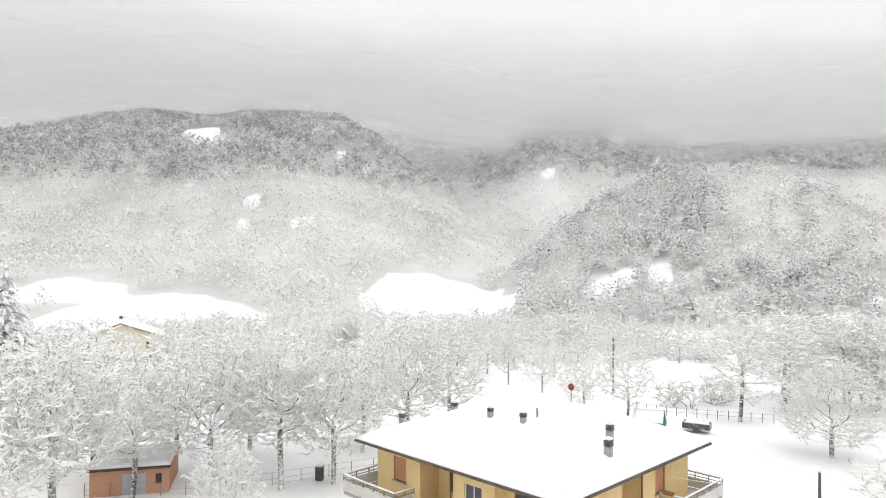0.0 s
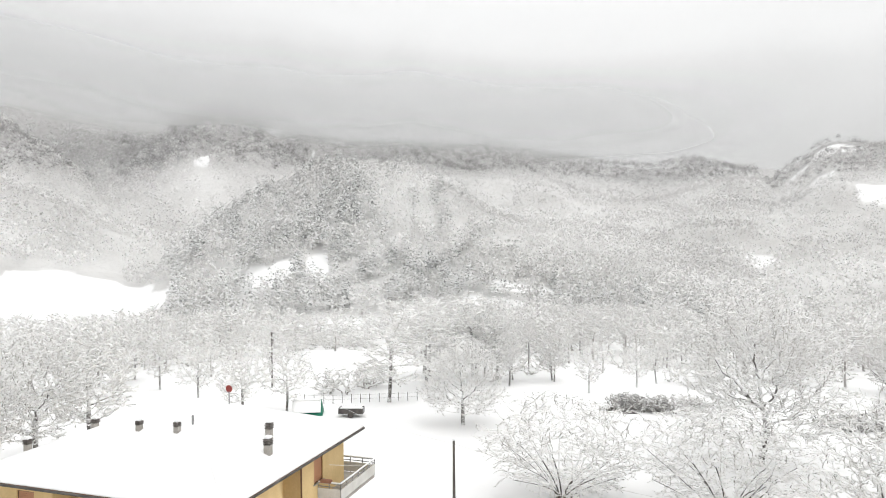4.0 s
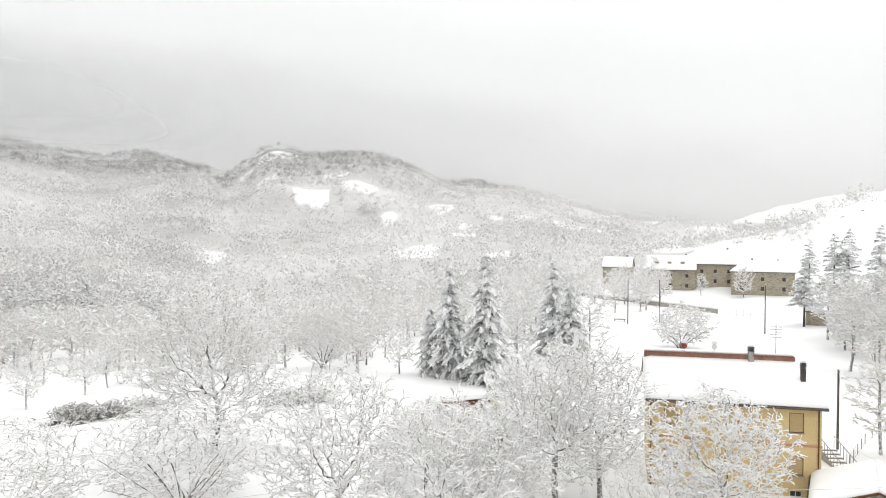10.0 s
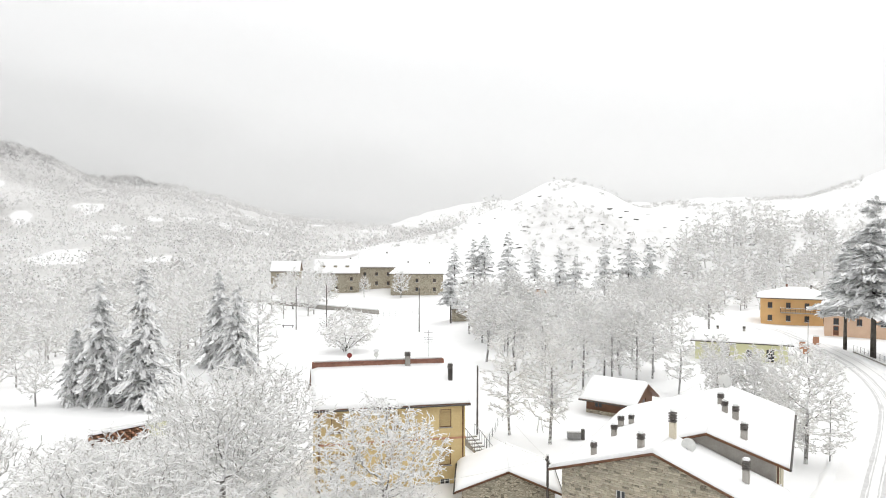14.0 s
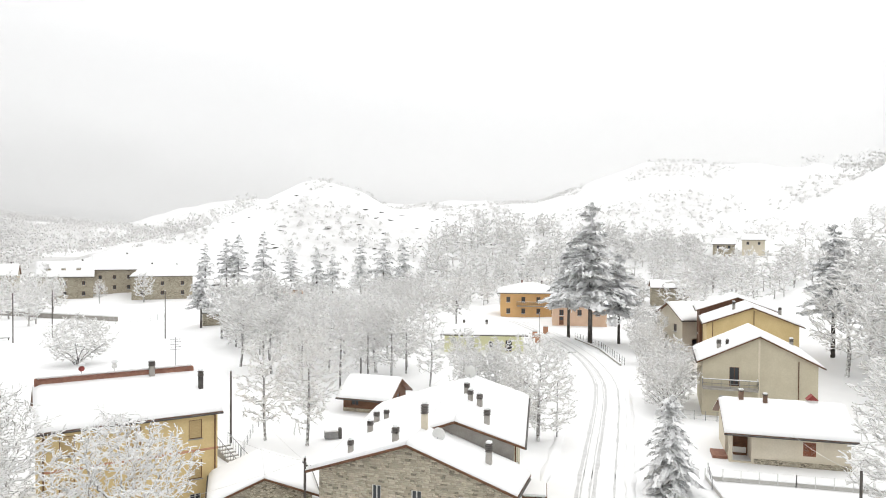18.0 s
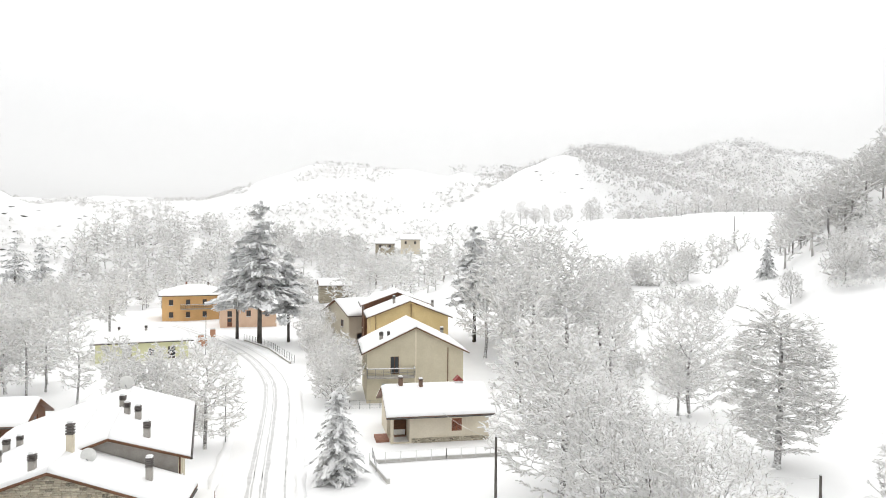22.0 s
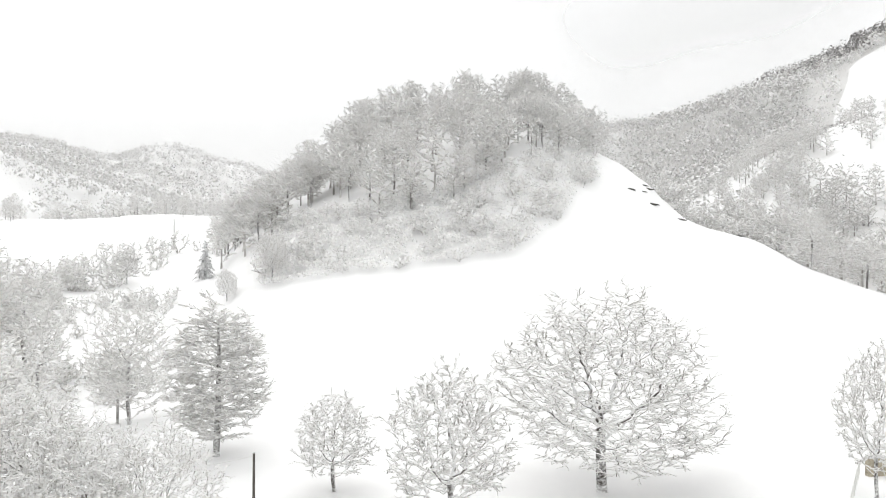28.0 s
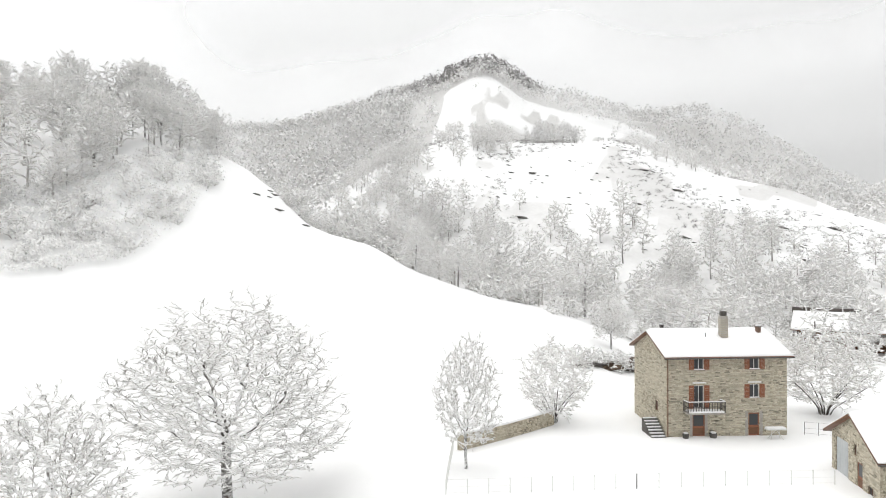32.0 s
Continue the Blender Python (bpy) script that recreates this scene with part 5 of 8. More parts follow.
def cloud_bank():
    """Curtains of mist one behind another, thickening upwards into the cloud that hides the mountain tops."""
    ob = thing("cloud_bank", "low grey cloud hanging over the mountain tops", "cloud", kind="structure")
    n_az, n_z = 720, 6
    for k, (r, mist, north, east) in enumerate(((330, 0.03, 0.0, 0.0), (450, 0.04, 0.0, 0.42), (620, 0.05, 0.0, 0.0), (800, 0.05, 0.42, 0.0), (890, 0.04, 0.5, 0.0), (990, 0.05, 0.6, 0.0))):
        a = 295 + np.arange(n_az + 1) * 360 / n_az
        zz, aa = np.meshgrid(np.linspace(-30, 420, n_z), a, indexing="ij")
        zz, aa = zz.ravel(), aa.ravel()
        rr = r + aa * 0
        x, y = rr * np.sin(np.radians(aa)), rr * np.cos(np.radians(aa))
        base = flow(aa, CLOUD_AZ, CLOUD_BASE) + (fractal(rr * 0 + aa * 9, aa * 0, 60, 2, 40 + k) - 0.5) * 26
        south = smooth((aa - 436) / 20) * (1 - smooth((aa - 536) / 20))
        body = north * (1 - smooth((aa - 396) / 24)) + east * smooth((aa - 545) / 20) * (1 - smooth((aa - 625) / 20))
        haze = mist * (1 - 0.5 * south)
        i, j = np.meshgrid(np.arange(n_z - 1), np.arange(n_az), indexing="ij")
        q = np.stack([i * (n_az + 1) + j, i * (n_az + 1) + j + 1, (i + 1) * (n_az + 1) + j + 1, (i + 1) * (n_az + 1) + j], -1).reshape(-1, 4)
        me = raw_mesh("cloud_sheet", np.column_stack([x, y, zz]), q, CLOUD, True)
        layer = me.color_attributes.new("veil", "FLOAT_COLOR", "POINT")
        layer.data.foreach_set("color", np.column_stack([base / 300, body, haze, haze * 0 + 1]).astype(np.float32).ravel())
        c = new("cloud_sheet", me)
        c.parent = ob


cloud_bank()


# ---- parts of houses ----
def panel(w, h, t, holes, z0=-0.8):
    """A wall from x 0 to w, its outer face at y 0, with openings cut through it."""
    xs = sorted({0.0, w, *[v for o in holes for v in (max(0, o[0]), min(w, o[1]))]})
    zs = sorted({z0, h, *[v for o in holes for v in (o[2], o[3])]})
    nx, nz = len(xs) - 1, len(zs) - 1

    def solid(i, j):
        if not (0 <= i < nx and 0 <= j < nz):
            return False
        cx, cz = (xs[i] + xs[i + 1]) / 2, (zs[j] + zs[j + 1]) / 2
        return not any(o[0] < cx < o[1] and o[2] < cz < o[3] for o in holes)
    bm = bmesh.new()
    cache = {}

    def vert(i, j, y):
        if (i, j, y) not in cache:
            cache[i, j, y] = bm.verts.new((xs[i], y, zs[j]))
        return cache[i, j, y]
    for i in range(nx):
        for j in range(nz):
            if not solid(i, j):
                continue
            bm.faces.new([vert(i, j, 0), vert(i + 1, j, 0), vert(i + 1, j + 1, 0), vert(i, j + 1, 0)])
            bm.faces.new([vert(i, j + 1, t), vert(i + 1, j + 1, t), vert(i + 1, j, t), vert(i, j, t)])
            for di, dj, a, b in ((-1, 0, (i, j), (i, j + 1)), (1, 0, (i + 1, j + 1), (i + 1, j)), (0, -1, (i + 1, j), (i, j)), (0, 1, (i, j + 1), (i + 1, j + 1))):
                if not solid(i + di, j + dj):
                    bm.faces.new([vert(*b, 0), vert(*a, 0), vert(*a, t), vert(*b, t)])
    return bm


def ring_frame(bm, x0, x1, z0, z1, y0, y1, b):
    box(bm, x0, x0 + b, y0, y1, z0, z1)
    box(bm, x1 - b, x1, y0, y1, z0, z1)
    box(bm, x0 + b, x1 - b, y0, y1, z0, z0 + b)
    box(bm, x0 + b, x1 - b, y0, y1, z1 - b, z1)


def slats(bm, x0, x1, z0, z1, y0, y1, n):
    s = (z1 - z0) / n
    for k in range(n):
        box(bm, x0, x1, y0, y1, z0 + k * s + 0.15 * s, z0 + (k + 1) * s)


def fill_opening(parent, x0, x1, z0, z1, style, t=0.3):
    """What sits in a wall's opening, in the wall's own coordinates."""
    w, mid = x1 - x0, (x0 + x1) / 2
    if style in ("window", "shutters", "dark", "white", "frenchdoor"):
        bm = bmesh.new()
        ring_frame(bm, x0, x1, z0, z1, 0.10, 0.17, 0.06)
        box(bm, mid - 0.035, mid + 0.035, 0.11, 0.16, z0 + 0.06, z1 - 0.06)
        f = part("window", bm, WHITE if style in ("white", "shutters") else WOOD, parent)
        for a, b in ((x0 + 0.06, mid - 0.035), (mid + 0.035, x1 - 0.06)):
            part("pane", boxed(a, b, 0.125, 0.135, z0 + 0.06, z1 - 0.06), GLASS, f)
        if style in ("window", "shutters", "white"):
            part("sill", boxed(x0 - 0.08, x1 + 0.08, -0.08, 0.1, z0 - 0.06, z0), CONCRETE, f)
            part("snow_strip", boxed(x0 - 0.06, x1 + 0.06, -0.07, 0.09, z0 + 0.002, z0 + 0.06, bevel=0.02), SNOW_ROOF, f)
        if style == "shutters":
            for a, b in ((x0 - w * 0.5 - 0.02, x0 - 0.02), (x1 + 0.02, x1 + w * 0.5 + 0.02)):
                bm = bmesh.new()
                ring_frame(bm, a, b, z0, z1, -0.06, -0.01, 0.07)
                slats(bm, a + 0.07, b - 0.07, z0 + 0.07, z1 - 0.07, -0.045, -0.02, 9)
                part("shutter", bm, SHUTTER, f, "red-brown louvred shutter")
    elif style in ("blind", "tan_blind"):
        bm = bmesh.new()
        ring_frame(bm, x0, x1, z0, z1, 0.06, 0.14, 0.05)
        f = part("window", bm, WOOD, parent)
        n = 12
        s = (z1 - z0 - 0.1) / n
        for k in range(n):
            part("blind_slat", boxed(x0 + 0.05, x1 - 0.05, 0.08, 0.11, z0 + 0.05 + k * s, z0 + 0.05 + (k + 0.88) * s), BLIND if style == "blind" else TAN_BLIND, f)
        part("sill", boxed(x0 - 0.08, x1 + 0.08, -0.07, 0.06, z0 - 0.06, z0), CONCRETE, f)
    elif style == "closed":
        for a, b in ((x0, mid - 0.005), (mid + 0.005, x1)):
            bm = bmesh.new()
            ring_frame(bm, a, b, z0, z1, 0.0, 0.05, 0.08)
            slats(bm, a + 0.08, b - 0.08, z0 + 0.08, z1 - 0.08, 0.015, 0.04, 10)
            part("shutter", bm, SHUTTER, parent, "closed red-brown shutter")
    elif style == "door":
        d = part("door", boxed(x0, x1, 0.08, 0.14, z0, z1), SHUTTER, parent)
        part("door_panel", boxed(x0 + 0.12, x1 - 0.12, 0.06, 0.08, z0 + 0.15, z0 + 0.8), WOOD, d)
        part("pane", boxed(x0 + 0.12, x1 - 0.12, 0.07, 0.08, z0 + 1.0, z1 - 0.12), GLASS, d)
        part("handle", boxed(x1 - 0.1, x1 - 0.06, 0.03, 0.08, z0 + 0.95, z0 + 1.1), METAL, d)
    elif style == "garage":
        d = part("garage_door", boxed(x0, x1, 0.08, 0.13, z0, z1), GREY_DOOR, parent)
        bm = bmesh.new()
        for k in range(1, 6):
            xx = x0 + (x1 - x0) * k / 6
            box(bm, xx - 0.02, xx + 0.02, 0.05, 0.08, z0, z1)
        part("rib", bm, GREY_DOOR, d)
    elif style == "hole":
        pass


def wall_on(ob, x, y, turn, w, h, mat, openings, t=0.3, z0=-0.8, name="wall"):
    """One wall at (x, y) of the house, running along the turned x axis; openings: centre, sill, width, height, style."""
    holes = [(c - ww / 2, c + ww / 2, s, s + hh) for c, s, ww, hh, _ in openings]
    p = part(name, panel(w, h, t, holes, z0), mat, ob)
    p.matrix_parent_inverse = Matrix.Identity(4)
    p.matrix_basis = pose(x, y, 0, 0, 0, turn)
    for (a, b, c, d), o in zip(holes, openings):
        # frames belong to the wall piece
        fill_opening(p, a, b, c, d, o[4], t)
    return p


def holes_of(openings):
    return [(c - w / 2, c + w / 2, s, s + h) for c, s, w, h, _ in openings]


def sheet_slope(pts, under, over_, nx=18, ny=8, wob=0.04, seed=0, soft=(1, 1, 1, 1)):
    """Closed slab over a sloping four-sided field; rounded, lumpy top. soft: which of its edges (low, high, left, right) are rounded off."""
    p00, p10, p11, p01 = [np.array(p, float) for p in pts]
    u, v = np.meshgrid(np.linspace(0, 1, nx + 1), np.linspace(0, 1, ny + 1), indexing="ij")
    u, v = u[..., None], v[..., None]
    base = (p00 * (1 - u) + p10 * u) * (1 - v) + (p01 * (1 - u) + p11 * u) * v
    lu, lv = max(np.linalg.norm(p10 - p00), 0.5), max(np.linalg.norm(p01 - p00), 0.5)

    def edge(dist):
        return np.sqrt(np.clip(1 - (1 - np.clip(dist / 0.25, 0, 1)) ** 2, 0, 1)) * 0.75 + 0.25
    fac = np.ones_like(u)
    for on, dist in zip(soft, (v * lv, (1 - v) * lv, u * lu, (1 - u) * lu)):
        if on:
            fac = np.minimum(fac, edge(dist))
    lump = (fractal(base[..., 0] * 1.0 + seed * 31, base[..., 1] * 1.0 + base[..., 2], 1.6, 3, seed) - 0.5)[..., None]
    top = base.copy()
    top[..., 2:] += under + (over_ - under) * fac + lump * wob * fac
    low = base.copy()
    low[..., 2] += under
    n = (nx + 1) * (ny + 1)
    idx = np.arange(n).reshape(nx + 1, ny + 1)
    f = [np.stack([idx[:-1, :-1], idx[1:, :-1], idx[1:, 1:], idx[:-1, 1:]], -1).reshape(-1, 4)]
    border = np.concatenate([idx[:, 0], idx[-1, 1:], idx[::-1, -1][1:], idx[0, ::-1][1:]])
    b0, b1 = border[:-1], border[1:]
    f.append(np.stack([b1, b0, b0 + n, b1 + n], -1))
    f.append(f[0][:, ::-1] + n)
    return np.vstack([top.reshape(-1, 3), low.reshape(-1, 3)]), np.vstack(f)


def roof_field(ob, pts, mat, snow=0.24, seed=0, soft=(1, 0, 1, 1), name="roof", slab=0.16):
    v, f = sheet_slope(pts, -slab, 0.0, 1, 1, 0.0, 0, (0, 0, 0, 0))
    r = new(name, raw_mesh(name, v, f, mat))
    r.parent = ob
    if snow:
        v, f = sheet_slope(pts, 0.004, snow, 22, 12, 0.07, seed, soft)
        s = new("snow_cover", raw_mesh("snow_cover", v, f, SNOW_ROOF, True))
        s.parent = r
    return r


def gable_wall(ob, x, y, turn, w, z, rise, mat, t=0.3, shift=0.0):
    bm = bmesh.new()
    tri = [(0, z), (w, z), (w / 2 + shift, z + rise)]
    a = [bm.verts.new((px, 0, pz)) for px, pz in tri]
    b = [bm.verts.new((px, t, pz)) for px, pz in tri]
    bm.faces.new(a)
    bm.faces.new(b[::-1])
    for i in range(3):
        bm.faces.new([a[(i + 1) % 3], a[i], b[i], b[(i + 1) % 3]])
    p = part("gable", bm, mat, ob)
    p.matrix_basis = pose(x, y, 0, 0, 0, turn)


def gutter(ob, a, b):
    bm = bmesh.new()
    rod(bm, a, b, 0.07, n=8)
    part("gutter", bm, DARK, ob)


def chimney(ob, x, y, z, tall=1.3, wide=0.5, mat=None, cowl=True):
    """A flue with a louvred cowl and a cap of snow."""
    z += 0.2
    w, tall = wide * 0.40, tall * 0.92
    top = z + tall * (0.58 if cowl else 0.82)
    p = part("chimney", boxed(x - w, x + w, y - w, y + w, z - 0.6, top, bevel=0.02), mat or CONCRETE, ob)
    if cowl:
        n = 4
        for k in range(n):
            zz = top + 0.02 + tall * 0.37 * k / n
            part("slat", boxed(x - w * 1.16, x + w * 1.16, y - w * 1.16, y + w * 1.16, zz, zz + tall * 0.05, bevel=0.008), COWL, p)
        part("flue", boxed(x - w * 0.72, x + w * 0.72, y - w * 0.72, y + w * 0.72, top + 0.004, z + tall * 0.92), DARK, p)
    else:
        part("flue", boxed(x - w * 0.6, x + w * 0.6, y - w * 0.6, y + w * 0.6, top + 0.004, z + tall * 0.92), DARK, p)
        for sx, sy in ((-1, -1), (1, -1), (1, 1), (-1, 1)):
            part("cowl_post", boxed(x + sx * w * 0.9 - 0.04, x + sx * w * 0.9 + 0.04, y + sy * w * 0.9 - 0.04, y + sy * w * 0.9 + 0.04, top + 0.004, z + tall * 0.92), mat or CONCRETE, p)
        part("slat", boxed(x - w * 1.3, x + w * 1.3, y - w * 1.3, y + w * 1.3, z + tall * 0.924, z + tall * 0.97), COWL, p)
    part("snow_cap", boxed(x - w * 1.1, x + w * 1.1, y - w * 1.1, y + w * 1.1, z + tall * 0.972, z + tall * 0.972 + 0.13, bevel=0.05), SNOW_ROOF, p)


def railing(ob, pts, h=1.0, z=0.0, step=0.9, mat=None, panelled=False, snow=True):
    """Posts and rails along a line of points; a balcony's parapet when panelled."""
    mat = mat or METAL
    for (x0, y0), (x1, y1) in zip(pts[:-1], pts[1:]):
        L = math.hypot(x1 - x0, y1 - y0)
        n = max(1, round(L / step))
        for k in range(n + 1):
            x, y = x0 + (x1 - x0) * k / n, y0 + (y1 - y0) * k / n
            part("post", boxed(x - 0.025, x + 0.025, y - 0.025, y + 0.025, z, z + h), mat, ob)
        for f in (1.0, 0.8) if panelled else (1.0, 0.55):
            bm = bmesh.new()
            rod(bm, (x0, y0, z + h * f), (x1, y1, z + h * f), 0.03, n=6)
            part("rail", bm, mat, ob)
        m = Matrix.Translation((x0, y0, z)) @ Matrix.Rotation(math.atan2(y1 - y0, x1 - x0), 4, "Z")
        if panelled:
            part("parapet", boxed(0, L, -0.04, 0.04, 0.05, h * 0.68, m=m), PANEL, ob)
        if snow:
            part("snow_strip", boxed(0.02, L - 0.02, -0.05, 0.05, h + 0.02, h + 0.1, bevel=0.025, m=m), SNOW_ROOF, ob)


def gable_house(m, W, Dp, h, rise, mat, label, along=True, over=0.6, front=(), right=(), left=(), back=(), roofm=None, snow=0.24, name="house", seed=0, group=""):
    """A house with a pitched roof; its ridge runs along x, or along y when along is off. Front is towards -y."""
    ob = thing(name, label, "house", m, group)
    t = 0.3
    wall_on(ob, -W / 2, -Dp / 2, 0, W, h, mat, front)
    wall_on(ob, W / 2, -Dp / 2 + t, 90, Dp - 2 * t, h, mat, right)
    wall_on(ob, W / 2, Dp / 2, 180, W, h, mat, back)
    wall_on(ob, -W / 2, Dp / 2 - t, -90, Dp - 2 * t, h, mat, left)
    part("floor_slab", boxed(-W / 2 + t, W / 2 - t, -Dp / 2 + t, Dp / 2 - t, -0.3, -0.1), CONCRETE, ob)
    roofm = roofm or WOOD
    if along:
        k = rise / (Dp / 2)
        zo = h - over * k + 0.16
        X, Y, zt = W / 2 + over * 0.7, Dp / 2 + over, h + rise + 0.16
        roof_field(ob, [(-X, -Y, zo), (X, -Y, zo), (X, 0, zt), (-X, 0, zt)], roofm, snow, seed)
        roof_field(ob, [(X, Y, zo), (-X, Y, zo), (-X, 0, zt), (X, 0, zt)], roofm, snow, seed + 1)
        gable_wall(ob, W / 2, -Dp / 2, 90, Dp, h, rise, mat)
        gable_wall(ob, -W / 2, Dp / 2, -90, Dp, h, rise, mat)
        gutter(ob, (-X, -Y - 0.05, zo - 0.12), (X, -Y - 0.05, zo - 0.12))
    else:
        k = rise / (W / 2)
        zo = h - over * k + 0.16
        X, Y, zt = W / 2 + over, Dp / 2 + over * 0.7, h + rise + 0.16
        roof_field(ob, [(X, -Y, zo), (X, Y, zo), (0, Y, zt), (0, -Y, zt)], roofm, snow, seed)
        roof_field(ob, [(-X, Y, zo), (-X, -Y, zo), (0, -Y, zt), (0, Y, zt)], roofm, snow, seed + 1)
        gable_wall(ob, -W / 2, -Dp / 2, 0, W, h, rise, mat)
        gable_wall(ob, W / 2, Dp / 2, 180, W, h, rise, mat)
        gutter(ob, (X + 0.05, -Y, zo - 0.12), (X + 0.05, Y, zo - 0.12))
        gutter(ob, (-X - 0.05, -Y, zo - 0.12), (-X - 0.05, Y, zo - 0.12))
    return ob


def hip_house(m, W, Dp, h, rise, mat, label, over=1.0, ridge=0.0, front=(), right=(), left=(), back=(), snow=0.26, seed=0, walls=True):
    """A house under a four-sided roof; ridge: the length of its ridge along x."""
    ob = thing("house", label, "house", m)
    t = 0.3
    if walls:
        wall_on(ob, -W / 2, -Dp / 2, 0, W, h, mat, front)
        wall_on(ob, W / 2, -Dp / 2 + t, 90, Dp - 2 * t, h, mat, right)
        wall_on(ob, W / 2, Dp / 2, 180, W, h, mat, back)
        wall_on(ob, -W / 2, Dp / 2 - t, -90, Dp - 2 * t, h, mat, left)
    part("ceiling_slab", boxed(-W / 2 - over + 0.1, W / 2 + over - 0.1, -Dp / 2 - over + 0.1, Dp / 2 + over - 0.1, h - 0.02, h + 0.1), PLASTER_W, ob)
    X, Y, z, zt, r = W / 2 + over, Dp / 2 + over, h + 0.16, h + rise, ridge / 2
    roof_field(ob, [(-X, -Y, z), (X, -Y, z), (r, 0, zt), (-r, 0, zt)], WOOD, snow, seed, (1, 0, 0, 0))
    roof_field(ob, [(X, -Y, z), (X, Y, z), (r, 0, zt), (r, 0, zt)], WOOD, snow, seed, (1, 0, 0, 0))
    roof_field(ob, [(X, Y, z), (-X, Y, z), (-r, 0, zt), (r, 0, zt)], WOOD, snow, seed, (1, 0, 0, 0))
    roof_field(ob, [(-X, Y, z), (-X, -Y, z), (-r, 0, zt), (-r, 0, zt)], WOOD, snow, seed, (1, 0, 0, 0))
    for a, b in (((-X, -Y), (X, -Y)), ((X, -Y), (X, Y)), ((-X, Y), (-X, -Y))):
        gutter(ob, (*a, z - 0.1), (*b, z - 0.1))
    return ob


def downpipe(ob, x, y, z0, z1):
    bm = bmesh.new()
    rod(bm, (x, y, z0), (x, y, z1), 0.05, n=8)
    part("downpipe", bm, WOOD, ob)


# ---- yellow villa below a four-sided roof ----
def villa():
    W, Dp, h = 13.9, 13.1, 6.0
    ob = hip_house(pose(5.47, 43.1, 0, 0, 0, -45.5), W, Dp, h, 3.0, PLASTER_Y, "yellow plastered villa with a snow-covered hipped roof and corner balconies", walls=False, seed=3)
    t = 0.3
    x0, y0 = -W / 2, -Dp / 2
    # front, with a recessed loggia
    wall_on(ob, x0, y0, 0, 3.9, h, PLASTER_Y, [(2.1, 4.0, 1.15, 1.45, "blind"), (2.1, 1.0, 1.15, 1.45, "blind")])
    wall_on(ob, x0 + 3.9, y0 + 1.5, 0, 2.7, h, PLASTER_Y, [(1.5, 3.7, 1.2, 1.7, "dark"), (1.5, 0.9, 1.2, 1.5, "dark")])
    wall_on(ob, x0 + 3.9, y0 + t, 90, 1.2, h, PLASTER_Y, [])
    wall_on(ob, x0 + 6.6, y0 + 1.5, -90, 1.2, h, PLASTER_Y, [])
    wall_on(ob, x0 + 6.6, y0, 0, 3.1, h, PLASTER_Y, [(1.5, 3.2, 1.3, 2.0, "white")])
    wall_on(ob, x0 + 9.7, y0 + 0.9, 0, 4.2 - t, h, PLASTER_Y, [(1.2, 3.1, 1.3, 2.2, "door"), (2.9, 3.6, 0.7, 1.5, "window")])
    wall_on(ob, x0 + 9.7, y0 + t, 90, 0.6, h, PLASTER_Y, [])
    # right side, with a step in it
    wall_on(ob, -x0, y0 + 0.9, 90, 4.6, h, PLASTER_Y, [(2.2, 3.6, 1.2, 1.4, "window")])
    wall_on(ob, -x0 - 1.2, y0 + 5.5, 90, 2.2, h, PLASTER_Y, [(1.1, 3.1, 1.0, 2.1, "frenchdoor")])
    wall_on(ob, -x0 - t, y0 + 5.5 - t, 180, 1.2, h, PLASTER_Y, [])
    wall_on(ob, -x0 - 1.2, y0 + 7.7, 0, 1.2 - t, h, PLASTER_Y, [])
    wall_on(ob, -x0, y0 + 7.7, 90, Dp - 7.7 - t, h, PLASTER_Y, [(2.0, 3.9, 1.15, 1.45, "blind"), (2.0, 0.9, 1.15, 1.45, "blind")])
    wall_on(ob, -x0, -y0, 180, W, h, PLASTER_Y, [])
    wall_on(ob, x0, -y0 - t, -90, Dp - 2 * t, h, PLASTER_Y, [(10.2, 3.1, 1.1, 2.1, "frenchdoor")])
    part("loggia_floor", boxed(x0 + 3.9, x0 + 6.6, y0 - 0.5, y0 + 1.5, 2.85, 3.0), TILE, ob)
    downpipe(ob, x0 + 6.5, y0 - 0.08, 0, 5.9)
    downpipe(ob, -x0 + 0.08, y0 + 7.5, 0, 5.9)
    # corner balconies
    bz = 2.9
    b = part("balcony", boxed(x0 - 1.5, x0 + 3.4, y0 - 1.5, y0 - 0.004, bz - 0.18, bz), CONCRETE, ob)
    railing(b, [(x0 - 1.5, y0 + 2.5), (x0 - 1.5, y0 - 1.5), (x0 + 3.4, y0 - 1.5), (x0 + 3.4, y0)], 1.0, bz, panelled=True)
    part("balcony_floor", boxed(x0 - 1.5, x0 - 0.004, y0, y0 + 2.5, bz - 0.18, bz), CONCRETE, b)
    part("snow_strip", boxed(x0 - 1.4, x0 + 3.3, y0 - 1.4, y0 - 0.3, bz + 0.004, bz + 0.12, bevel=0.04), SNOW_ROOF, b)
    b = part("balcony", boxed(-x0 + 0.004, -x0 + 1.5, y0 + 9.6, -y0 + 1.5, bz - 0.18, bz), CONCRETE, ob)
    railing(b, [(-x0, y0 + 9.6), (-x0 + 1.5, y0 + 9.6), (-x0 + 1.5, -y0 + 1.5), (-x0 - 2.0, -y0 + 1.5)], 1.0, bz, panelled=True)
    part("balcony_floor", boxed(-x0 - 2.0, -x0, -y0 + 0.004, -y0 + 1.5, bz - 0.18, bz), CONCRETE, b)
    part("flower_box", boxed(-x0 + 0.2, -x0 + 0.9, y0 + 9.5, y0 + 9.75, bz + 1.02, bz + 1.2, bevel=0.02), TILE, b)

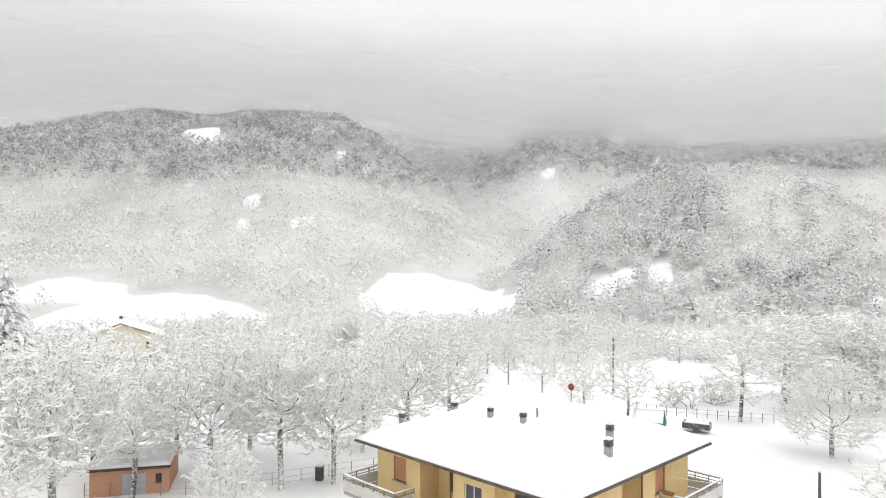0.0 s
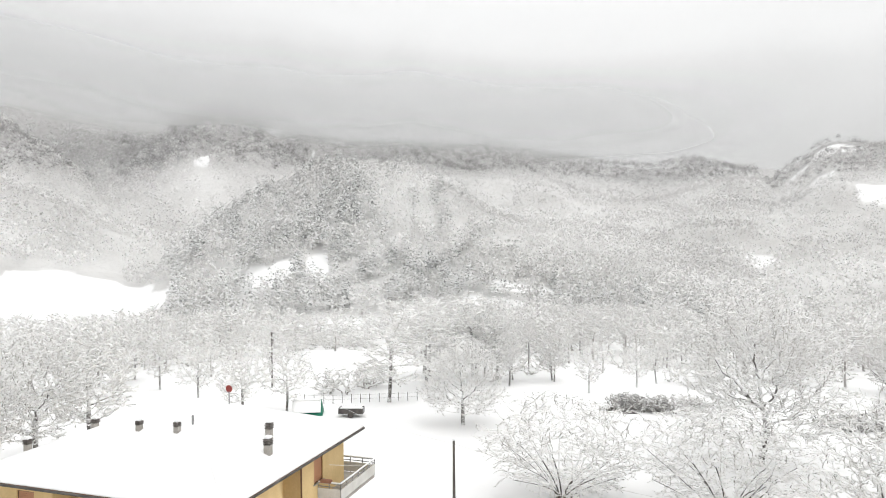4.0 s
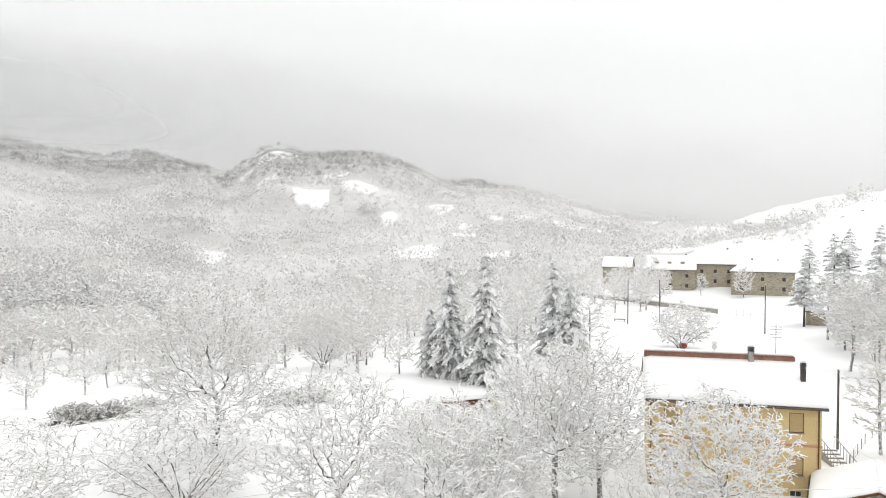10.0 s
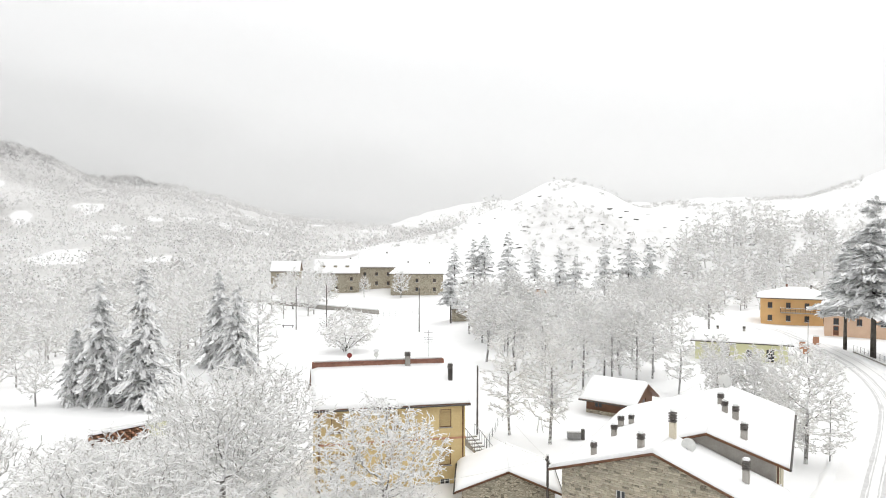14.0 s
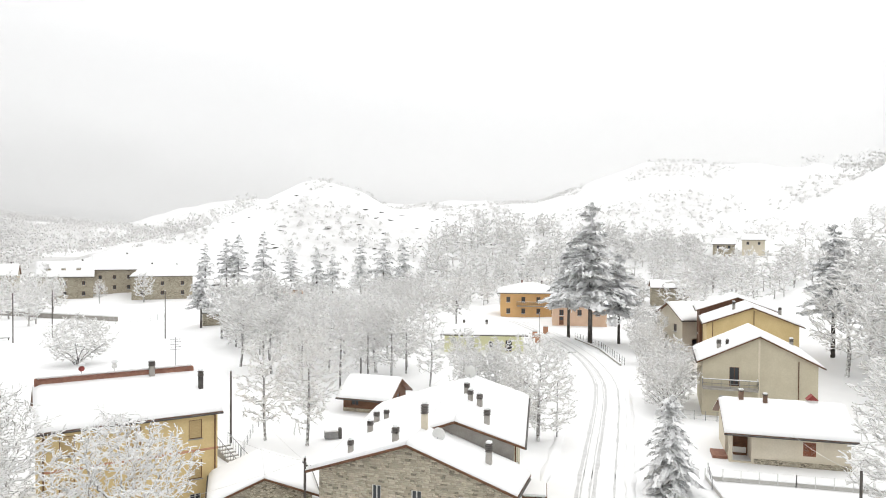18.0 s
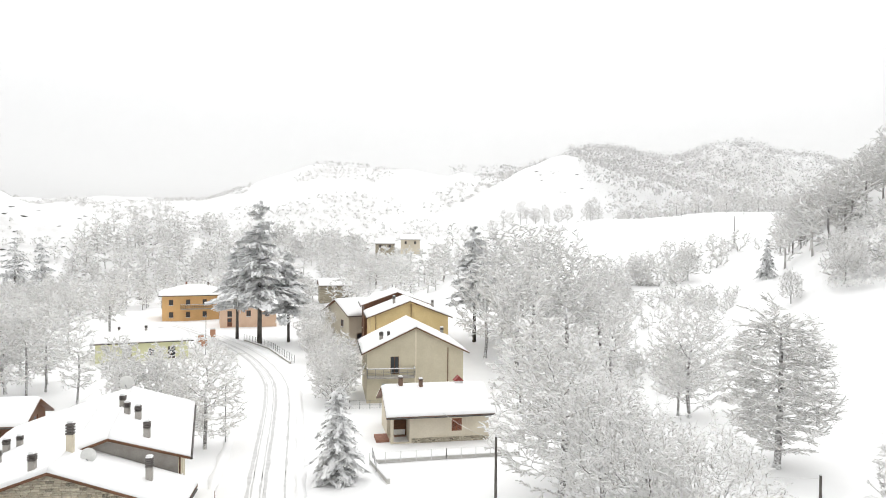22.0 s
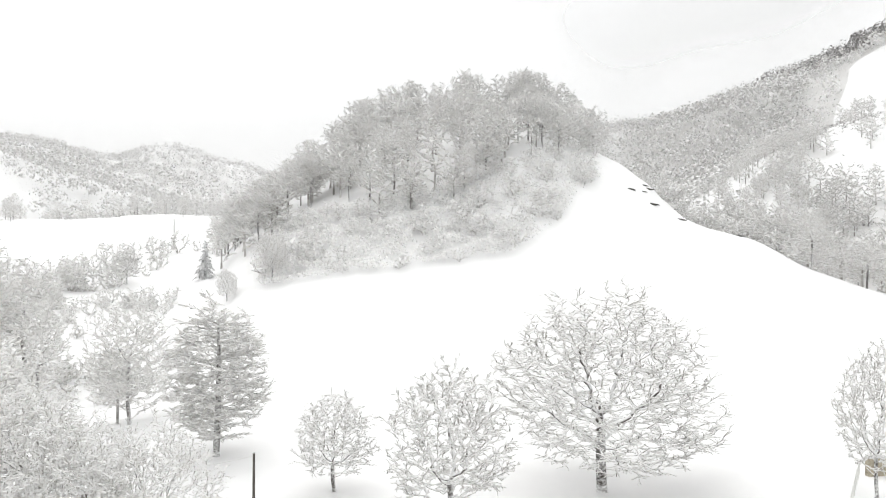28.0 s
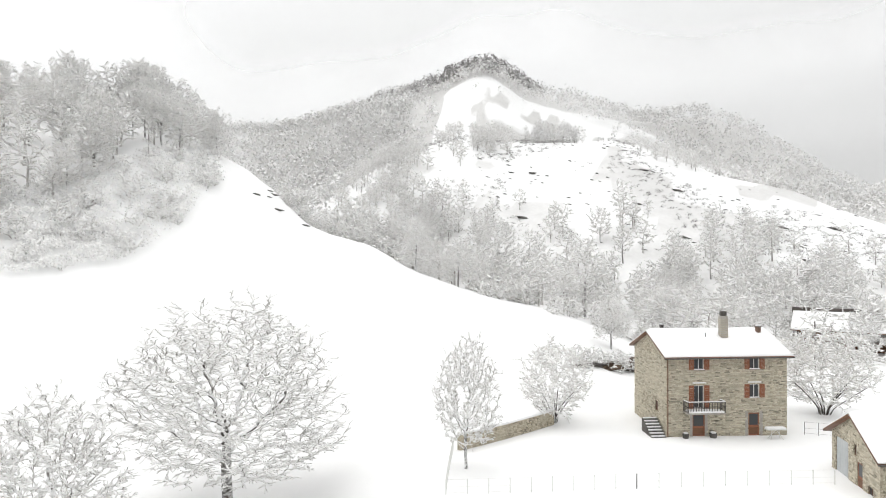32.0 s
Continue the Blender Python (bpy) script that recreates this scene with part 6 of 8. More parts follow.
    def roof_z(x, y):
        return 6.16 + 2.84 * (1 - max(abs(x) / 7.95, abs(y) / 7.55))
    for x, y, tall, wide in CH_A:
        chimney(ob, x, y, roof_z(x, y), tall, wide)
    # small round vent and the red dish on its pole
    vx, vy = VENT_A
    bm = bmesh.new()
    rod(bm, (vx, vy, roof_z(vx, vy)), (vx, vy, roof_z(vx, vy) + 0.75), 0.06, n=8)
    part("vent_pipe", bm, METAL, ob)
    dx, dy = DISH_A
    dz = roof_z(dx, dy)
    bm = bmesh.new()
    rod(bm, (dx, dy, dz - 0.2), (dx, dy, dz + 1.3), 0.035, n=8)
    mast = part("mast", bm, METAL, ob)
    bm = bmesh.new()
    bmesh.ops.create_uvsphere(bm, u_segments=20, v_segments=10, radius=0.22, matrix=Matrix.Translation((dx, dy, dz + 1.2)) @ Matrix.Rotation(radians(2), 4, "Z") @ Matrix.Diagonal((1, 0.22, 1, 1)))
    part("satellite_dish", bm, DISH, mast, "red satellite dish with snow on its rim", True)
    part("snow_cap", boxed(dx - 0.22, dx + 0.22, dy - 0.1, dy + 0.1, dz + 1.47, dz + 1.66, bevel=0.06), SNOW_ROOF, mast)
    bm = bmesh.new()
    rod(bm, (dx, dy, dz + 0.9), (dx + 0.35, dy - 0.5, dz + 1.0), 0.02, n=6)
    part("feed_arm", bm, METAL, mast)


CH_A = [(-0.61, -3.12, 0.62, 0.36), (1.8, -3.03, 0.68, 0.36), (6.48, -1.59, 1.0, 0.45), (5.5, 0.1, 1.0, 0.42), (-7.1, -4.4, 0.8, 0.4), (-6.1, -0.6, 0.7, 0.4)]
VENT_A, DISH_A = (2.24, -2.3), (1.9, 1.5)
CH_C = [(-4.0, 0.95, 0.9, 0.36), (-4.9, 5.9, 0.9, 0.4), (-5.6, 8.6, 0.9, 0.42), (-5.0, 9.0, 0.75, 0.38), (-0.99, 0.8, 1.0, 0.42), (0.1, 2.9, 1.82, 0.44), (4.43, 2.09, 1.4, 0.42), (3.5, 5.2, 1.1, 0.42), (0.6, 10.6, 0.85, 0.42), (1.3, 9.1, 0.85, 0.4), (2.1, 8.6, 1.0, 0.42)]
villa()


# ---- ochre three-storey house ----
def ochre_house():
    fr = [(1.6, 4.5, 0.95, 1.4, "tan_blind"), (5.8, 4.5, 0.95, 1.4, "tan_blind"), (10.0, 4.5, 0.95, 1.4, "tan_blind"),
          (1.6, 1.5, 0.95, 1.4, "tan_blind"), (5.8, 1.5, 0.95, 1.4, "tan_blind"), (10.0, 1.5, 0.95, 1.4, "tan_blind"), (10.0, -0.4, 0.8, 0.8, "white")]
    ob = gable_house(pose(57.8, -2.54, 0, 0, 0, -84.9), 11.6, 8.2, 6.5, 2.1, PLASTER_B, "ochre plastered house with closed blinds and a tiled ridge above snow", True, 0.45, fr,
                     right=[(3.8, 4.5, 0.9, 1.3, "tan_blind"), (3.8, 1.5, 0.9, 1.3, "tan_blind")], seed=11)
    part("string_course", boxed(-5.84, 5.84, -4.16, -4.104, 3.55, 3.7), PLASTER_T, ob)
    downpipe(ob, 5.6, -4.18, -0.5, 6.3)
    downpipe(ob, -5.6, -4.18, -0.5, 6.3)
    # raised ridge of bare red tiles
    r = part("ridge_wall", boxed(-6.0, 4.9, -0.25, 0.25, 8.5, 9.15), TILE, ob, "band of bare red clay tiles")
    for k in range(38):
        part("ridge_tile", boxed(-6.0 + k * 0.287, -6.0 + k * 0.287 + 0.25, -0.34, 0.3, 9.15, 9.24, bevel=0.03), TILE, r)
    part("snow_strip", boxed(-5.9, 4.8, -0.2, 0.6, 9.24, 9.38, bevel=0.05), SNOW_ROOF, r)
    chimney(ob, 1.8, -0.3, 8.8, 1.0, 0.5, CONCRETE)
    chimney(ob, 5.0, -2.2, 7.9, 1.2, 0.42, DARK)
    for x, col in ((-3.0, DISH), (-0.8, WHITE)):
        bm = bmesh.new()
        rod(bm, (x, -0.1, 9.1), (x, -0.1, 10.0), 0.03, n=6)
        mast = part("mast", bm, METAL, ob)
        bm = bmesh.new()
        bmesh.ops.create_uvsphere(bm, u_segments=16, v_segments=8, radius=0.21, matrix=Matrix.Translation((x, -0.25, 9.75)) @ Matrix.Diagonal((1, 0.25, 1, 1)))
        part("satellite_dish", bm, col, mast, smooth=True)
        part("snow_cap", boxed(x - 0.25, x + 0.25, -0.38, -0.1, 9.95, 10.2, bevel=0.08), SNOW_ROOF, mast)
    bm = bmesh.new()
    rod(bm, (3.6, 0, 9.0), (3.6, 0, 11.6), 0.025, n=6)
    for k in range(5):
        box(bm, 3.2, 4.0, -0.01, 0.01, 10.6 + k * 0.2, 10.63 + k * 0.2)
    part("aerial", bm, METAL, ob)
    return ob


ochre_house()


# ---- long stone house with a stepped roof ----
def long_house():
    m = pose(36.88, -16.48, 0, 0, 0, -135.1)
    ob = thing("house", "long rubble-stone house with stepped snowy roofs and many chimneys", "house", m)
    W, h, t = 11.8, 5.3, 0.35
    wall_on(ob, -W / 2, 0.5, 0, W, h, STONE_C, [(3.8, 3.7, 0.6, 1.0, "white"), (6.35, 3.65, 0.65, 1.0, "white"), (9.3, 3.55, 0.7, 1.05, "white"), (2.6, 0.2, 0.9, 1.2, "window")], t, -1)
    gable_wall(ob, -W / 2, 0.5, 0, W, h, 2.0, STONE_C, t)
    wall_on(ob, W / 2, 0.5 + t, 90, 3.0, h, STONE_C, [], t, -1)
    wall_on(ob, -W / 2, 4.2 + t, -90, 3.7, h, STONE_C, [(2, 2.8, 0.8, 1.0, "window")], t, -1)
    X, k = 6.6, 2.0 / 5.9
    zo, zt = h - 0.7 * k + 0.16, h + 2.16
    roof_field(ob, [(X, 0, zo), (X, 4.0, zo), (0, 4.0, zt), (0, 0, zt)], WOOD, 0.26, 21, (1, 0, 1, 0))
    roof_field(ob, [(-X, 5.0, zo), (-X, 0, zo), (0, 0, zt), (0, 5.0, zt)], WOOD, 0.26, 22, (1, 0, 1, 0))
    # the rear block stands askew: its left slope runs on past the front ridge and breaks over farther right
    W2, y2, L2, h2 = 11.0, 3.4, 13.6, 6.55
    rx, rz_, ex = 1.8, 8.07, 6.2
    k2 = (rz_ - h2 - 0.1) / (ex - rx)
    skew = 10.0
    turned = Matrix.Translation((0, y2, 0)) @ Matrix.Rotation(radians(skew), 4, "Z") @ Matrix.Translation((0, -y2, 0))

    def rot(px, py, pz=0.0):
        return tuple(turned @ Vector((px, py, pz)))
    bm = bmesh.new()
    prof = [(-5.5, -1), (5.5, -1), (5.5, h2 - 0.05 + 0.1), (rx, rz_ - 0.16), (-5.5, h - 0.1)]
    fr = [bm.verts.new(rot(px, y2 + 0.4, pz)) for px, pz in prof]
    bk = [bm.verts.new(rot(px, y2 + 0.75, pz)) for px, pz in prof]
    bm.faces.new(fr)
    bm.faces.new(bk[::-1])
    for i in range(5):
        bm.faces.new([fr[(i + 1) % 5], fr[i], bk[i], bk[(i + 1) % 5]])
    part("gable", bm, CONCRETE, ob)
    wall_on(ob, *rot(5.5, y2 + 0.75)[:2], 90 + skew, L2 - 1, h2, PLASTER_C, [(2.5, 3.2, 1.0, 1.4, "window"), (6.5, 3.2, 1.0, 1.4, "window")], t, -1)
    wall_on(ob, *rot(5.5, y2 + L2)[:2], 180 + skew, W2, h2 - 1.0, PLASTER_C, [], t, -1)
    ends = (y2, y2 + L2 + 0.6)
    roof_field(ob, [rot(ex, ends[0], h2 + 0.1), rot(ex, ends[1], h2 + 0.1), rot(rx, ends[1], rz_), rot(rx, ends[0], rz_)], WOOD, 0.26, 23)
    roof_field(ob, [rot(0, ends[1], zt), rot(0, ends[0], zt), rot(rx, ends[0], rz_), rot(rx, ends[1], rz_)], WOOD, 0.26, 24, (0, 0, 1, 1))
    roof_field(ob, [rot(-X, ends[1], zo), rot(-X, y2 + 0.3, zo), rot(0, y2 + 0.3, zt), rot(0, ends[1], zt)], WOOD, 0.26, 25, (1, 0, 0, 1))
    gutter(ob, rot(ex + 0.05, y2, h2), rot(ex + 0.05, y2 + L2, h2))
    gutter(ob, (X + 0.05, 0, h - 0.2), (X + 0.05, y2, h - 0.2))
    downpipe(ob, *rot(5.6, y2 + 0.5)[:2], 0, h2)
    xs, X2 = 0.0, 6.2

    def roof_z(x, y):
        if y > y2:
            x, y = (turned.inverted() @ Vector((x, y, 0)))[:2]
            if x > 0:
                return rz_ - (x - rx) * k2 if x > rx else 7.46 + x * 0.34
        return 7.46 - abs(x) * 0.34
    for x, y, tall, wide in CH_C:
        chimney(ob, x, y, roof_z(x, y), tall, wide, PLASTER_W if tall > 1.8 else None)
    global STONE_L
    STONE_L = (ob, pose(-W / 2, 0.5, 0), W, h, [(3.4, 4.2, 3.6, 4.75), (5.9, 6.8, 3.55, 4.7), (8.85, 9.75, 3.45, 4.65), (2.1, 3.1, 0.1, 1.5)])
    # small dish at the foot of the tall flue, large one on the far end of the ridge
    for dx, dy, dz, rad in ((1.2, 2.5, roof_z(1.2, 2.5) + 0.5, 0.42), (*rot(rx - 0.3, y2 + L2 - 0.6)[:2], rz_ + 0.65, 0.5)):
        bm = bmesh.new()
        rod(bm, (dx, dy, dz - 0.8), (dx, dy, dz), 0.035, n=6)
        mast = part("mast", bm, METAL, ob)
        bm = bmesh.new()
        bmesh.ops.create_uvsphere(bm, u_segments=20, v_segments=10, radius=rad, matrix=Matrix.Translation((dx, dy - 0.1, dz)) @ Matrix.Diagonal((1, 0.16, 1, 1)))
        part("satellite_dish", bm, WHITE, mast, "white satellite dish rimmed with snow", True)
        bm = bmesh.new()
        rod(bm, (dx, dy - 0.15, dz - rad * 0.8), (dx, dy - rad, dz - 0.1), 0.02, n=6)
        part("feed_arm", bm, METAL, mast)
    # timber lean-to at the road side
    p = part("porch_roof", boxed(xs + X2 - 0.2, xs + X2 + 1.4, y2 + 1.2, y2 + 4.0, 3.0, 3.12, m=turned), WOOD, ob)
    for yy in (y2 + 1.3, y2 + 3.9):
        part("porch_post", boxed(xs + X2 + 1.2, xs + X2 + 1.32, yy - 0.06, yy + 0.06, -0.3, 3.0, m=turned), WOOD, p)
    part("snow_cover", boxed(xs + X2 - 0.15, xs + X2 + 1.35, y2 + 1.25, y2 + 3.95, 3.124, 3.3, bevel=0.06, m=turned), SNOW_ROOF, p)
    wall_on(ob, *rot(-W / 2, y2 + L2)[:2], -90 + skew, L2, h, STONE_C, [], t, -1)
    return ob


long_house()

# low snowy roof with a stone front, beside the ochre house
o = gable_house(pose(50.5, -11.2, -0.3, 0, 0, -100), 6.5, 6.0, 2.0, 1.3, STONE, "low stone outbuilding with a snow-heaped roof", False, 0.5, seed=31)


# ---- houses by the road ----
def porch_house():
    ob = gable_house(pose(42.4, -56.3, 0, 0, 0, -132), 9.6, 7.4, 2.9, 1.7, PLASTER_W, "cream bungalow with a snowy roof, corner porch and closed red shutters", True, 0.75,
                     front=[(0.9, 0.1, 1.8, 2.5, "hole"), (6.4, 1.0, 1.0, 1.2, "closed")], left=[(5.4, 0.1, 2.2, 2.5, "hole")], seed=41)
    part("plinth", boxed(-2.8, 4.86, -3.76, -3.704, -0.5, 0.45), STONE, ob)
    part("porch_wall", boxed(-2.9, -2.7, -3.4, -0.8, 0, 2.9), PLASTER_W, ob)
    part("porch_back", boxed(-4.5, -2.9, -0.9, -0.8, 0, 2.9), WOOD, ob)
    part("porch_step", boxed(-6.1, -4.85, -3.0, -0.8, -0.1, 0.25), TILE, ob)
    b = part("bench", boxed(-4.3, -3.2, -2.6, -2.1, 0.35, 0.45), WOOD, ob)
    part("bench_back", boxed(-4.3, -3.2, -2.15, -2.1, 0.45, 0.95), WHITE, b)
    chimney(ob, -3.4, -0.2, 4.5, 1.1, 0.5, BRICK, False)
    chimney(ob, -1.4, -0.5, 4.4, 1.0, 0.45, BRICK, False)
    # small red dovecote gable on the ridge
    part("dormer", boxed(2.2, 3.0, -0.2, 0.5, 4.5, 5.1), WHITE, ob)
    bm = bmesh.new()
    for c in ((2.1, -0.25, 5.1), (3.1, -0.25, 5.1), (2.6, -0.25, 5.6), (2.1, 0.55, 5.1), (3.1, 0.55, 5.1), (2.6, 0.55, 5.6)):
        bm.verts.new(c)
    bm.verts.ensure_lookup_table()
    for f in ((0, 1, 2), (5, 4, 3), (0, 2, 5, 3), (1, 4, 5, 2), (0, 3, 4, 1)):
        bm.faces.new([bm.verts[i] for i in f])
    part("dormer_roof", bm, DISH, ob)


porch_house()


def two_storey():
    ob = gable_house(pose(55.6, -68.9, 0, 0, 0, -134.3), 11.6, 10.6, 6.1, 2.8, PLASTER_C, "beige two-storey house, gable to the meadow, with a balcony", False, 0.6,
                     front=[(3.3, 3.4, 1.0, 2.1, "frenchdoor"), (2.4, 0.3, 1.2, 2.0, "garage")], left=[(3, 3.5, 1.0, 1.4, "blind"), (7, 3.5, 1.0, 1.4, "blind")], seed=51)
    part("corner_pilaster", boxed(-0.1, 0.1, -5.36, -5.304, 0, 8.6), PLASTER_W, ob)
    b = part("balcony", boxed(-5.8, -0.2, -6.5, -5.304, 3.1, 3.3), CONCRETE, ob)
    railing(b, [(-5.8, -5.4), (-5.8, -6.5), (-0.2, -6.5), (-0.2, -5.4)], 0.95, 3.3)
    downpipe(ob, 3.9, -5.4, 2.0, 6.5)
    chimney(ob, -4.0, -3.6, 6.9, 1.3, 0.55)
    chimney(ob, -3.1, -3.4, 7.3, 0.9, 0.4, DARK)
    chimney(ob, 4.6, 3.6, 6.7, 1.0, 0.5)


two_storey()


def ochre_pair():
    ob = gable_house(pose(70.8, -86.6, 0.4, 0, 0, -134.3), 12.0, 9.5, 7.2, 2.3, PLASTER_B, "ochre house with a broad snowy gable roof", False, 0.6,
                     front=[(3.0, 3.6, 1.0, 1.4, "blind")], left=[(2.5, 3.6, 1.0, 1.4, "window")], seed=61)
    downpipe(ob, -5.2, -4.85, 3.0, 7.4)
    downpipe(ob, 0.2, -4.85, 0.0, 9.2)
    chimney(ob, -2.2, -2.2, 9.0, 1.1, 0.5)
    chimney(ob, 4.3, 0.5, 8.2, 1.0, 0.5)
    ob = gable_house(pose(78.2, -92.5, 0.6, 0, 0, -134.3), 11.0, 8.0, 7.9, 2.0, WOOD, "dark-sided house end under a snow-covered roof", False, 0.6, left=[(3, 3.6, 1.0, 1.4, "window")], seed=62)
    ob = gable_house(pose(88.5, -97.0, 0.5, 0, 0, -110), 13.0, 10.0, 5.6, 2.2, PLASTER_W, "grey-beige house with an open garage below a wide snowy roof", True, 0.7,
                     front=[(3.2, 3.2, 1.3, 1.2, "blind"), (3.2, 0.1, 3.0, 2.2, "hole"), (9, 3.2, 1.2, 1.3, "blind")], left=[(3, 0.1, 2.5, 2.2, "hole"), (7, 3.2, 1.2, 1.3, "window")], seed=63)


ochre_pair()


# ---- stone house with red shutters ----
def stone_house():
    m = pose(-60.18 - 0.54 * 4.1, -35.05 - 0.84 * 4.1, 2.4, 0, 0, 147.2)
    W, Dp, h = 11.57, 8.2, 7.5
    fr = [(3.08, 6.2, 0.95, 1.2, "shutters"), (8.4, 6.2, 0.95, 1.2, "shutters"), (3.08, 2.65, 0.95, 2.1, "shutters"), (8.4, 3.55, 0.95, 1.25, "shutters"),
          (3.05, 0.0, 1.2, 2.1, "door"), (8.35, 0.0, 1.05, 2.15, "door")]
    ob = gable_house(m, W, Dp, h, 1.7, STONE, "three-storey rubble-stone house with red-brown shutters and a snowy roof", True, 0.55, fr, left=[(5.5, 2.0, 0.7, 0.9, "dark")], seed=71)
    for k in range(56):
        part("rafter_tile", boxed(-6.1 + k * 0.22, -6.1 + k * 0.22 + 0.16, -4.72, -4.55, 7.33, 7.42, bevel=0.03), TILE, ob)
    b = part("balcony", boxed(-4.2, -0.7, -5.2, -4.104, 2.3, 2.45), CONCRETE, ob)
    railing(b, [(-4.2, -4.15), (-4.2, -5.15), (-0.7, -5.15), (-0.7, -4.15)], 0.95, 2.45, step=0.25, mat=DARK)
    part("snow_strip", boxed(-4.1, -0.8, -5.25, -4.2, 2.454, 2.6, bevel=0.05), SNOW_ROOF, b)
    for c in (3.08, 8.4):
        part("lintel_snow", boxed(c - W / 2 - 0.65, c - W / 2 + 0.65, -4.25, -4.104, 4.95, 5.05, bevel=0.03), SNOW_ROOF, ob)
    for c, top in ((3.05, 2.1), (8.35, 2.15)):
        for x in (c - W / 2 - 0.85, c - W / 2 + 0.6):
            part("door_surround", boxed(x, x + 0.25, -4.12, -4.104, 0, top + 0.15), CONCRETE, ob)
    downpipe(ob, -W / 2 + 0.08, -4.18, 0, 7.3)
    part("chimney_stack", boxed(0.55, 1.2, -1.9, -1.25, 8.0, 10.9, bevel=0.02), CONCRETE, ob)
    for k in range(9):
        part("brick_course", boxed(0.52, 1.23, -1.93, -1.22, 8.9 + k * 0.2, 8.97 + k * 0.2), STONE, ob)
    part("chimney_cowl", boxed(0.62, 1.13, -1.83, -1.32, 10.9, 11.35, bevel=0.05), DARK, ob)
    chimney(ob, 4.8, -0.8, 8.8, 0.9, 0.5, BRICK, False)
    chimney(ob, -4.2, 1.0, 9.0, 0.7, 0.35, DARK, False)
    bm = bmesh.new()
    rod(bm, (-0.9, -1.6, 8.4), (-0.9, -1.6, 9.3), 0.06, n=8)
    part("vent_pipe", bm, METAL, ob)
    bm = bmesh.new()
    rod(bm, (-1.0, 0.4, 9.2), (-1.3, 0.4, 10.3), 0.03, n=6)
    box(bm, -1.5, -0.9, 0.38, 0.42, 9.9, 9.94)
    box(bm, -1.6, -1.0, 0.38, 0.42, 10.15, 10.19)
    part("aerial", bm, METAL, ob)
    global STONE_E, STONE_E2
    STONE_E = (ob, pose(-W / 2, -Dp / 2, 0), W, h - 0.1, holes_of(fr[:1] + fr[1:]))
    STONE_E2 = (ob, pose(-W / 2, Dp / 2, 0, 0, 0, -90), Dp, h - 0.1, [(2.35, 3.65, 1.9, 3.0), (5.0, 6.6, 1.5, 3.2)])
    # outer stair by the side wall
    for k in range(7):
        s = part("stair_step", boxed(-W / 2 - 1.5, -W / 2 - 0.1, -4.3 + k * 0.34, -3.9 + k * 0.34, -0.3, 0.12 + k * 0.2), ROCK, ob)
        part("snow_strip", boxed(-W / 2 - 1.45, -W / 2 - 0.15, -4.2 + k * 0.34, -3.96 + k * 0.34, 0.124 + k * 0.2, 0.22 + k * 0.2, bevel=0.03), SNOW_ROOF, s)
    # snow-covered trestle table before the door
    tb = thing("trestle_table", "white folding table with crossed legs under snow", "table", m @ pose(3.9, -5.4, 0))
    part("tabletop", boxed(-0.9, 0.9, -0.35, 0.35, 0.9, 0.95), WHITE, tb)
    part("snow_cover", boxed(-0.88, 0.88, -0.33, 0.33, 0.954, 1.1, bevel=0.05), SNOW_ROOF, tb)
    for s in (-1, 1):
        for d in (-1, 1):
            bm = bmesh.new()
            rod(bm, (0.6 * s, 0.3 * d, 0), (0.15 * s, -0.3 * d, 0.9), 0.03, n=6)
            part("leg", bm, WHITE, tb)
    for x, sz, nm, lab in ((-1.6, 0.35, "plant_pot", "dark plant pot by the door under snow"), (-4.2, 0.3, "stone_trough", "small stone trough against the wall")):
        pt = thing(nm, lab, "pot", m @ pose(x, -4.6, 0))
        bm = bmesh.new()
        rod(bm, (0, 0, 0), (0, 0, 0.45), sz * 0.8, sz, 12)
        part("pot", bm, ROCK, pt)
        part("snow_cap", boxed(-sz * 0.7, sz * 0.7, -sz * 0.7, sz * 0.7, 0.452, 0.6, bevel=0.08), SNOW_ROOF, pt)


stone_house()


# stone barn with a big grey door
o = gable_house(pose(-58.8, -18.6, 2.3, 0, 0, 43.8), 8.2, 10.0, 3.1, 2.0, STONE, "stone barn with a grey metal door and a snowy roof", False, 0.6,
                front=[(1.9, -0.2, 2.3, 3.0, "garage"), (5.0, -0.1, 0.9, 2.0, "door"), (4.2, 2.2, 0.5, 0.8, "dark"), (6.7, -0.2, 0.8, 0.9, "dark")], seed=81)


STONE_B = (o, pose(-4.1, -5.0, 0), 8.2, 3.0, [(0.75, 3.05, -0.2, 2.8), (4.55, 5.45, -0.1, 1.9), (3.95, 4.45, 2.2, 3.0), (6.3, 7.1, -0.2, 0.7)])


# open field barn far behind
def open_barn():
    x, y = -130.7, -48.8
    ob = thing("open_barn", "open timber barn with a snow-covered sloping roof", "barn", pose(x, y, ground_z(x, y), 0, 0, 113))
    for i in range(6):
        for j in (0, 1):
            part("post", boxed(-12 + i * 4.8, -11.75 + i * 4.8, -4 + j * 8, -3.75 + j * 8, -0.5, 3.6 + j * 2.0), POLE_WOOD, ob)
    roof_field(ob, [(-13, -5, 3.7), (13, -5, 3.7), (13, 5, 6.2), (-13, 5, 6.2)], WOOD, 0.3, 82, (1, 1, 1, 1))
    part("back_wall", boxed(-12, 12, 3.9, 4.0, 0, 5.4), WOOD, ob)
    part("ridge_beam", boxed(-13.2, 13.2, 5.0, 5.25, 5.9, 6.9), POLE_WOOD, ob)
    for k in range(5):
        part("hay_bale", boxed(-11 + k * 4.6, -7.5 + k * 4.6, -1.0, 3.4, -0.2, 2.2, bevel=0.3), WOOD, ob)


open_barn()


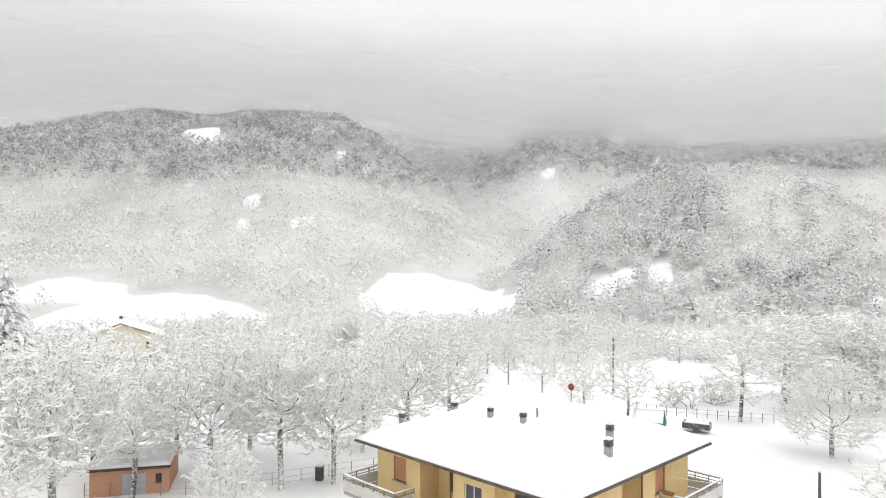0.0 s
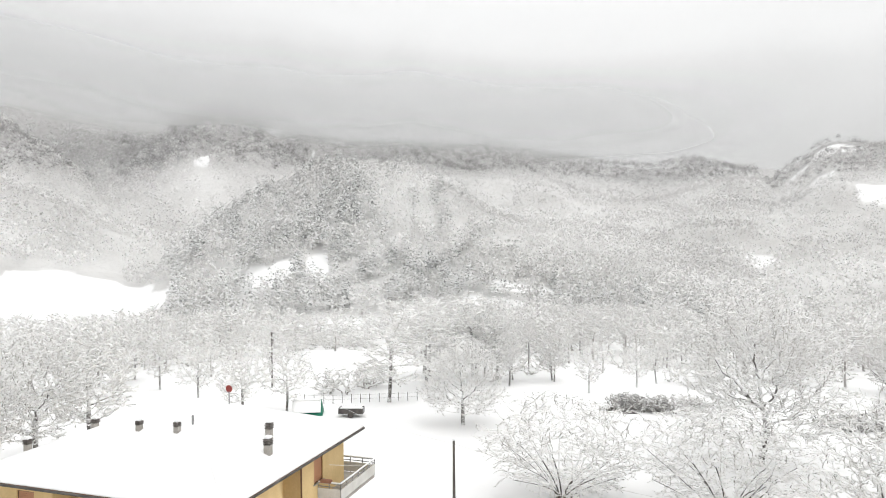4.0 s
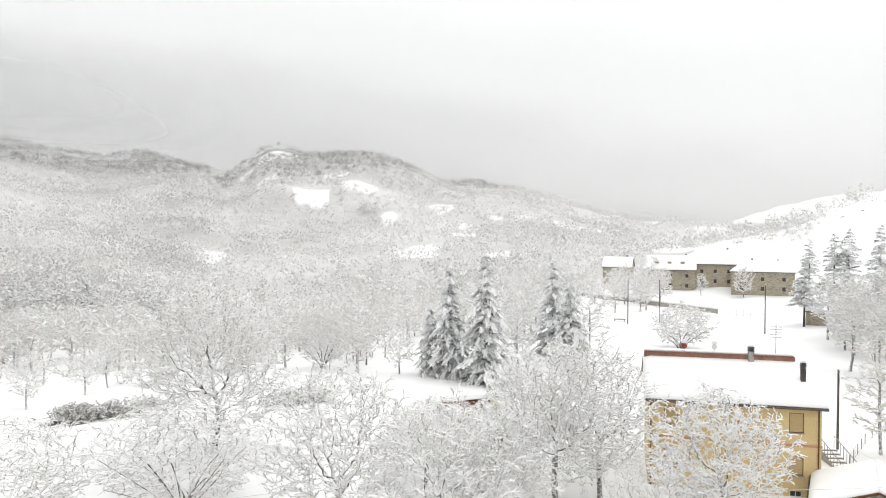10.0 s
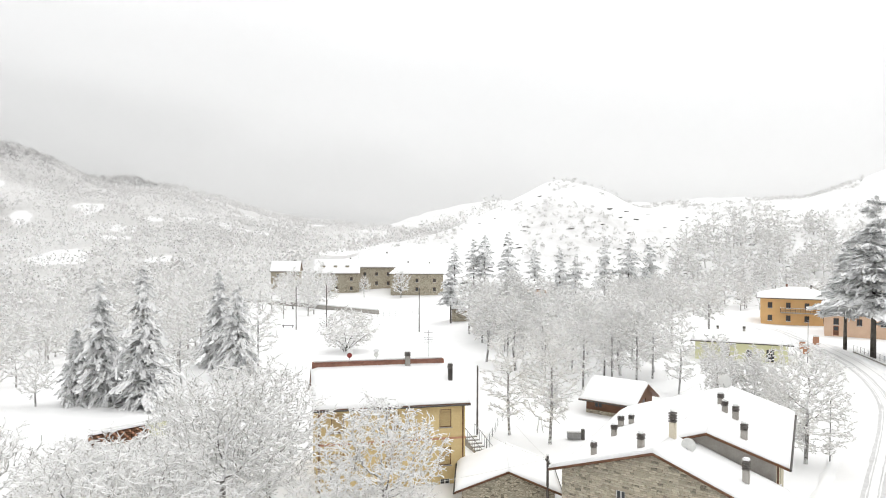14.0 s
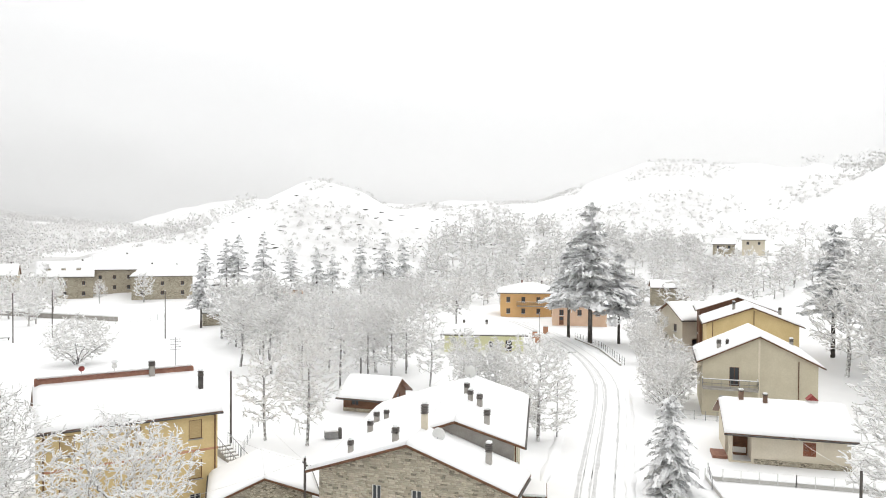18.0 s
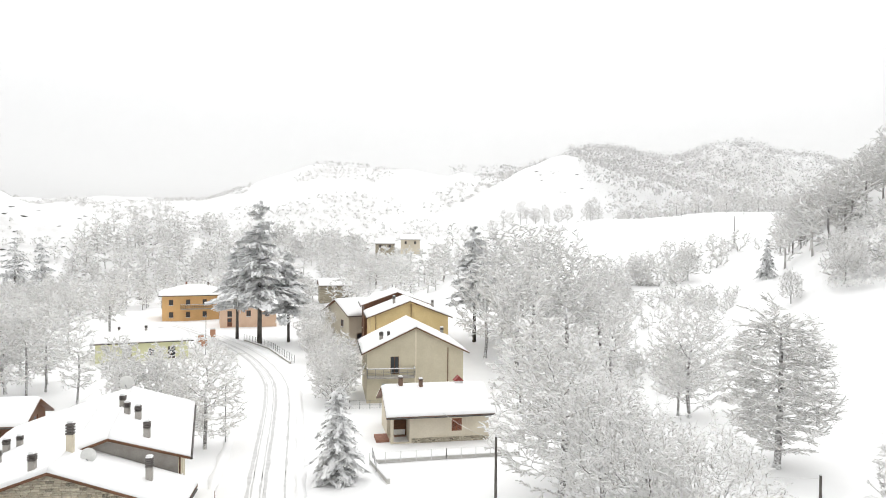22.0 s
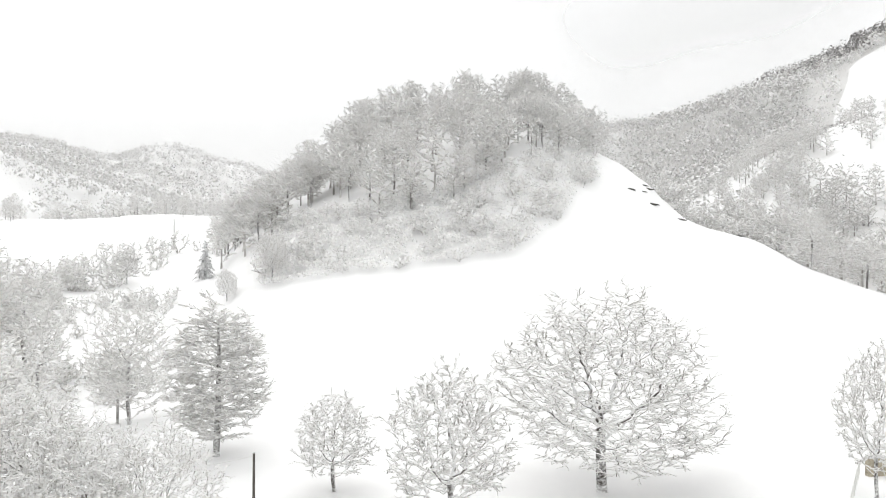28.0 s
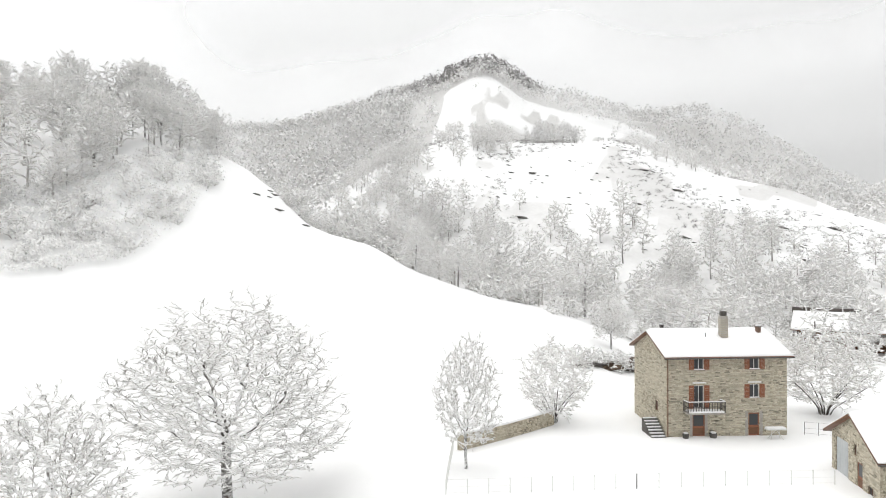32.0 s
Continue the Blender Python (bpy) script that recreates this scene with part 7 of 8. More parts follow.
# ---- far houses of the village ----
def win_row(n, w, z, ww=0.95, hh=1.35, style="window"):
    return [(w * (k + 0.5) / n, z, ww, hh, style) for k in range(n)]


def orange_house():
    ob = hip_house(spot(150.5, -102, 121), 15, 12, 6.0, 2.2, PLASTER_O, "orange two-storey house with balconies and a white roof", 0.9, 4.0,
                   front=win_row(4, 15, 3.8) + win_row(4, 15, 0.9), left=win_row(2, 11.4, 3.8) + win_row(2, 11.4, 0.9), right=win_row(2, 11.4, 3.8), seed=91)
    b = part("balcony", boxed(-3.5, 5.5, -7.4, -6.004, 2.85, 3.0), CONCRETE, ob)
    railing(b, [(-3.5, -6.1), (-3.5, -7.4), (5.5, -7.4), (5.5, -6.1)], 1.0, 3.0, step=0.5, mat=DARK)
    for k in range(12):
        part("stair_step", boxed(7.6 + 0.3 * k, 7.9 + 0.3 * k, -7.2, -6.0, 2.7 - 0.24 * k, 2.9 - 0.24 * k), CONCRETE, ob)
    chimney(ob, -2, 0, 8.0, 1.0, 0.5, TILE, False)
    chimney(ob, 3, -1, 7.8, 1.1, 0.5)
    ob = gable_house(spot(129, -101, 125), 12, 9, 4.6, 1.6, PLASTER_P, "peach house half hidden behind tall cedars", True, 0.5, front=win_row(3, 12, 2.2) + win_row(3, 12, 0.1, 1.0, 1.9, "door")[:1], left=win_row(2, 8.4, 1.6), seed=92)
    ob = gable_house(spot(161, -112, 121), 7, 6, 4.8, 1.2, PLASTER_O, "orange annex with an outer stair", True, 0.4, front=win_row(2, 7, 2.6), seed=93)


def green_house():
    ob = hip_house(spot(106.5, -62.5, 120), 13.5, 8.5, 2.9, 1.5, PLASTER_G, "pale lime bungalow with a low snow-covered roof", 0.7, 5.0,
                   front=[(4.6, 0.7, 1.1, 1.3, "window"), (11.0, 0.2, 1.1, 1.9, "frenchdoor"), (8, 0.8, 0.8, 1.1, "window")], left=[(2, 0.8, 0.8, 1.2, "window"), (6, 0.2, 0.9, 2.0, "door")], seed=94)
    chimney(ob, 0.5, -0.8, 4.1, 1.0, 0.5)
    chimney(ob, -3.5, 0.8, 4.0, 0.8, 0.45)


def cottage():
    ob = gable_house(spot(74.6, -29.4, 135), 5.5, 5.2, 1.9, 1.45, WOOD, "brown timber cabin with a thick white roof", True, 0.8, front=[(1.4, 0.7, 0.9, 0.8, "dark")], right=[(2.6, 0.0, 0.9, 1.8, "door")], seed=95)
    part("plinth", boxed(-2.75, 2.75, -2.66, -2.604, -0.5, 0.4), STONE, ob)


def hamlet():
    rows = ((241, 6, 92, 15, 10, 6.6, 3.9, STONE, 3), (243, -7.5, 92, 12, 10, 7.0, 3.9, STONE_C, 3), (262, 25, 92, 10, 9, 6.2, 3.0, STONE, 2))
    for k, (x, y, a, w, dp, hh, rise, mat, n) in enumerate(rows):
        ob = gable_house(spot(x, y, a), w, dp, hh, rise, mat, "old stone farmhouse with small windows under snow", True, 0.6, front=win_row(n, w, 3.8, 0.9, 1.2) + win_row(n, w, 0.6, 0.9, 1.3), seed=100 + k, group="stone hamlet")
        chimney(ob, w * 0.3, 0.5, hh + rise - 0.5, 1.4, 0.6)
        if k == 0:
            for j in range(3):
                part("dormer", boxed(-5 + j * 4, -3.8 + j * 4, -3.4, -1.0, hh + 0.8, hh + 2.2), STONE, ob)
                part("snow_cap", boxed(-5.1 + j * 4, -3.7 + j * 4, -3.5, -1.0, hh + 2.204, hh + 2.5, bevel=0.1), SNOW_ROOF, ob)
    ob = hip_house(spot(230, -20.5, 96), 17, 11, 6.2, 3.4, STONE, "square stone house with a low white roof", 0.6, 7, front=win_row(3, 17, 3.6, 0.9, 1.2) + win_row(3, 17, 0.7, 0.9, 1.3), seed=110)
    chimney(ob, -3, 0, 9.0, 1.1, 0.6)
    chimney(ob, 4, 1, 8.8, 1.0, 0.6)
    ob = gable_house(spot(212, -56, 105), 10, 7, 3.6, 1.6, PLASTER_P, "small pink house among tall pines", True, 0.6, front=win_row(2, 10, 1.2), seed=111)
    part("lean_to", boxed(-8.2, -5.1, -3.5, 3.0, -0.5, 2.4), WOOD, ob)
    part("snow_cover", boxed(-8.4, -5.05, -3.7, 3.2, 2.404, 2.65, bevel=0.08), SNOW_ROOF, ob)
    ob = gable_house(spot(160, -27, 100), 9, 6, 2.8, 1.2, STONE, "low stone shed beneath a snow-laden tree", True, 0.5, seed=112)
    # two houses on the far slope
    ob = gable_house(spot(195, -224, 140), 8, 7, 4.4, 1.8, STONE, "grey house on the snowy slope", True, 0.5, front=win_row(2, 8, 2.6, 0.9, 1.2), seed=113)
    ob = gable_house(spot(187, -231, 140), 8, 7, 5.4, 1.8, PLASTER_W, "cream house on the snowy slope", True, 0.5, front=win_row(2, 8, 3.4, 0.9, 1.2), seed=114)
    ob = gable_house(spot(150, -150, 130), 10, 8, 4.5, 1.6, STONE, "house roof showing between frosted trees", True, 0.6, seed=115)
    # cream house across the river meadows
    ob = gable_house(spot(-63.8, 138, -24), 15, 10, 5.4, 2.8, PLASTER_W, "cream farmhouse by the river meadows, half hidden by trees", False, 0.8, front=win_row(3, 15, 3.2) + win_row(3, 15, 0.5), right=win_row(2, 9.4, 3.2), seed=116)
    chimney(ob, 0, 1, 7.9, 1.2, 0.7)


orange_house()
green_house()
cottage()
hamlet()

# terracotta garage behind the trees
o = gable_house(pose(-23.5, 53.4, 0, 0, 0, 13), 5.4, 5.0, 1.95, 0.25, PLASTER_T, "terracotta garage with a grey door behind bare trees", True, 0.25,
                front=[(3.0, -0.2, 1.7, 1.75, "garage"), (4.7, 0.7, 0.45, 0.75, "dark")], seed=120)


# ---- road, poles, wires, fences ----
def road():
    ctrl = [Vector(c) for c in ROAD]
    pts = []
    for i in range(1, len(ctrl) - 2):
        p0, p1, p2, p3 = ctrl[i - 1:i + 3]
        for k in range(12):
            u = k / 12
            pts.append(0.5 * ((2 * p1) + (p2 - p0) * u + (2 * p0 - 5 * p1 + 4 * p2 - p3) * u * u + (3 * p1 - p0 - 3 * p2 + p3) * u ** 3))
    pts.append(ctrl[-2])

    def strip(off0, off1, lift, mat, name, wob=0.0, seed=0, sag=0.0):
        bm = bmesh.new()
        rows = []
        n = 6
        for i, p in enumerate(pts):
            d = (pts[min(i + 1, len(pts) - 1)] - pts[max(i - 1, 0)]).normalized()
            nrm = Vector((d.y, -d.x))
            row = []
            for k in range(n + 1):
                f = k / n
                o = off0 + (off1 - off0) * f
                if 0 < k < n:
                    o += 0
                else:
                    o += wob * (noise.noise(Vector((i * 0.31, seed, k))))
                q = p + nrm * o
                row.append(bm.verts.new((q.x, q.y, ground_z(q.x, q.y) + lift - sag * math.sin(math.pi * f))))
            rows.append(row)
        for a, b in zip(rows[:-1], rows[1:]):
            for k in range(n):
                bm.faces.new([a[k], a[k + 1], b[k + 1], b[k]])
        me = mesh_of(name, bm, mat, True)
        return new(name, me)
    r = tagged(strip(-3.0, 3.0, 0.05, SNOW_ROAD, "road", 0.3, 1), "snow-packed village road curving between the houses", "road", kind="structure")
    for off, wd, sd in ((-0.66, 0.15, 3), (-0.36, 0.05, 4), (0.62, 0.15, 5), (0.30, 0.05, 6), (2.15, 0.07, 9)):
        c = strip(off - wd, off + wd, 0.062, TRACK, "wheel_track", 0.13, sd)
        c.parent = r
        c["label"] = "grey slushy wheel track"
    for off, sd in ((-3.35, 7), (3.3, 8)):
        c = strip(off - 0.45, off + 0.45, 0.05, SNOW, "ploughed_bank", 0.3, sd, -0.28)
        c.parent = r


ROAD = [(14, -9), (27, -20.6), (41.2, -33.0), (49.6, -40.5), (56.9, -47.1), (66.9, -55.9), (75.6, -62.7), (87.1, -69.8), (98.2, -75.4), (110.3, -80.2), (124, -85), (138, -88), (152, -86)]
road()


def utility_pole(x, y, tall, arms=False, mat=None, r=0.11):
    ob = thing("utility_pole", "weathered wooden utility pole standing in snow" if mat is None else "slim grey metal pole beside the road", "pole", spot(x, y))
    bm = bmesh.new()
    rod(bm, (0, 0, -0.5), (0, 0, tall), r, r * 0.75, 10)
    part("shaft", bm, mat or POLE_WOOD, ob)
    part("snow_cap", boxed(-r * 0.8, r * 0.8, -r * 0.8, r * 0.8, tall, tall + 0.12, bevel=0.03), SNOW_ROOF, ob)
    if arms:
        part("crossarm", boxed(-0.5, 0.5, -0.05, 0.05, tall - 0.45, tall - 0.35), POLE_WOOD, ob)
        for s in (-0.4, 0.4):
            bm = bmesh.new()
            rod(bm, (s, 0, tall - 0.35), (s, 0, tall - 0.18), 0.04, 0.03, 8)
            part("insulator", bm, WHITE, ob)
    return Vector((x, y, ground_z(x, y) + tall - 0.2))


def wire(a, b, sag=0.6, r=0.012):
    cu = bpy.data.curves.new("power_cable", "CURVE")
    cu.dimensions, cu.bevel_depth, cu.bevel_resolution = "3D", r, 1
    sp = cu.splines.new("POLY")
    sp.points.add(12)
    a, b = Vector(a), Vector(b)
    for k in range(13):
        u = k / 12
        p = a.lerp(b, u)
        sp.points[k].co = (p.x, p.y, p.z - sag * 4 * u * (1 - u), 1)
    cu.materials.append(WHITE)
    tagged(new("power_cable", cu), "thin overhead cable coated with snow", "cable")


P1 = utility_pole(22.6, 41.8, 4.6)
P2 = utility_pole(67.4, -12.0, 6.8)
P3 = utility_pole(46.8, -13.3, 4.3, True)
P4 = utility_pole(26.4, -42.6, 5.3)
P5 = utility_pole(7.0, -52.4, 3.9)
P6 = utility_pole(40.1, 15.4, 4.2)
utility_pole(55.0, -40.6, 5.6, False, METAL, 0.06)
utility_pole(146, 12, 9, False)
utility_pole(150, 6, 9, False)
utility_pole(141, -13, 9, False)
utility_pole(100.5, -70.2, 6.5, False, METAL, 0.06)
utility_pole(21.5, 88, 7, False)
utility_pole(46, -190, 8, False)
utility_pole(-104, -47, 7, False)
wire(P1, (12.5, 38.0, 5.6), 0.5)
wire(P1, P6, 1.2)
wire(P6, P3, 0.8)
wire(P3, P2, 0.7)
wire(P3, (57.0, -8.6, 4.6), 0.4)
wire(P3, (41.0, -12.6, 5.4), 0.3)
wire(P2, (74.0, -27.0, 4.2), 0.7)
wire((46.5, -20.5, 7.6), (104, -66, 5.6), 1.4)
wire(P4, P5, 0.7)
wire(P4, (38.0, -52.0, 3.4), 0.3)
wire(P1, (21.6, 71.6, 2.5), 0.6)


def wire_fence(pts, h, step, label, mesh=True, rail=True, mat=None):
    """Posts with wires or a fine mesh between them."""
    ob = thing("fence", label, "fence", pose(pts[0][0], pts[0][1], ground_z(*pts[0])))
    base = Vector((pts[0][0], pts[0][1], ground_z(*pts[0])))
    mat = mat or METAL
    for (x0, y0), (x1, y1) in zip(pts[:-1], pts[1:]):
        n = max(1, round(math.hypot(x1 - x0, y1 - y0) / step))
        prev = None
        for k in range(n + 1):
            x, y = x0 + (x1 - x0) * k / n, y0 + (y1 - y0) * k / n
            p = Vector((x, y, ground_z(x, y))) - base
            part("post", boxed(p.x - 0.025, p.x + 0.025, p.y - 0.025, p.y + 0.025, p.z - 0.2, p.z + h), mat, ob)
            if prev is not None:
                for f in ((0.98, 0.5, 0.12) if mesh else (0.9, 0.45)):
                    bm = bmesh.new()
                    rod(bm, prev + Vector((0, 0, h * f)), p + Vector((0, 0, h * f)), 0.009, n=4)
                    part("wire", bm, mat, ob)
            prev = p
    return ob


wire_fence([(21.5, 77.5), (24.2, 75.4), (29.0, 73.6), (34.1, 71.8)], 1.0, 1.1, "row of low fence posts along the snowy meadow", False, mat=POLE_WOOD)
wire_fence([(-26, 50.5), (-17, 51.0), (-9, 55.0), (-4, 57.5)], 1.0, 2.0, "thin wire fence behind the villa", True)
wire_fence([(38.6, -43.4), (41.0, -45.6)], 1.1, 1.0, "wire fence by the young spruce")
wire_fence([(40.4, -44.6), (36.0, -49.8), (31.5, -54.8)], 1.0, 1.4, "wire fence with posts on a low wall", mat=WHITE)
wire_fence([(55.5, -57.8), (49.5, -63.2)], 1.0, 1.2, "garden fence below the beige house")
wire_fence([(-30.6, -39.4), (-42, -31.5), (-54, -23.0)], 1.1, 1.6, "mesh fence along the stone house's yard", True, mat=WHITE)
wire_fence([(-31.2, -40.1), (-37.3, -47.0)], 1.1, 1.4, "mesh fence climbing beside the wall", True, mat=WHITE)
wire_fence([(-66.5, -31.0), (-69.5, -26.0)], 1.2, 1.2, "short fence between house and barn")
wire_fence([(83, -74.0), (97, -81.1), (109.8, -85.2)], 1.2, 1.5, "dark road-side fence under the cedars", True, mat=DARK)
wire_fence([(62.6, -12.0), (70, -14.6), (76, -17.5)], 0.9, 2.0, "thin garden fence behind the ochre house")
wire_fence([(168, 2), (176, -16)], 1.4, 1.6, "pale gate and fence at the village meadow")
wire_fence([(118, 62), (104, 60), (97, 46)], 1.1, 2.2, "old fence beside the river meadow", True, mat=POLE_WOOD)


def low_wall(name, pts, h, t, label, mat, snow=0.2):
    """A run of masonry with snow along its top."""
    ob = thing(name, label, "wall")
    for k, ((x0, y0), (x1, y1)) in enumerate(zip(pts[:-1], pts[1:])):
        L = math.hypot(x1 - x0, y1 - y0)
        za, zb = ground_z(x0, y0), ground_z(x1, y1)
        m = Matrix.Translation((x0, y0, za)) @ Matrix.Rotation(math.atan2(y1 - y0, x1 - x0), 4, "Z") @ Matrix.Rotation(-math.atan2(zb - za, L), 4, "Y")
        w = part("wall_run", boxed(0, L, -t / 2, t / 2, -0.4, h, m=m), mat, ob)
        part("snow_strip", boxed(0, L, -t / 2 - 0.06, t / 2 + 0.06, h + 0.004, h + snow, bevel=0.07, m=m), SNOW_ROOF, w)
    return ob


low_wall("stone_wall", [(-49.6, -47.0), (-43.5, -46.9), (-37.7, -46.7)], 1.3, 0.4, "rubble-stone garden wall climbing under snow", STONE)
low_wall("garden_wall", [(36.0, -42.0), (40.6, -45.0)], 0.35, 0.25, "low concrete garden wall", PANEL, 0.12)
low_wall("garden_wall", [(40.5, -44.8), (36.1, -50.0), (31.6, -55.0)], 0.3, 0.25, "low concrete wall below a fence", PANEL, 0.1)
low_wall("road_wall", [(215, 34), (196, 16), (186, 4), (176, -6)], 1.0, 0.4, "grey retaining wall along the village lane", CONCRETE, 0.3)
low_wall("road_wall", [(83.0, -73.2), (96.6, -80.4), (109.0, -84.6)], 0.25, 0.25, "kerb wall along the curving road", CONCRETE, 0.15)


# ---- small things about the village ----
def log_pile():
    m = pose(*PILE, ground_z(*PILE), 0, 0, -50)
    ob = thing("firewood_stack", "stack of split firewood under a cap of snow", "woodpile", m)
    rng = random.Random(4)
    for i in range(22):
        for j in range(5):
            bm = bmesh.new()
            rod(bm, (-3.0 + i * 0.24 + rng.uniform(-0.04, 0.04), -0.5, 0.14 + j * 0.25), (-3.0 + i * 0.24, 0.5, 0.14 + j * 0.25), 0.11, n=6)
            part("log", bm, WOOD if (i + j) % 3 else PLASTER_T, ob)
    part("end_board", boxed(2.3, 3.9, -0.7, 0.7, 0, 1.4, bevel=0.04), PLASTER_G, ob, "pale yellow crate at the stack's end")
    part("snow_cover", boxed(-3.2, 4.0, -0.75, 0.75, 1.41, 1.85, bevel=0.18), SNOW_ROOF, ob)


PILE = (68.5, 21.5)
log_pile()


def tarp_tent():
    x, y = 21.3, 71.9
    ob = thing("tarpaulin_shelter", "low shelter of green tarpaulin capped with snow", "shelter", spot(x, y, 22) @ Matrix.Diagonal((1.25, 1.25, 1.1, 1)))
    bm = bmesh.new()
    for c in ((-1.3, -0.9, 0), (1.3, -0.9, 0), (1.3, 0.9, 0), (-1.3, 0.9, 0), (-1.2, 0, 1.35), (1.2, 0, 1.35)):
        bm.verts.new(c)
    bm.verts.ensure_lookup_table()
    for f in ((0, 1, 5, 4), (2, 3, 4, 5), (1, 2, 5), (3, 0, 4), (3, 2, 1, 0)):
        bm.faces.new([bm.verts[i] for i in f])
    part("cover", bm, GREEN, ob)
    v, f = sheet_slope([(-1.1, 0.6, 0.5), (-1.1, -0.25, 1.02), (1.1, -0.25, 1.02), (1.1, 0.6, 0.5)], 0.02, 0.2, 8, 6, 0.05, 4)
    c = new("snow_cover", raw_mesh("snow_cover", v, f, SNOW_ROOF, True))
    c.parent = ob
    c.matrix_basis = pose(0, 0, 0.3)
    v, f = sheet_slope([(1.15, -0.95, 0.2), (1.15, 0.1, 1.25), (-1.25, 0.1, 1.25), (-1.25, -0.95, 0.2)], 0.02, 0.2, 8, 6, 0.05, 5)
    c = new("snow_cover", raw_mesh("snow_cover", v, f, SNOW_ROOF, True))
    c.parent = ob
    c.matrix_basis = pose(0, 0, 0.12)
    x, y = 25.0, 68.6
    ob = thing("farm_trailer", "open farm trailer half buried in snow", "trailer", spot(x, y, 30) @ Matrix.Diagonal((0.8, 0.8, 0.85, 1)))
    part("bed", boxed(-1.6, 1.6, -0.8, 0.8, 0.45, 0.55), DARK, ob)
    for a in ((-1.6, 1.6, -0.8, -0.74), (-1.6, 1.6, 0.74, 0.8), (-1.6, -1.54, -0.74, 0.74), (1.54, 1.6, -0.74, 0.74)):
        part("side_board", boxed(*a, 0.55, 1.1), DARK if a[0] < -1.5 and a[1] > 1 else METAL, ob)
    part("snow_cover", boxed(-1.5, 1.5, -0.7, 0.7, 0.56, 1.15, bevel=0.16), SNOW_ROOF, ob)
    for s in (-0.85, 0.85):
        bm = bmesh.new()
        rod(bm, (0, s - 0.1, 0.35), (0, s + 0.1, 0.35), 0.35, n=16)
        part("wheel", bm, DARK, ob)


tarp_tent()


def litter_bin(x, y):
    ob = thing("wheeled_bin", "dark wheeled refuse bin with snow on its lid", "bin", spot(x, y))
    part("body", boxed(-0.3, 0.3, -0.3, 0.3, 0.05, 1.0, bevel=0.04), DARK, ob)
    part("lid", boxed(-0.33, 0.33, -0.34, 0.34, 1.004, 1.1, bevel=0.03), DARK, ob)
    part("snow_cap", boxed(-0.3, 0.3, -0.3, 0.3, 1.104, 1.25, bevel=0.05), SNOW_ROOF, ob)


litter_bin(-9.6, 54.2)
litter_bin(108.5, 55.6)


def garden_bits():
    # outer stair of the ochre house
    ob = thing("garden_stair", "outer garden stair with a metal handrail in snow", "stairs", pose(59.3, -11.8, 0, 0, 0, 12))
    for k in range(9):
        s = part("stair_step", boxed(k * 0.6, k * 0.6 + 0.6, -0.6, 0.6, -0.6, -0.35 + k * 0.14), CONCRETE, ob)
        part("snow_strip", boxed(k * 0.6 + 0.02, k * 0.6 + 0.58, -0.55, 0.55, -0.346 + k * 0.14, -0.26 + k * 0.14, bevel=0.03), SNOW_ROOF, s)
    for s in (-0.6, 0.6):
        bm = bmesh.new()
        rod(bm, (0, s, 0.7), (5.4, s, 1.8), 0.03, n=6)
        part("handrail", bm, METAL, ob)
        for k in range(10):
            part("baluster", boxed(k * 0.6 - 0.015, k * 0.6 + 0.015, s - 0.015, s + 0.015, -0.3 + k * 0.12, 0.7 + k * 0.122), METAL, ob)
    # cage trolley and bench under the bare trees
    ob = thing("garden_grill", "grey metal grill cabinet standing in snow", "grill", spot(64.6, -21.2, 100))
    part("body", boxed(-0.9, 0.4, -0.35, 0.35, 0.1, 0.75, bevel=0.03), METAL, ob)
    part("side_post", boxed(0.45, 0.75, -0.2, 0.2, 0, 1.0), ROCK, ob)
    part("snow_cover", boxed(-0.9, 0.4, -0.34, 0.34, 0.754, 0.9, bevel=0.04), SNOW_ROOF, ob)
    ob = thing("garden_lantern", "white garden lantern stand under snow", "lantern", spot(67.6, -18.4, 100))
    for a, b in ((-0.3, -0.3), (0.3, -0.3), (0.3, 0.3), (-0.3, 0.3)):
        bm = bmesh.new()
        rod(bm, (a, b, 0), (a * 0.3, b * 0.3, 1.3), 0.03, n=6)
        part("leg", bm, WHITE, ob)
    part("lantern_box", boxed(-0.16, 0.16, -0.16, 0.16, 1.2, 1.55, bevel=0.03), WHITE, ob)
    # bench on the village meadow
    ob = thing("meadow_bench", "dark bench and post on the village meadow", "bench", spot(150, 14, 95))
    part("seat", boxed(-1.2, 1.2, -0.25, 0.25, 0.4, 0.5), DARK, ob)
    for s in (-1.0, 1.0):
        part("leg", boxed(s - 0.06, s + 0.06, -0.2, 0.2, 0, 0.4), DARK, ob)
    part("snow_cover", boxed(-1.2, 1.2, -0.25, 0.25, 0.504, 0.7, bevel=0.06), SNOW_ROOF, ob)
    # gate pillars by the road bend
    for x, y in ((108.5, -75.5), (112.5, -77.5), (118, -84)):
        ob = thing("gate_pillar", "rendered gate pillar with a snow cap", "pillar", spot(x, y, 120), group="gate pillars")
        part("shaft", boxed(-0.5, 0.5, -0.3, 0.3, 0, 1.5, bevel=0.03), PLASTER_T, ob)
        part("snow_cap", boxed(-0.55, 0.55, -0.35, 0.35, 1.504, 1.75, bevel=0.07), SNOW_ROOF, ob)


garden_bits()


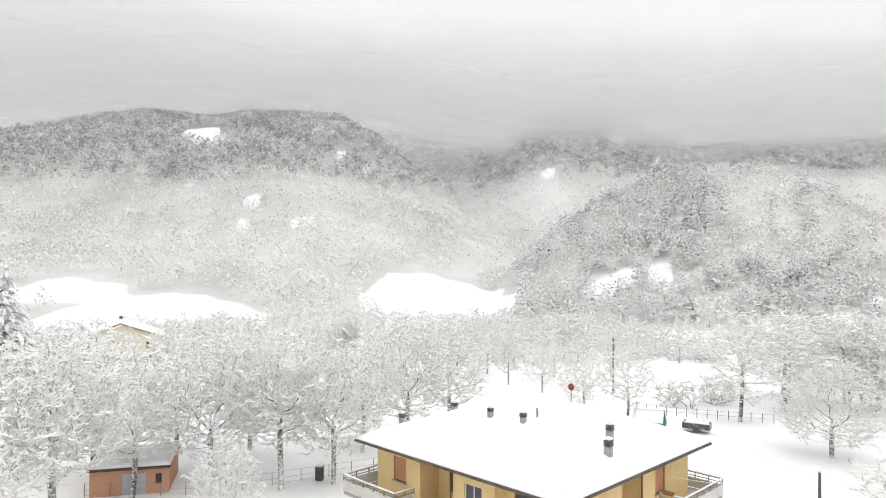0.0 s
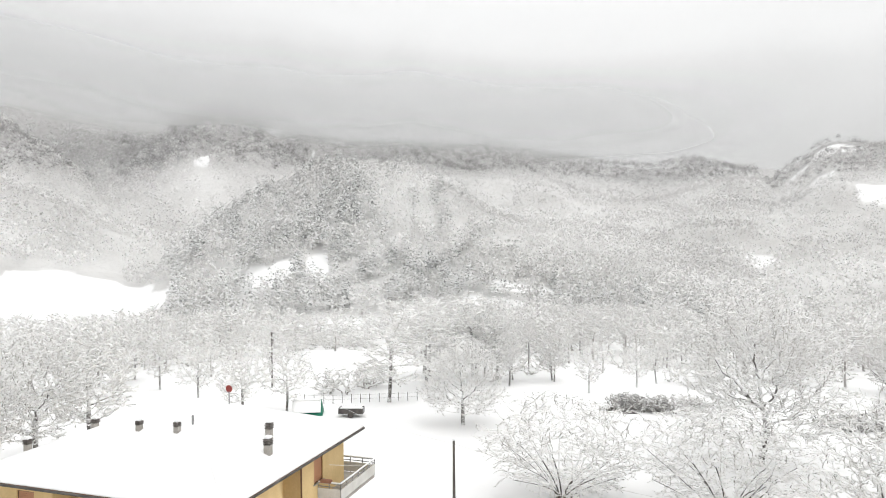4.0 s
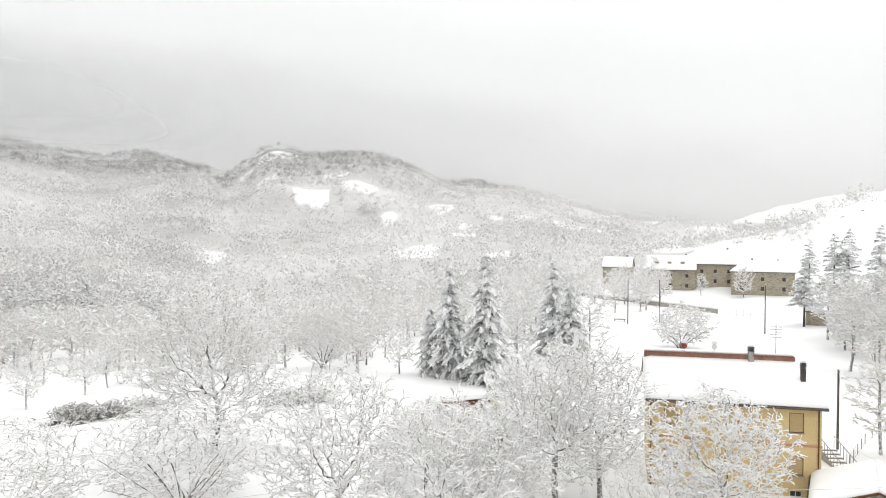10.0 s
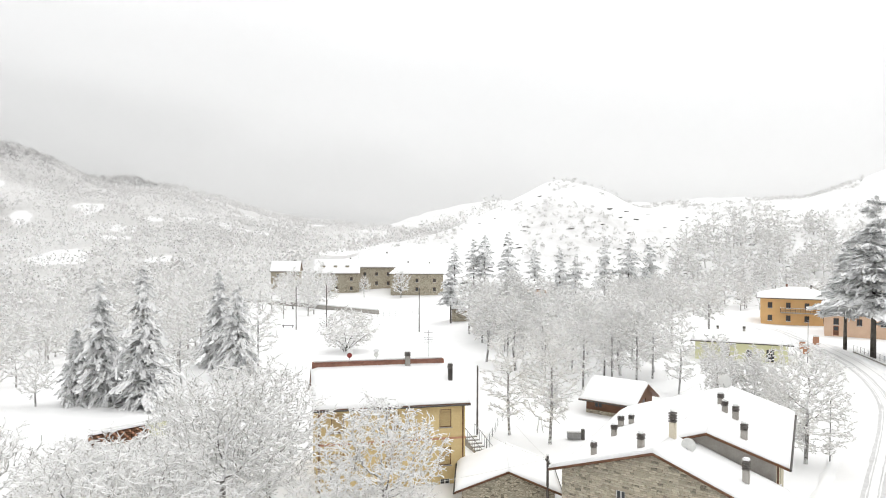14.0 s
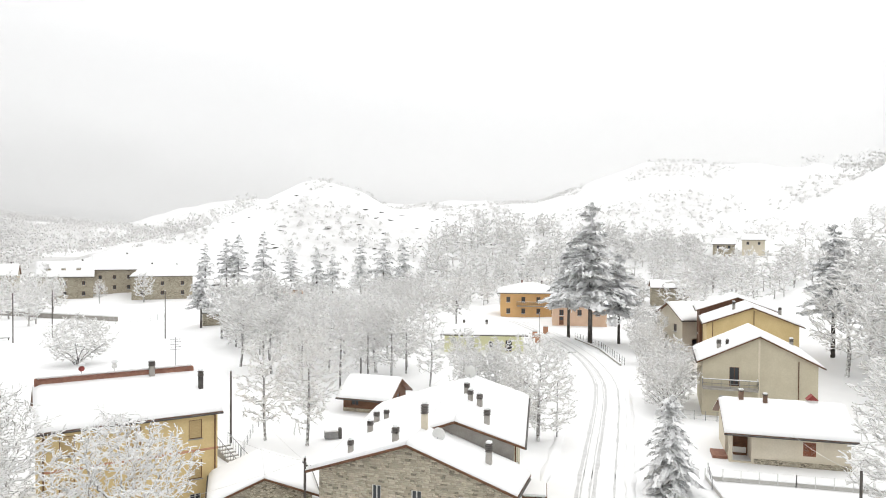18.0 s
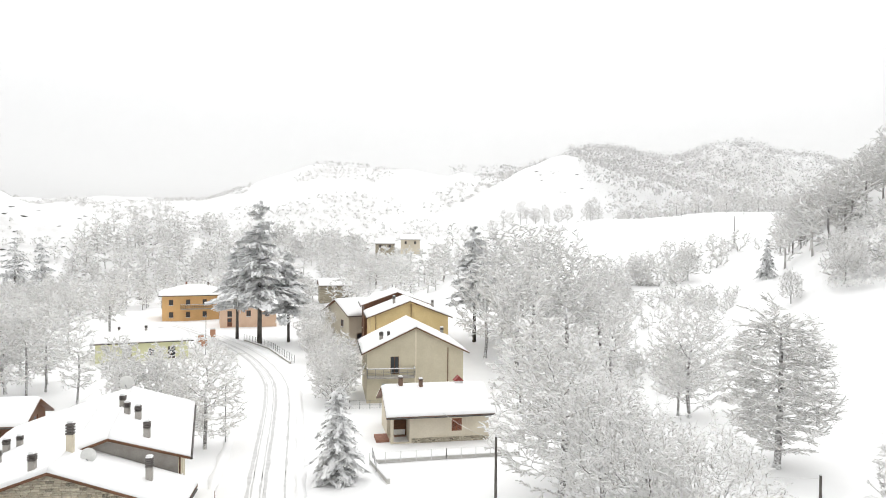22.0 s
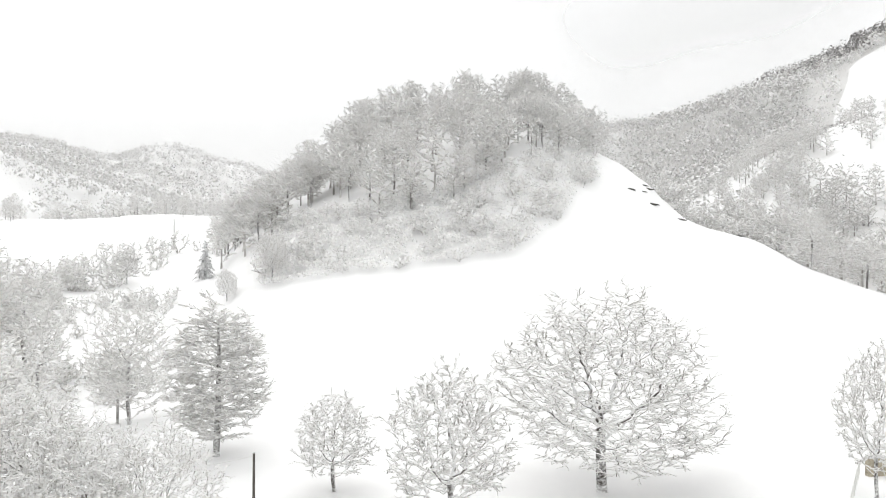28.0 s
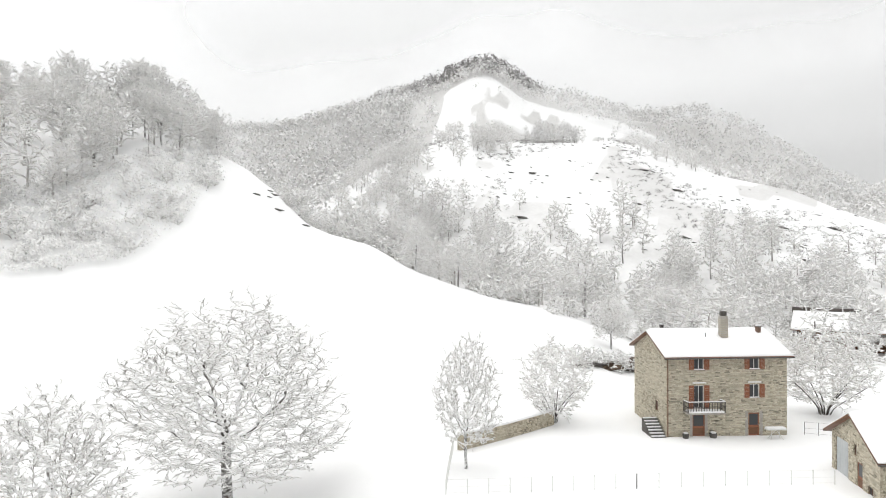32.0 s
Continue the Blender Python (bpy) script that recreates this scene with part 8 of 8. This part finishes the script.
# ---- rock ledges breaking through the snow ----
def ledge(seed):
    rng = np.random.default_rng(seed)
    bm = bmesh.new()
    bmesh.ops.create_icosphere(bm, subdivisions=2, radius=1.0)
    for v in bm.verts:
        k = 0.65 + 0.6 * noise.noise(v.co * 1.4 + Vector((seed, 0, 0)))
        v.co = Vector((v.co.x * 2.2 * k, v.co.y * 0.9 * k, round(v.co.z * 3) / 3 * 0.36 * k))
    return mesh_of("rock_ledge", bm, ROCK)


LEDGES = [ledge(s) for s in range(5)]


def rock(az, d, size, tilt):
    x, y = at(az, d)
    ob = new("rock_ledge", LEDGES[int(az * 7 + d) % 5])
    ob.matrix_world = pose(x, y, ground_z(x, y) + 0.1 * size, 0, tilt, -az + 12) @ Matrix.Diagonal((size, size, size, 1))
    tagged(ob, "dark layered rock ledge jutting from the snow, some standing in for shaded gaps", "rock", "rock ledges")


rr = random.Random(12)
for k in range(240):
    az = rr.uniform(577, 612)
    rock(az, np.interp(az, [575, 590, 612], [285, 262, 262]) + rr.uniform(-52, 30), rr.uniform(0.2, 0.6) * (2.6 if k % 17 == 0 else 1), rr.uniform(8, 18))
for k in range(90):
    az = rr.uniform(459, 497)
    rock(az, rr.uniform(225, 335), rr.uniform(0.4, 1.1), rr.uniform(-14, 4))
for k in range(16):
    az = rr.uniform(510, 517)
    rock(az, rr.uniform(300, 370), rr.uniform(0.3, 0.7), rr.uniform(-12, 4))
for k in range(7):
    rock(rr.uniform(562, 568), rr.uniform(148, 160), rr.uniform(0.3, 0.8), 10)
# broken bank behind the stone house, old hedge foot at the river, dark gaps under the bushes
# the last five ledges stand in for a hedge foot and shaded gaps
for az, d, size in ((588.6, 88.3, 0.8), (589.6, 90, 1.1), (590.5, 90.6, 0.9), (591.6, 91.8, 1.2), (592.9, 93, 1.0), (594, 93.8, 1.1), (401, 76.5, 0.7), (402.5, 75.5, 0.6), (419, 84, 0.5), (420, 83.4, 0.5), (421, 83, 0.5)):
    rock(az, d, size, 0)


# dark earth showing in the cut bank
for k, (az, d, size) in enumerate(((591.3, 90.5, 1.1), (591.9, 92.5, 1.3), (592.5, 94.5, 1.2), (593.1, 96.5, 1.4), (593.7, 99.0, 1.3), (594.2, 101.0, 1.0))):
    me = ledge(20 + k)
    me.materials[0] = EARTH
    x, y = at(az, d)
    ob = new("earth_bank", me)
    ob.matrix_world = pose(x, y, ground_z(x, y) + 0.25, 0, 6, -az + 30) @ Matrix.Diagonal((size * 0.8, size, size * 2.0, 1))
    tagged(ob, "dark bare earth of a cut bank under snow", "bank", "earth banks")


# ---- masonry laid stone by stone ----
def stonework(wall_owner, m, w, h, holes, label, rise=0.0, parts=300, seed=0, course=0.17, long=0.34):
    """Proud stones over a wall's outer face: the first ones as parts, the rest joined."""
    rng = random.Random(seed)
    shapes = []
    for k in range(8):
        bm = boxed(-0.5, 0.5, -0.5, 0.5, -0.5, 0.5, bevel=0.0)
        for v in bm.verts:
            v.co += Vector((rng.uniform(-0.05, 0.05), 0, rng.uniform(-0.07, 0.07)))
            if v.co.y < 0:
                v.co.x *= 0.9
                v.co.z *= 0.84
        shapes.append(mesh_of("stone", bm, STONE_PIECE))
    spots = []
    z = -0.2
    while z < h + rise:
        c = course * rng.uniform(0.75, 1.3)
        x = -rng.uniform(0, 0.3)
        while x < w:
            ln = long * rng.uniform(0.5, 1.6)
            a, b = max(x, 0.01), min(x + ln, w - 0.01)
            top = h + rise * (1 - abs((a + b) / 2 - w / 2) / (w / 2)) if rise else h
            if b - a > 0.08 and z + c < top - 0.05 and not any(a < o[1] + 0.1 and b > o[0] - 0.1 and z < o[3] + 0.1 and z + c > o[2] - 0.08 for o in holes):
                spots.append(((a + b) / 2, z + c / 2, b - a - 0.025, c - 0.022, rng.uniform(0.02, 0.05)))
            x += ln
        z += c
    rng.shuffle(spots)
    for x, zz, sx, sz, sy in spots[:parts]:
        o = new("stone", rng.choice(shapes))
        o.parent = wall_owner
        o.matrix_basis = m @ Matrix.Translation((x, -sy / 2 + 0.012, zz)) @ Matrix.Diagonal((sx, sy, sz, 1))
    V, Fc = [], []
    cube = np.array([(i, j, k) for i in (-0.5, 0.5) for j in (-0.5, 0.5) for k in (-0.5, 0.5)], float)
    quads = np.array([(0, 1, 3, 2), (4, 6, 7, 5), (0, 4, 5, 1), (2, 3, 7, 6), (1, 5, 7, 3), (0, 2, 6, 4)])
    for n, (x, zz, sx, sz, sy) in enumerate(spots[parts:]):
        V.append(cube * (sx, sy, sz) + (x, -sy / 2 + 0.012, zz))
        Fc.append(quads + n * 8)
    if V:
        o = new("stonework", raw_mesh("stonework", np.vstack(V), np.vstack(Fc), STONE_PIECE))
        o.parent = wall_owner
        o.matrix_basis = m
        tagged(o, label, kind="stuff")


stonework(*STONE_E, "rubble facing of grey-brown stones", parts=300, seed=1, course=0.12, long=0.36)
stonework(*STONE_E2, "rubble facing of grey-brown stones", parts=60, seed=2, course=0.12, long=0.36)
stonework(*STONE_L, "thin-bedded brown rubble facing", rise=2.0, parts=300, seed=3, course=0.13, long=0.3)
stonework(*STONE_B, "rubble facing of the stone barn", rise=1.8, parts=220, seed=4, course=0.13, long=0.36)
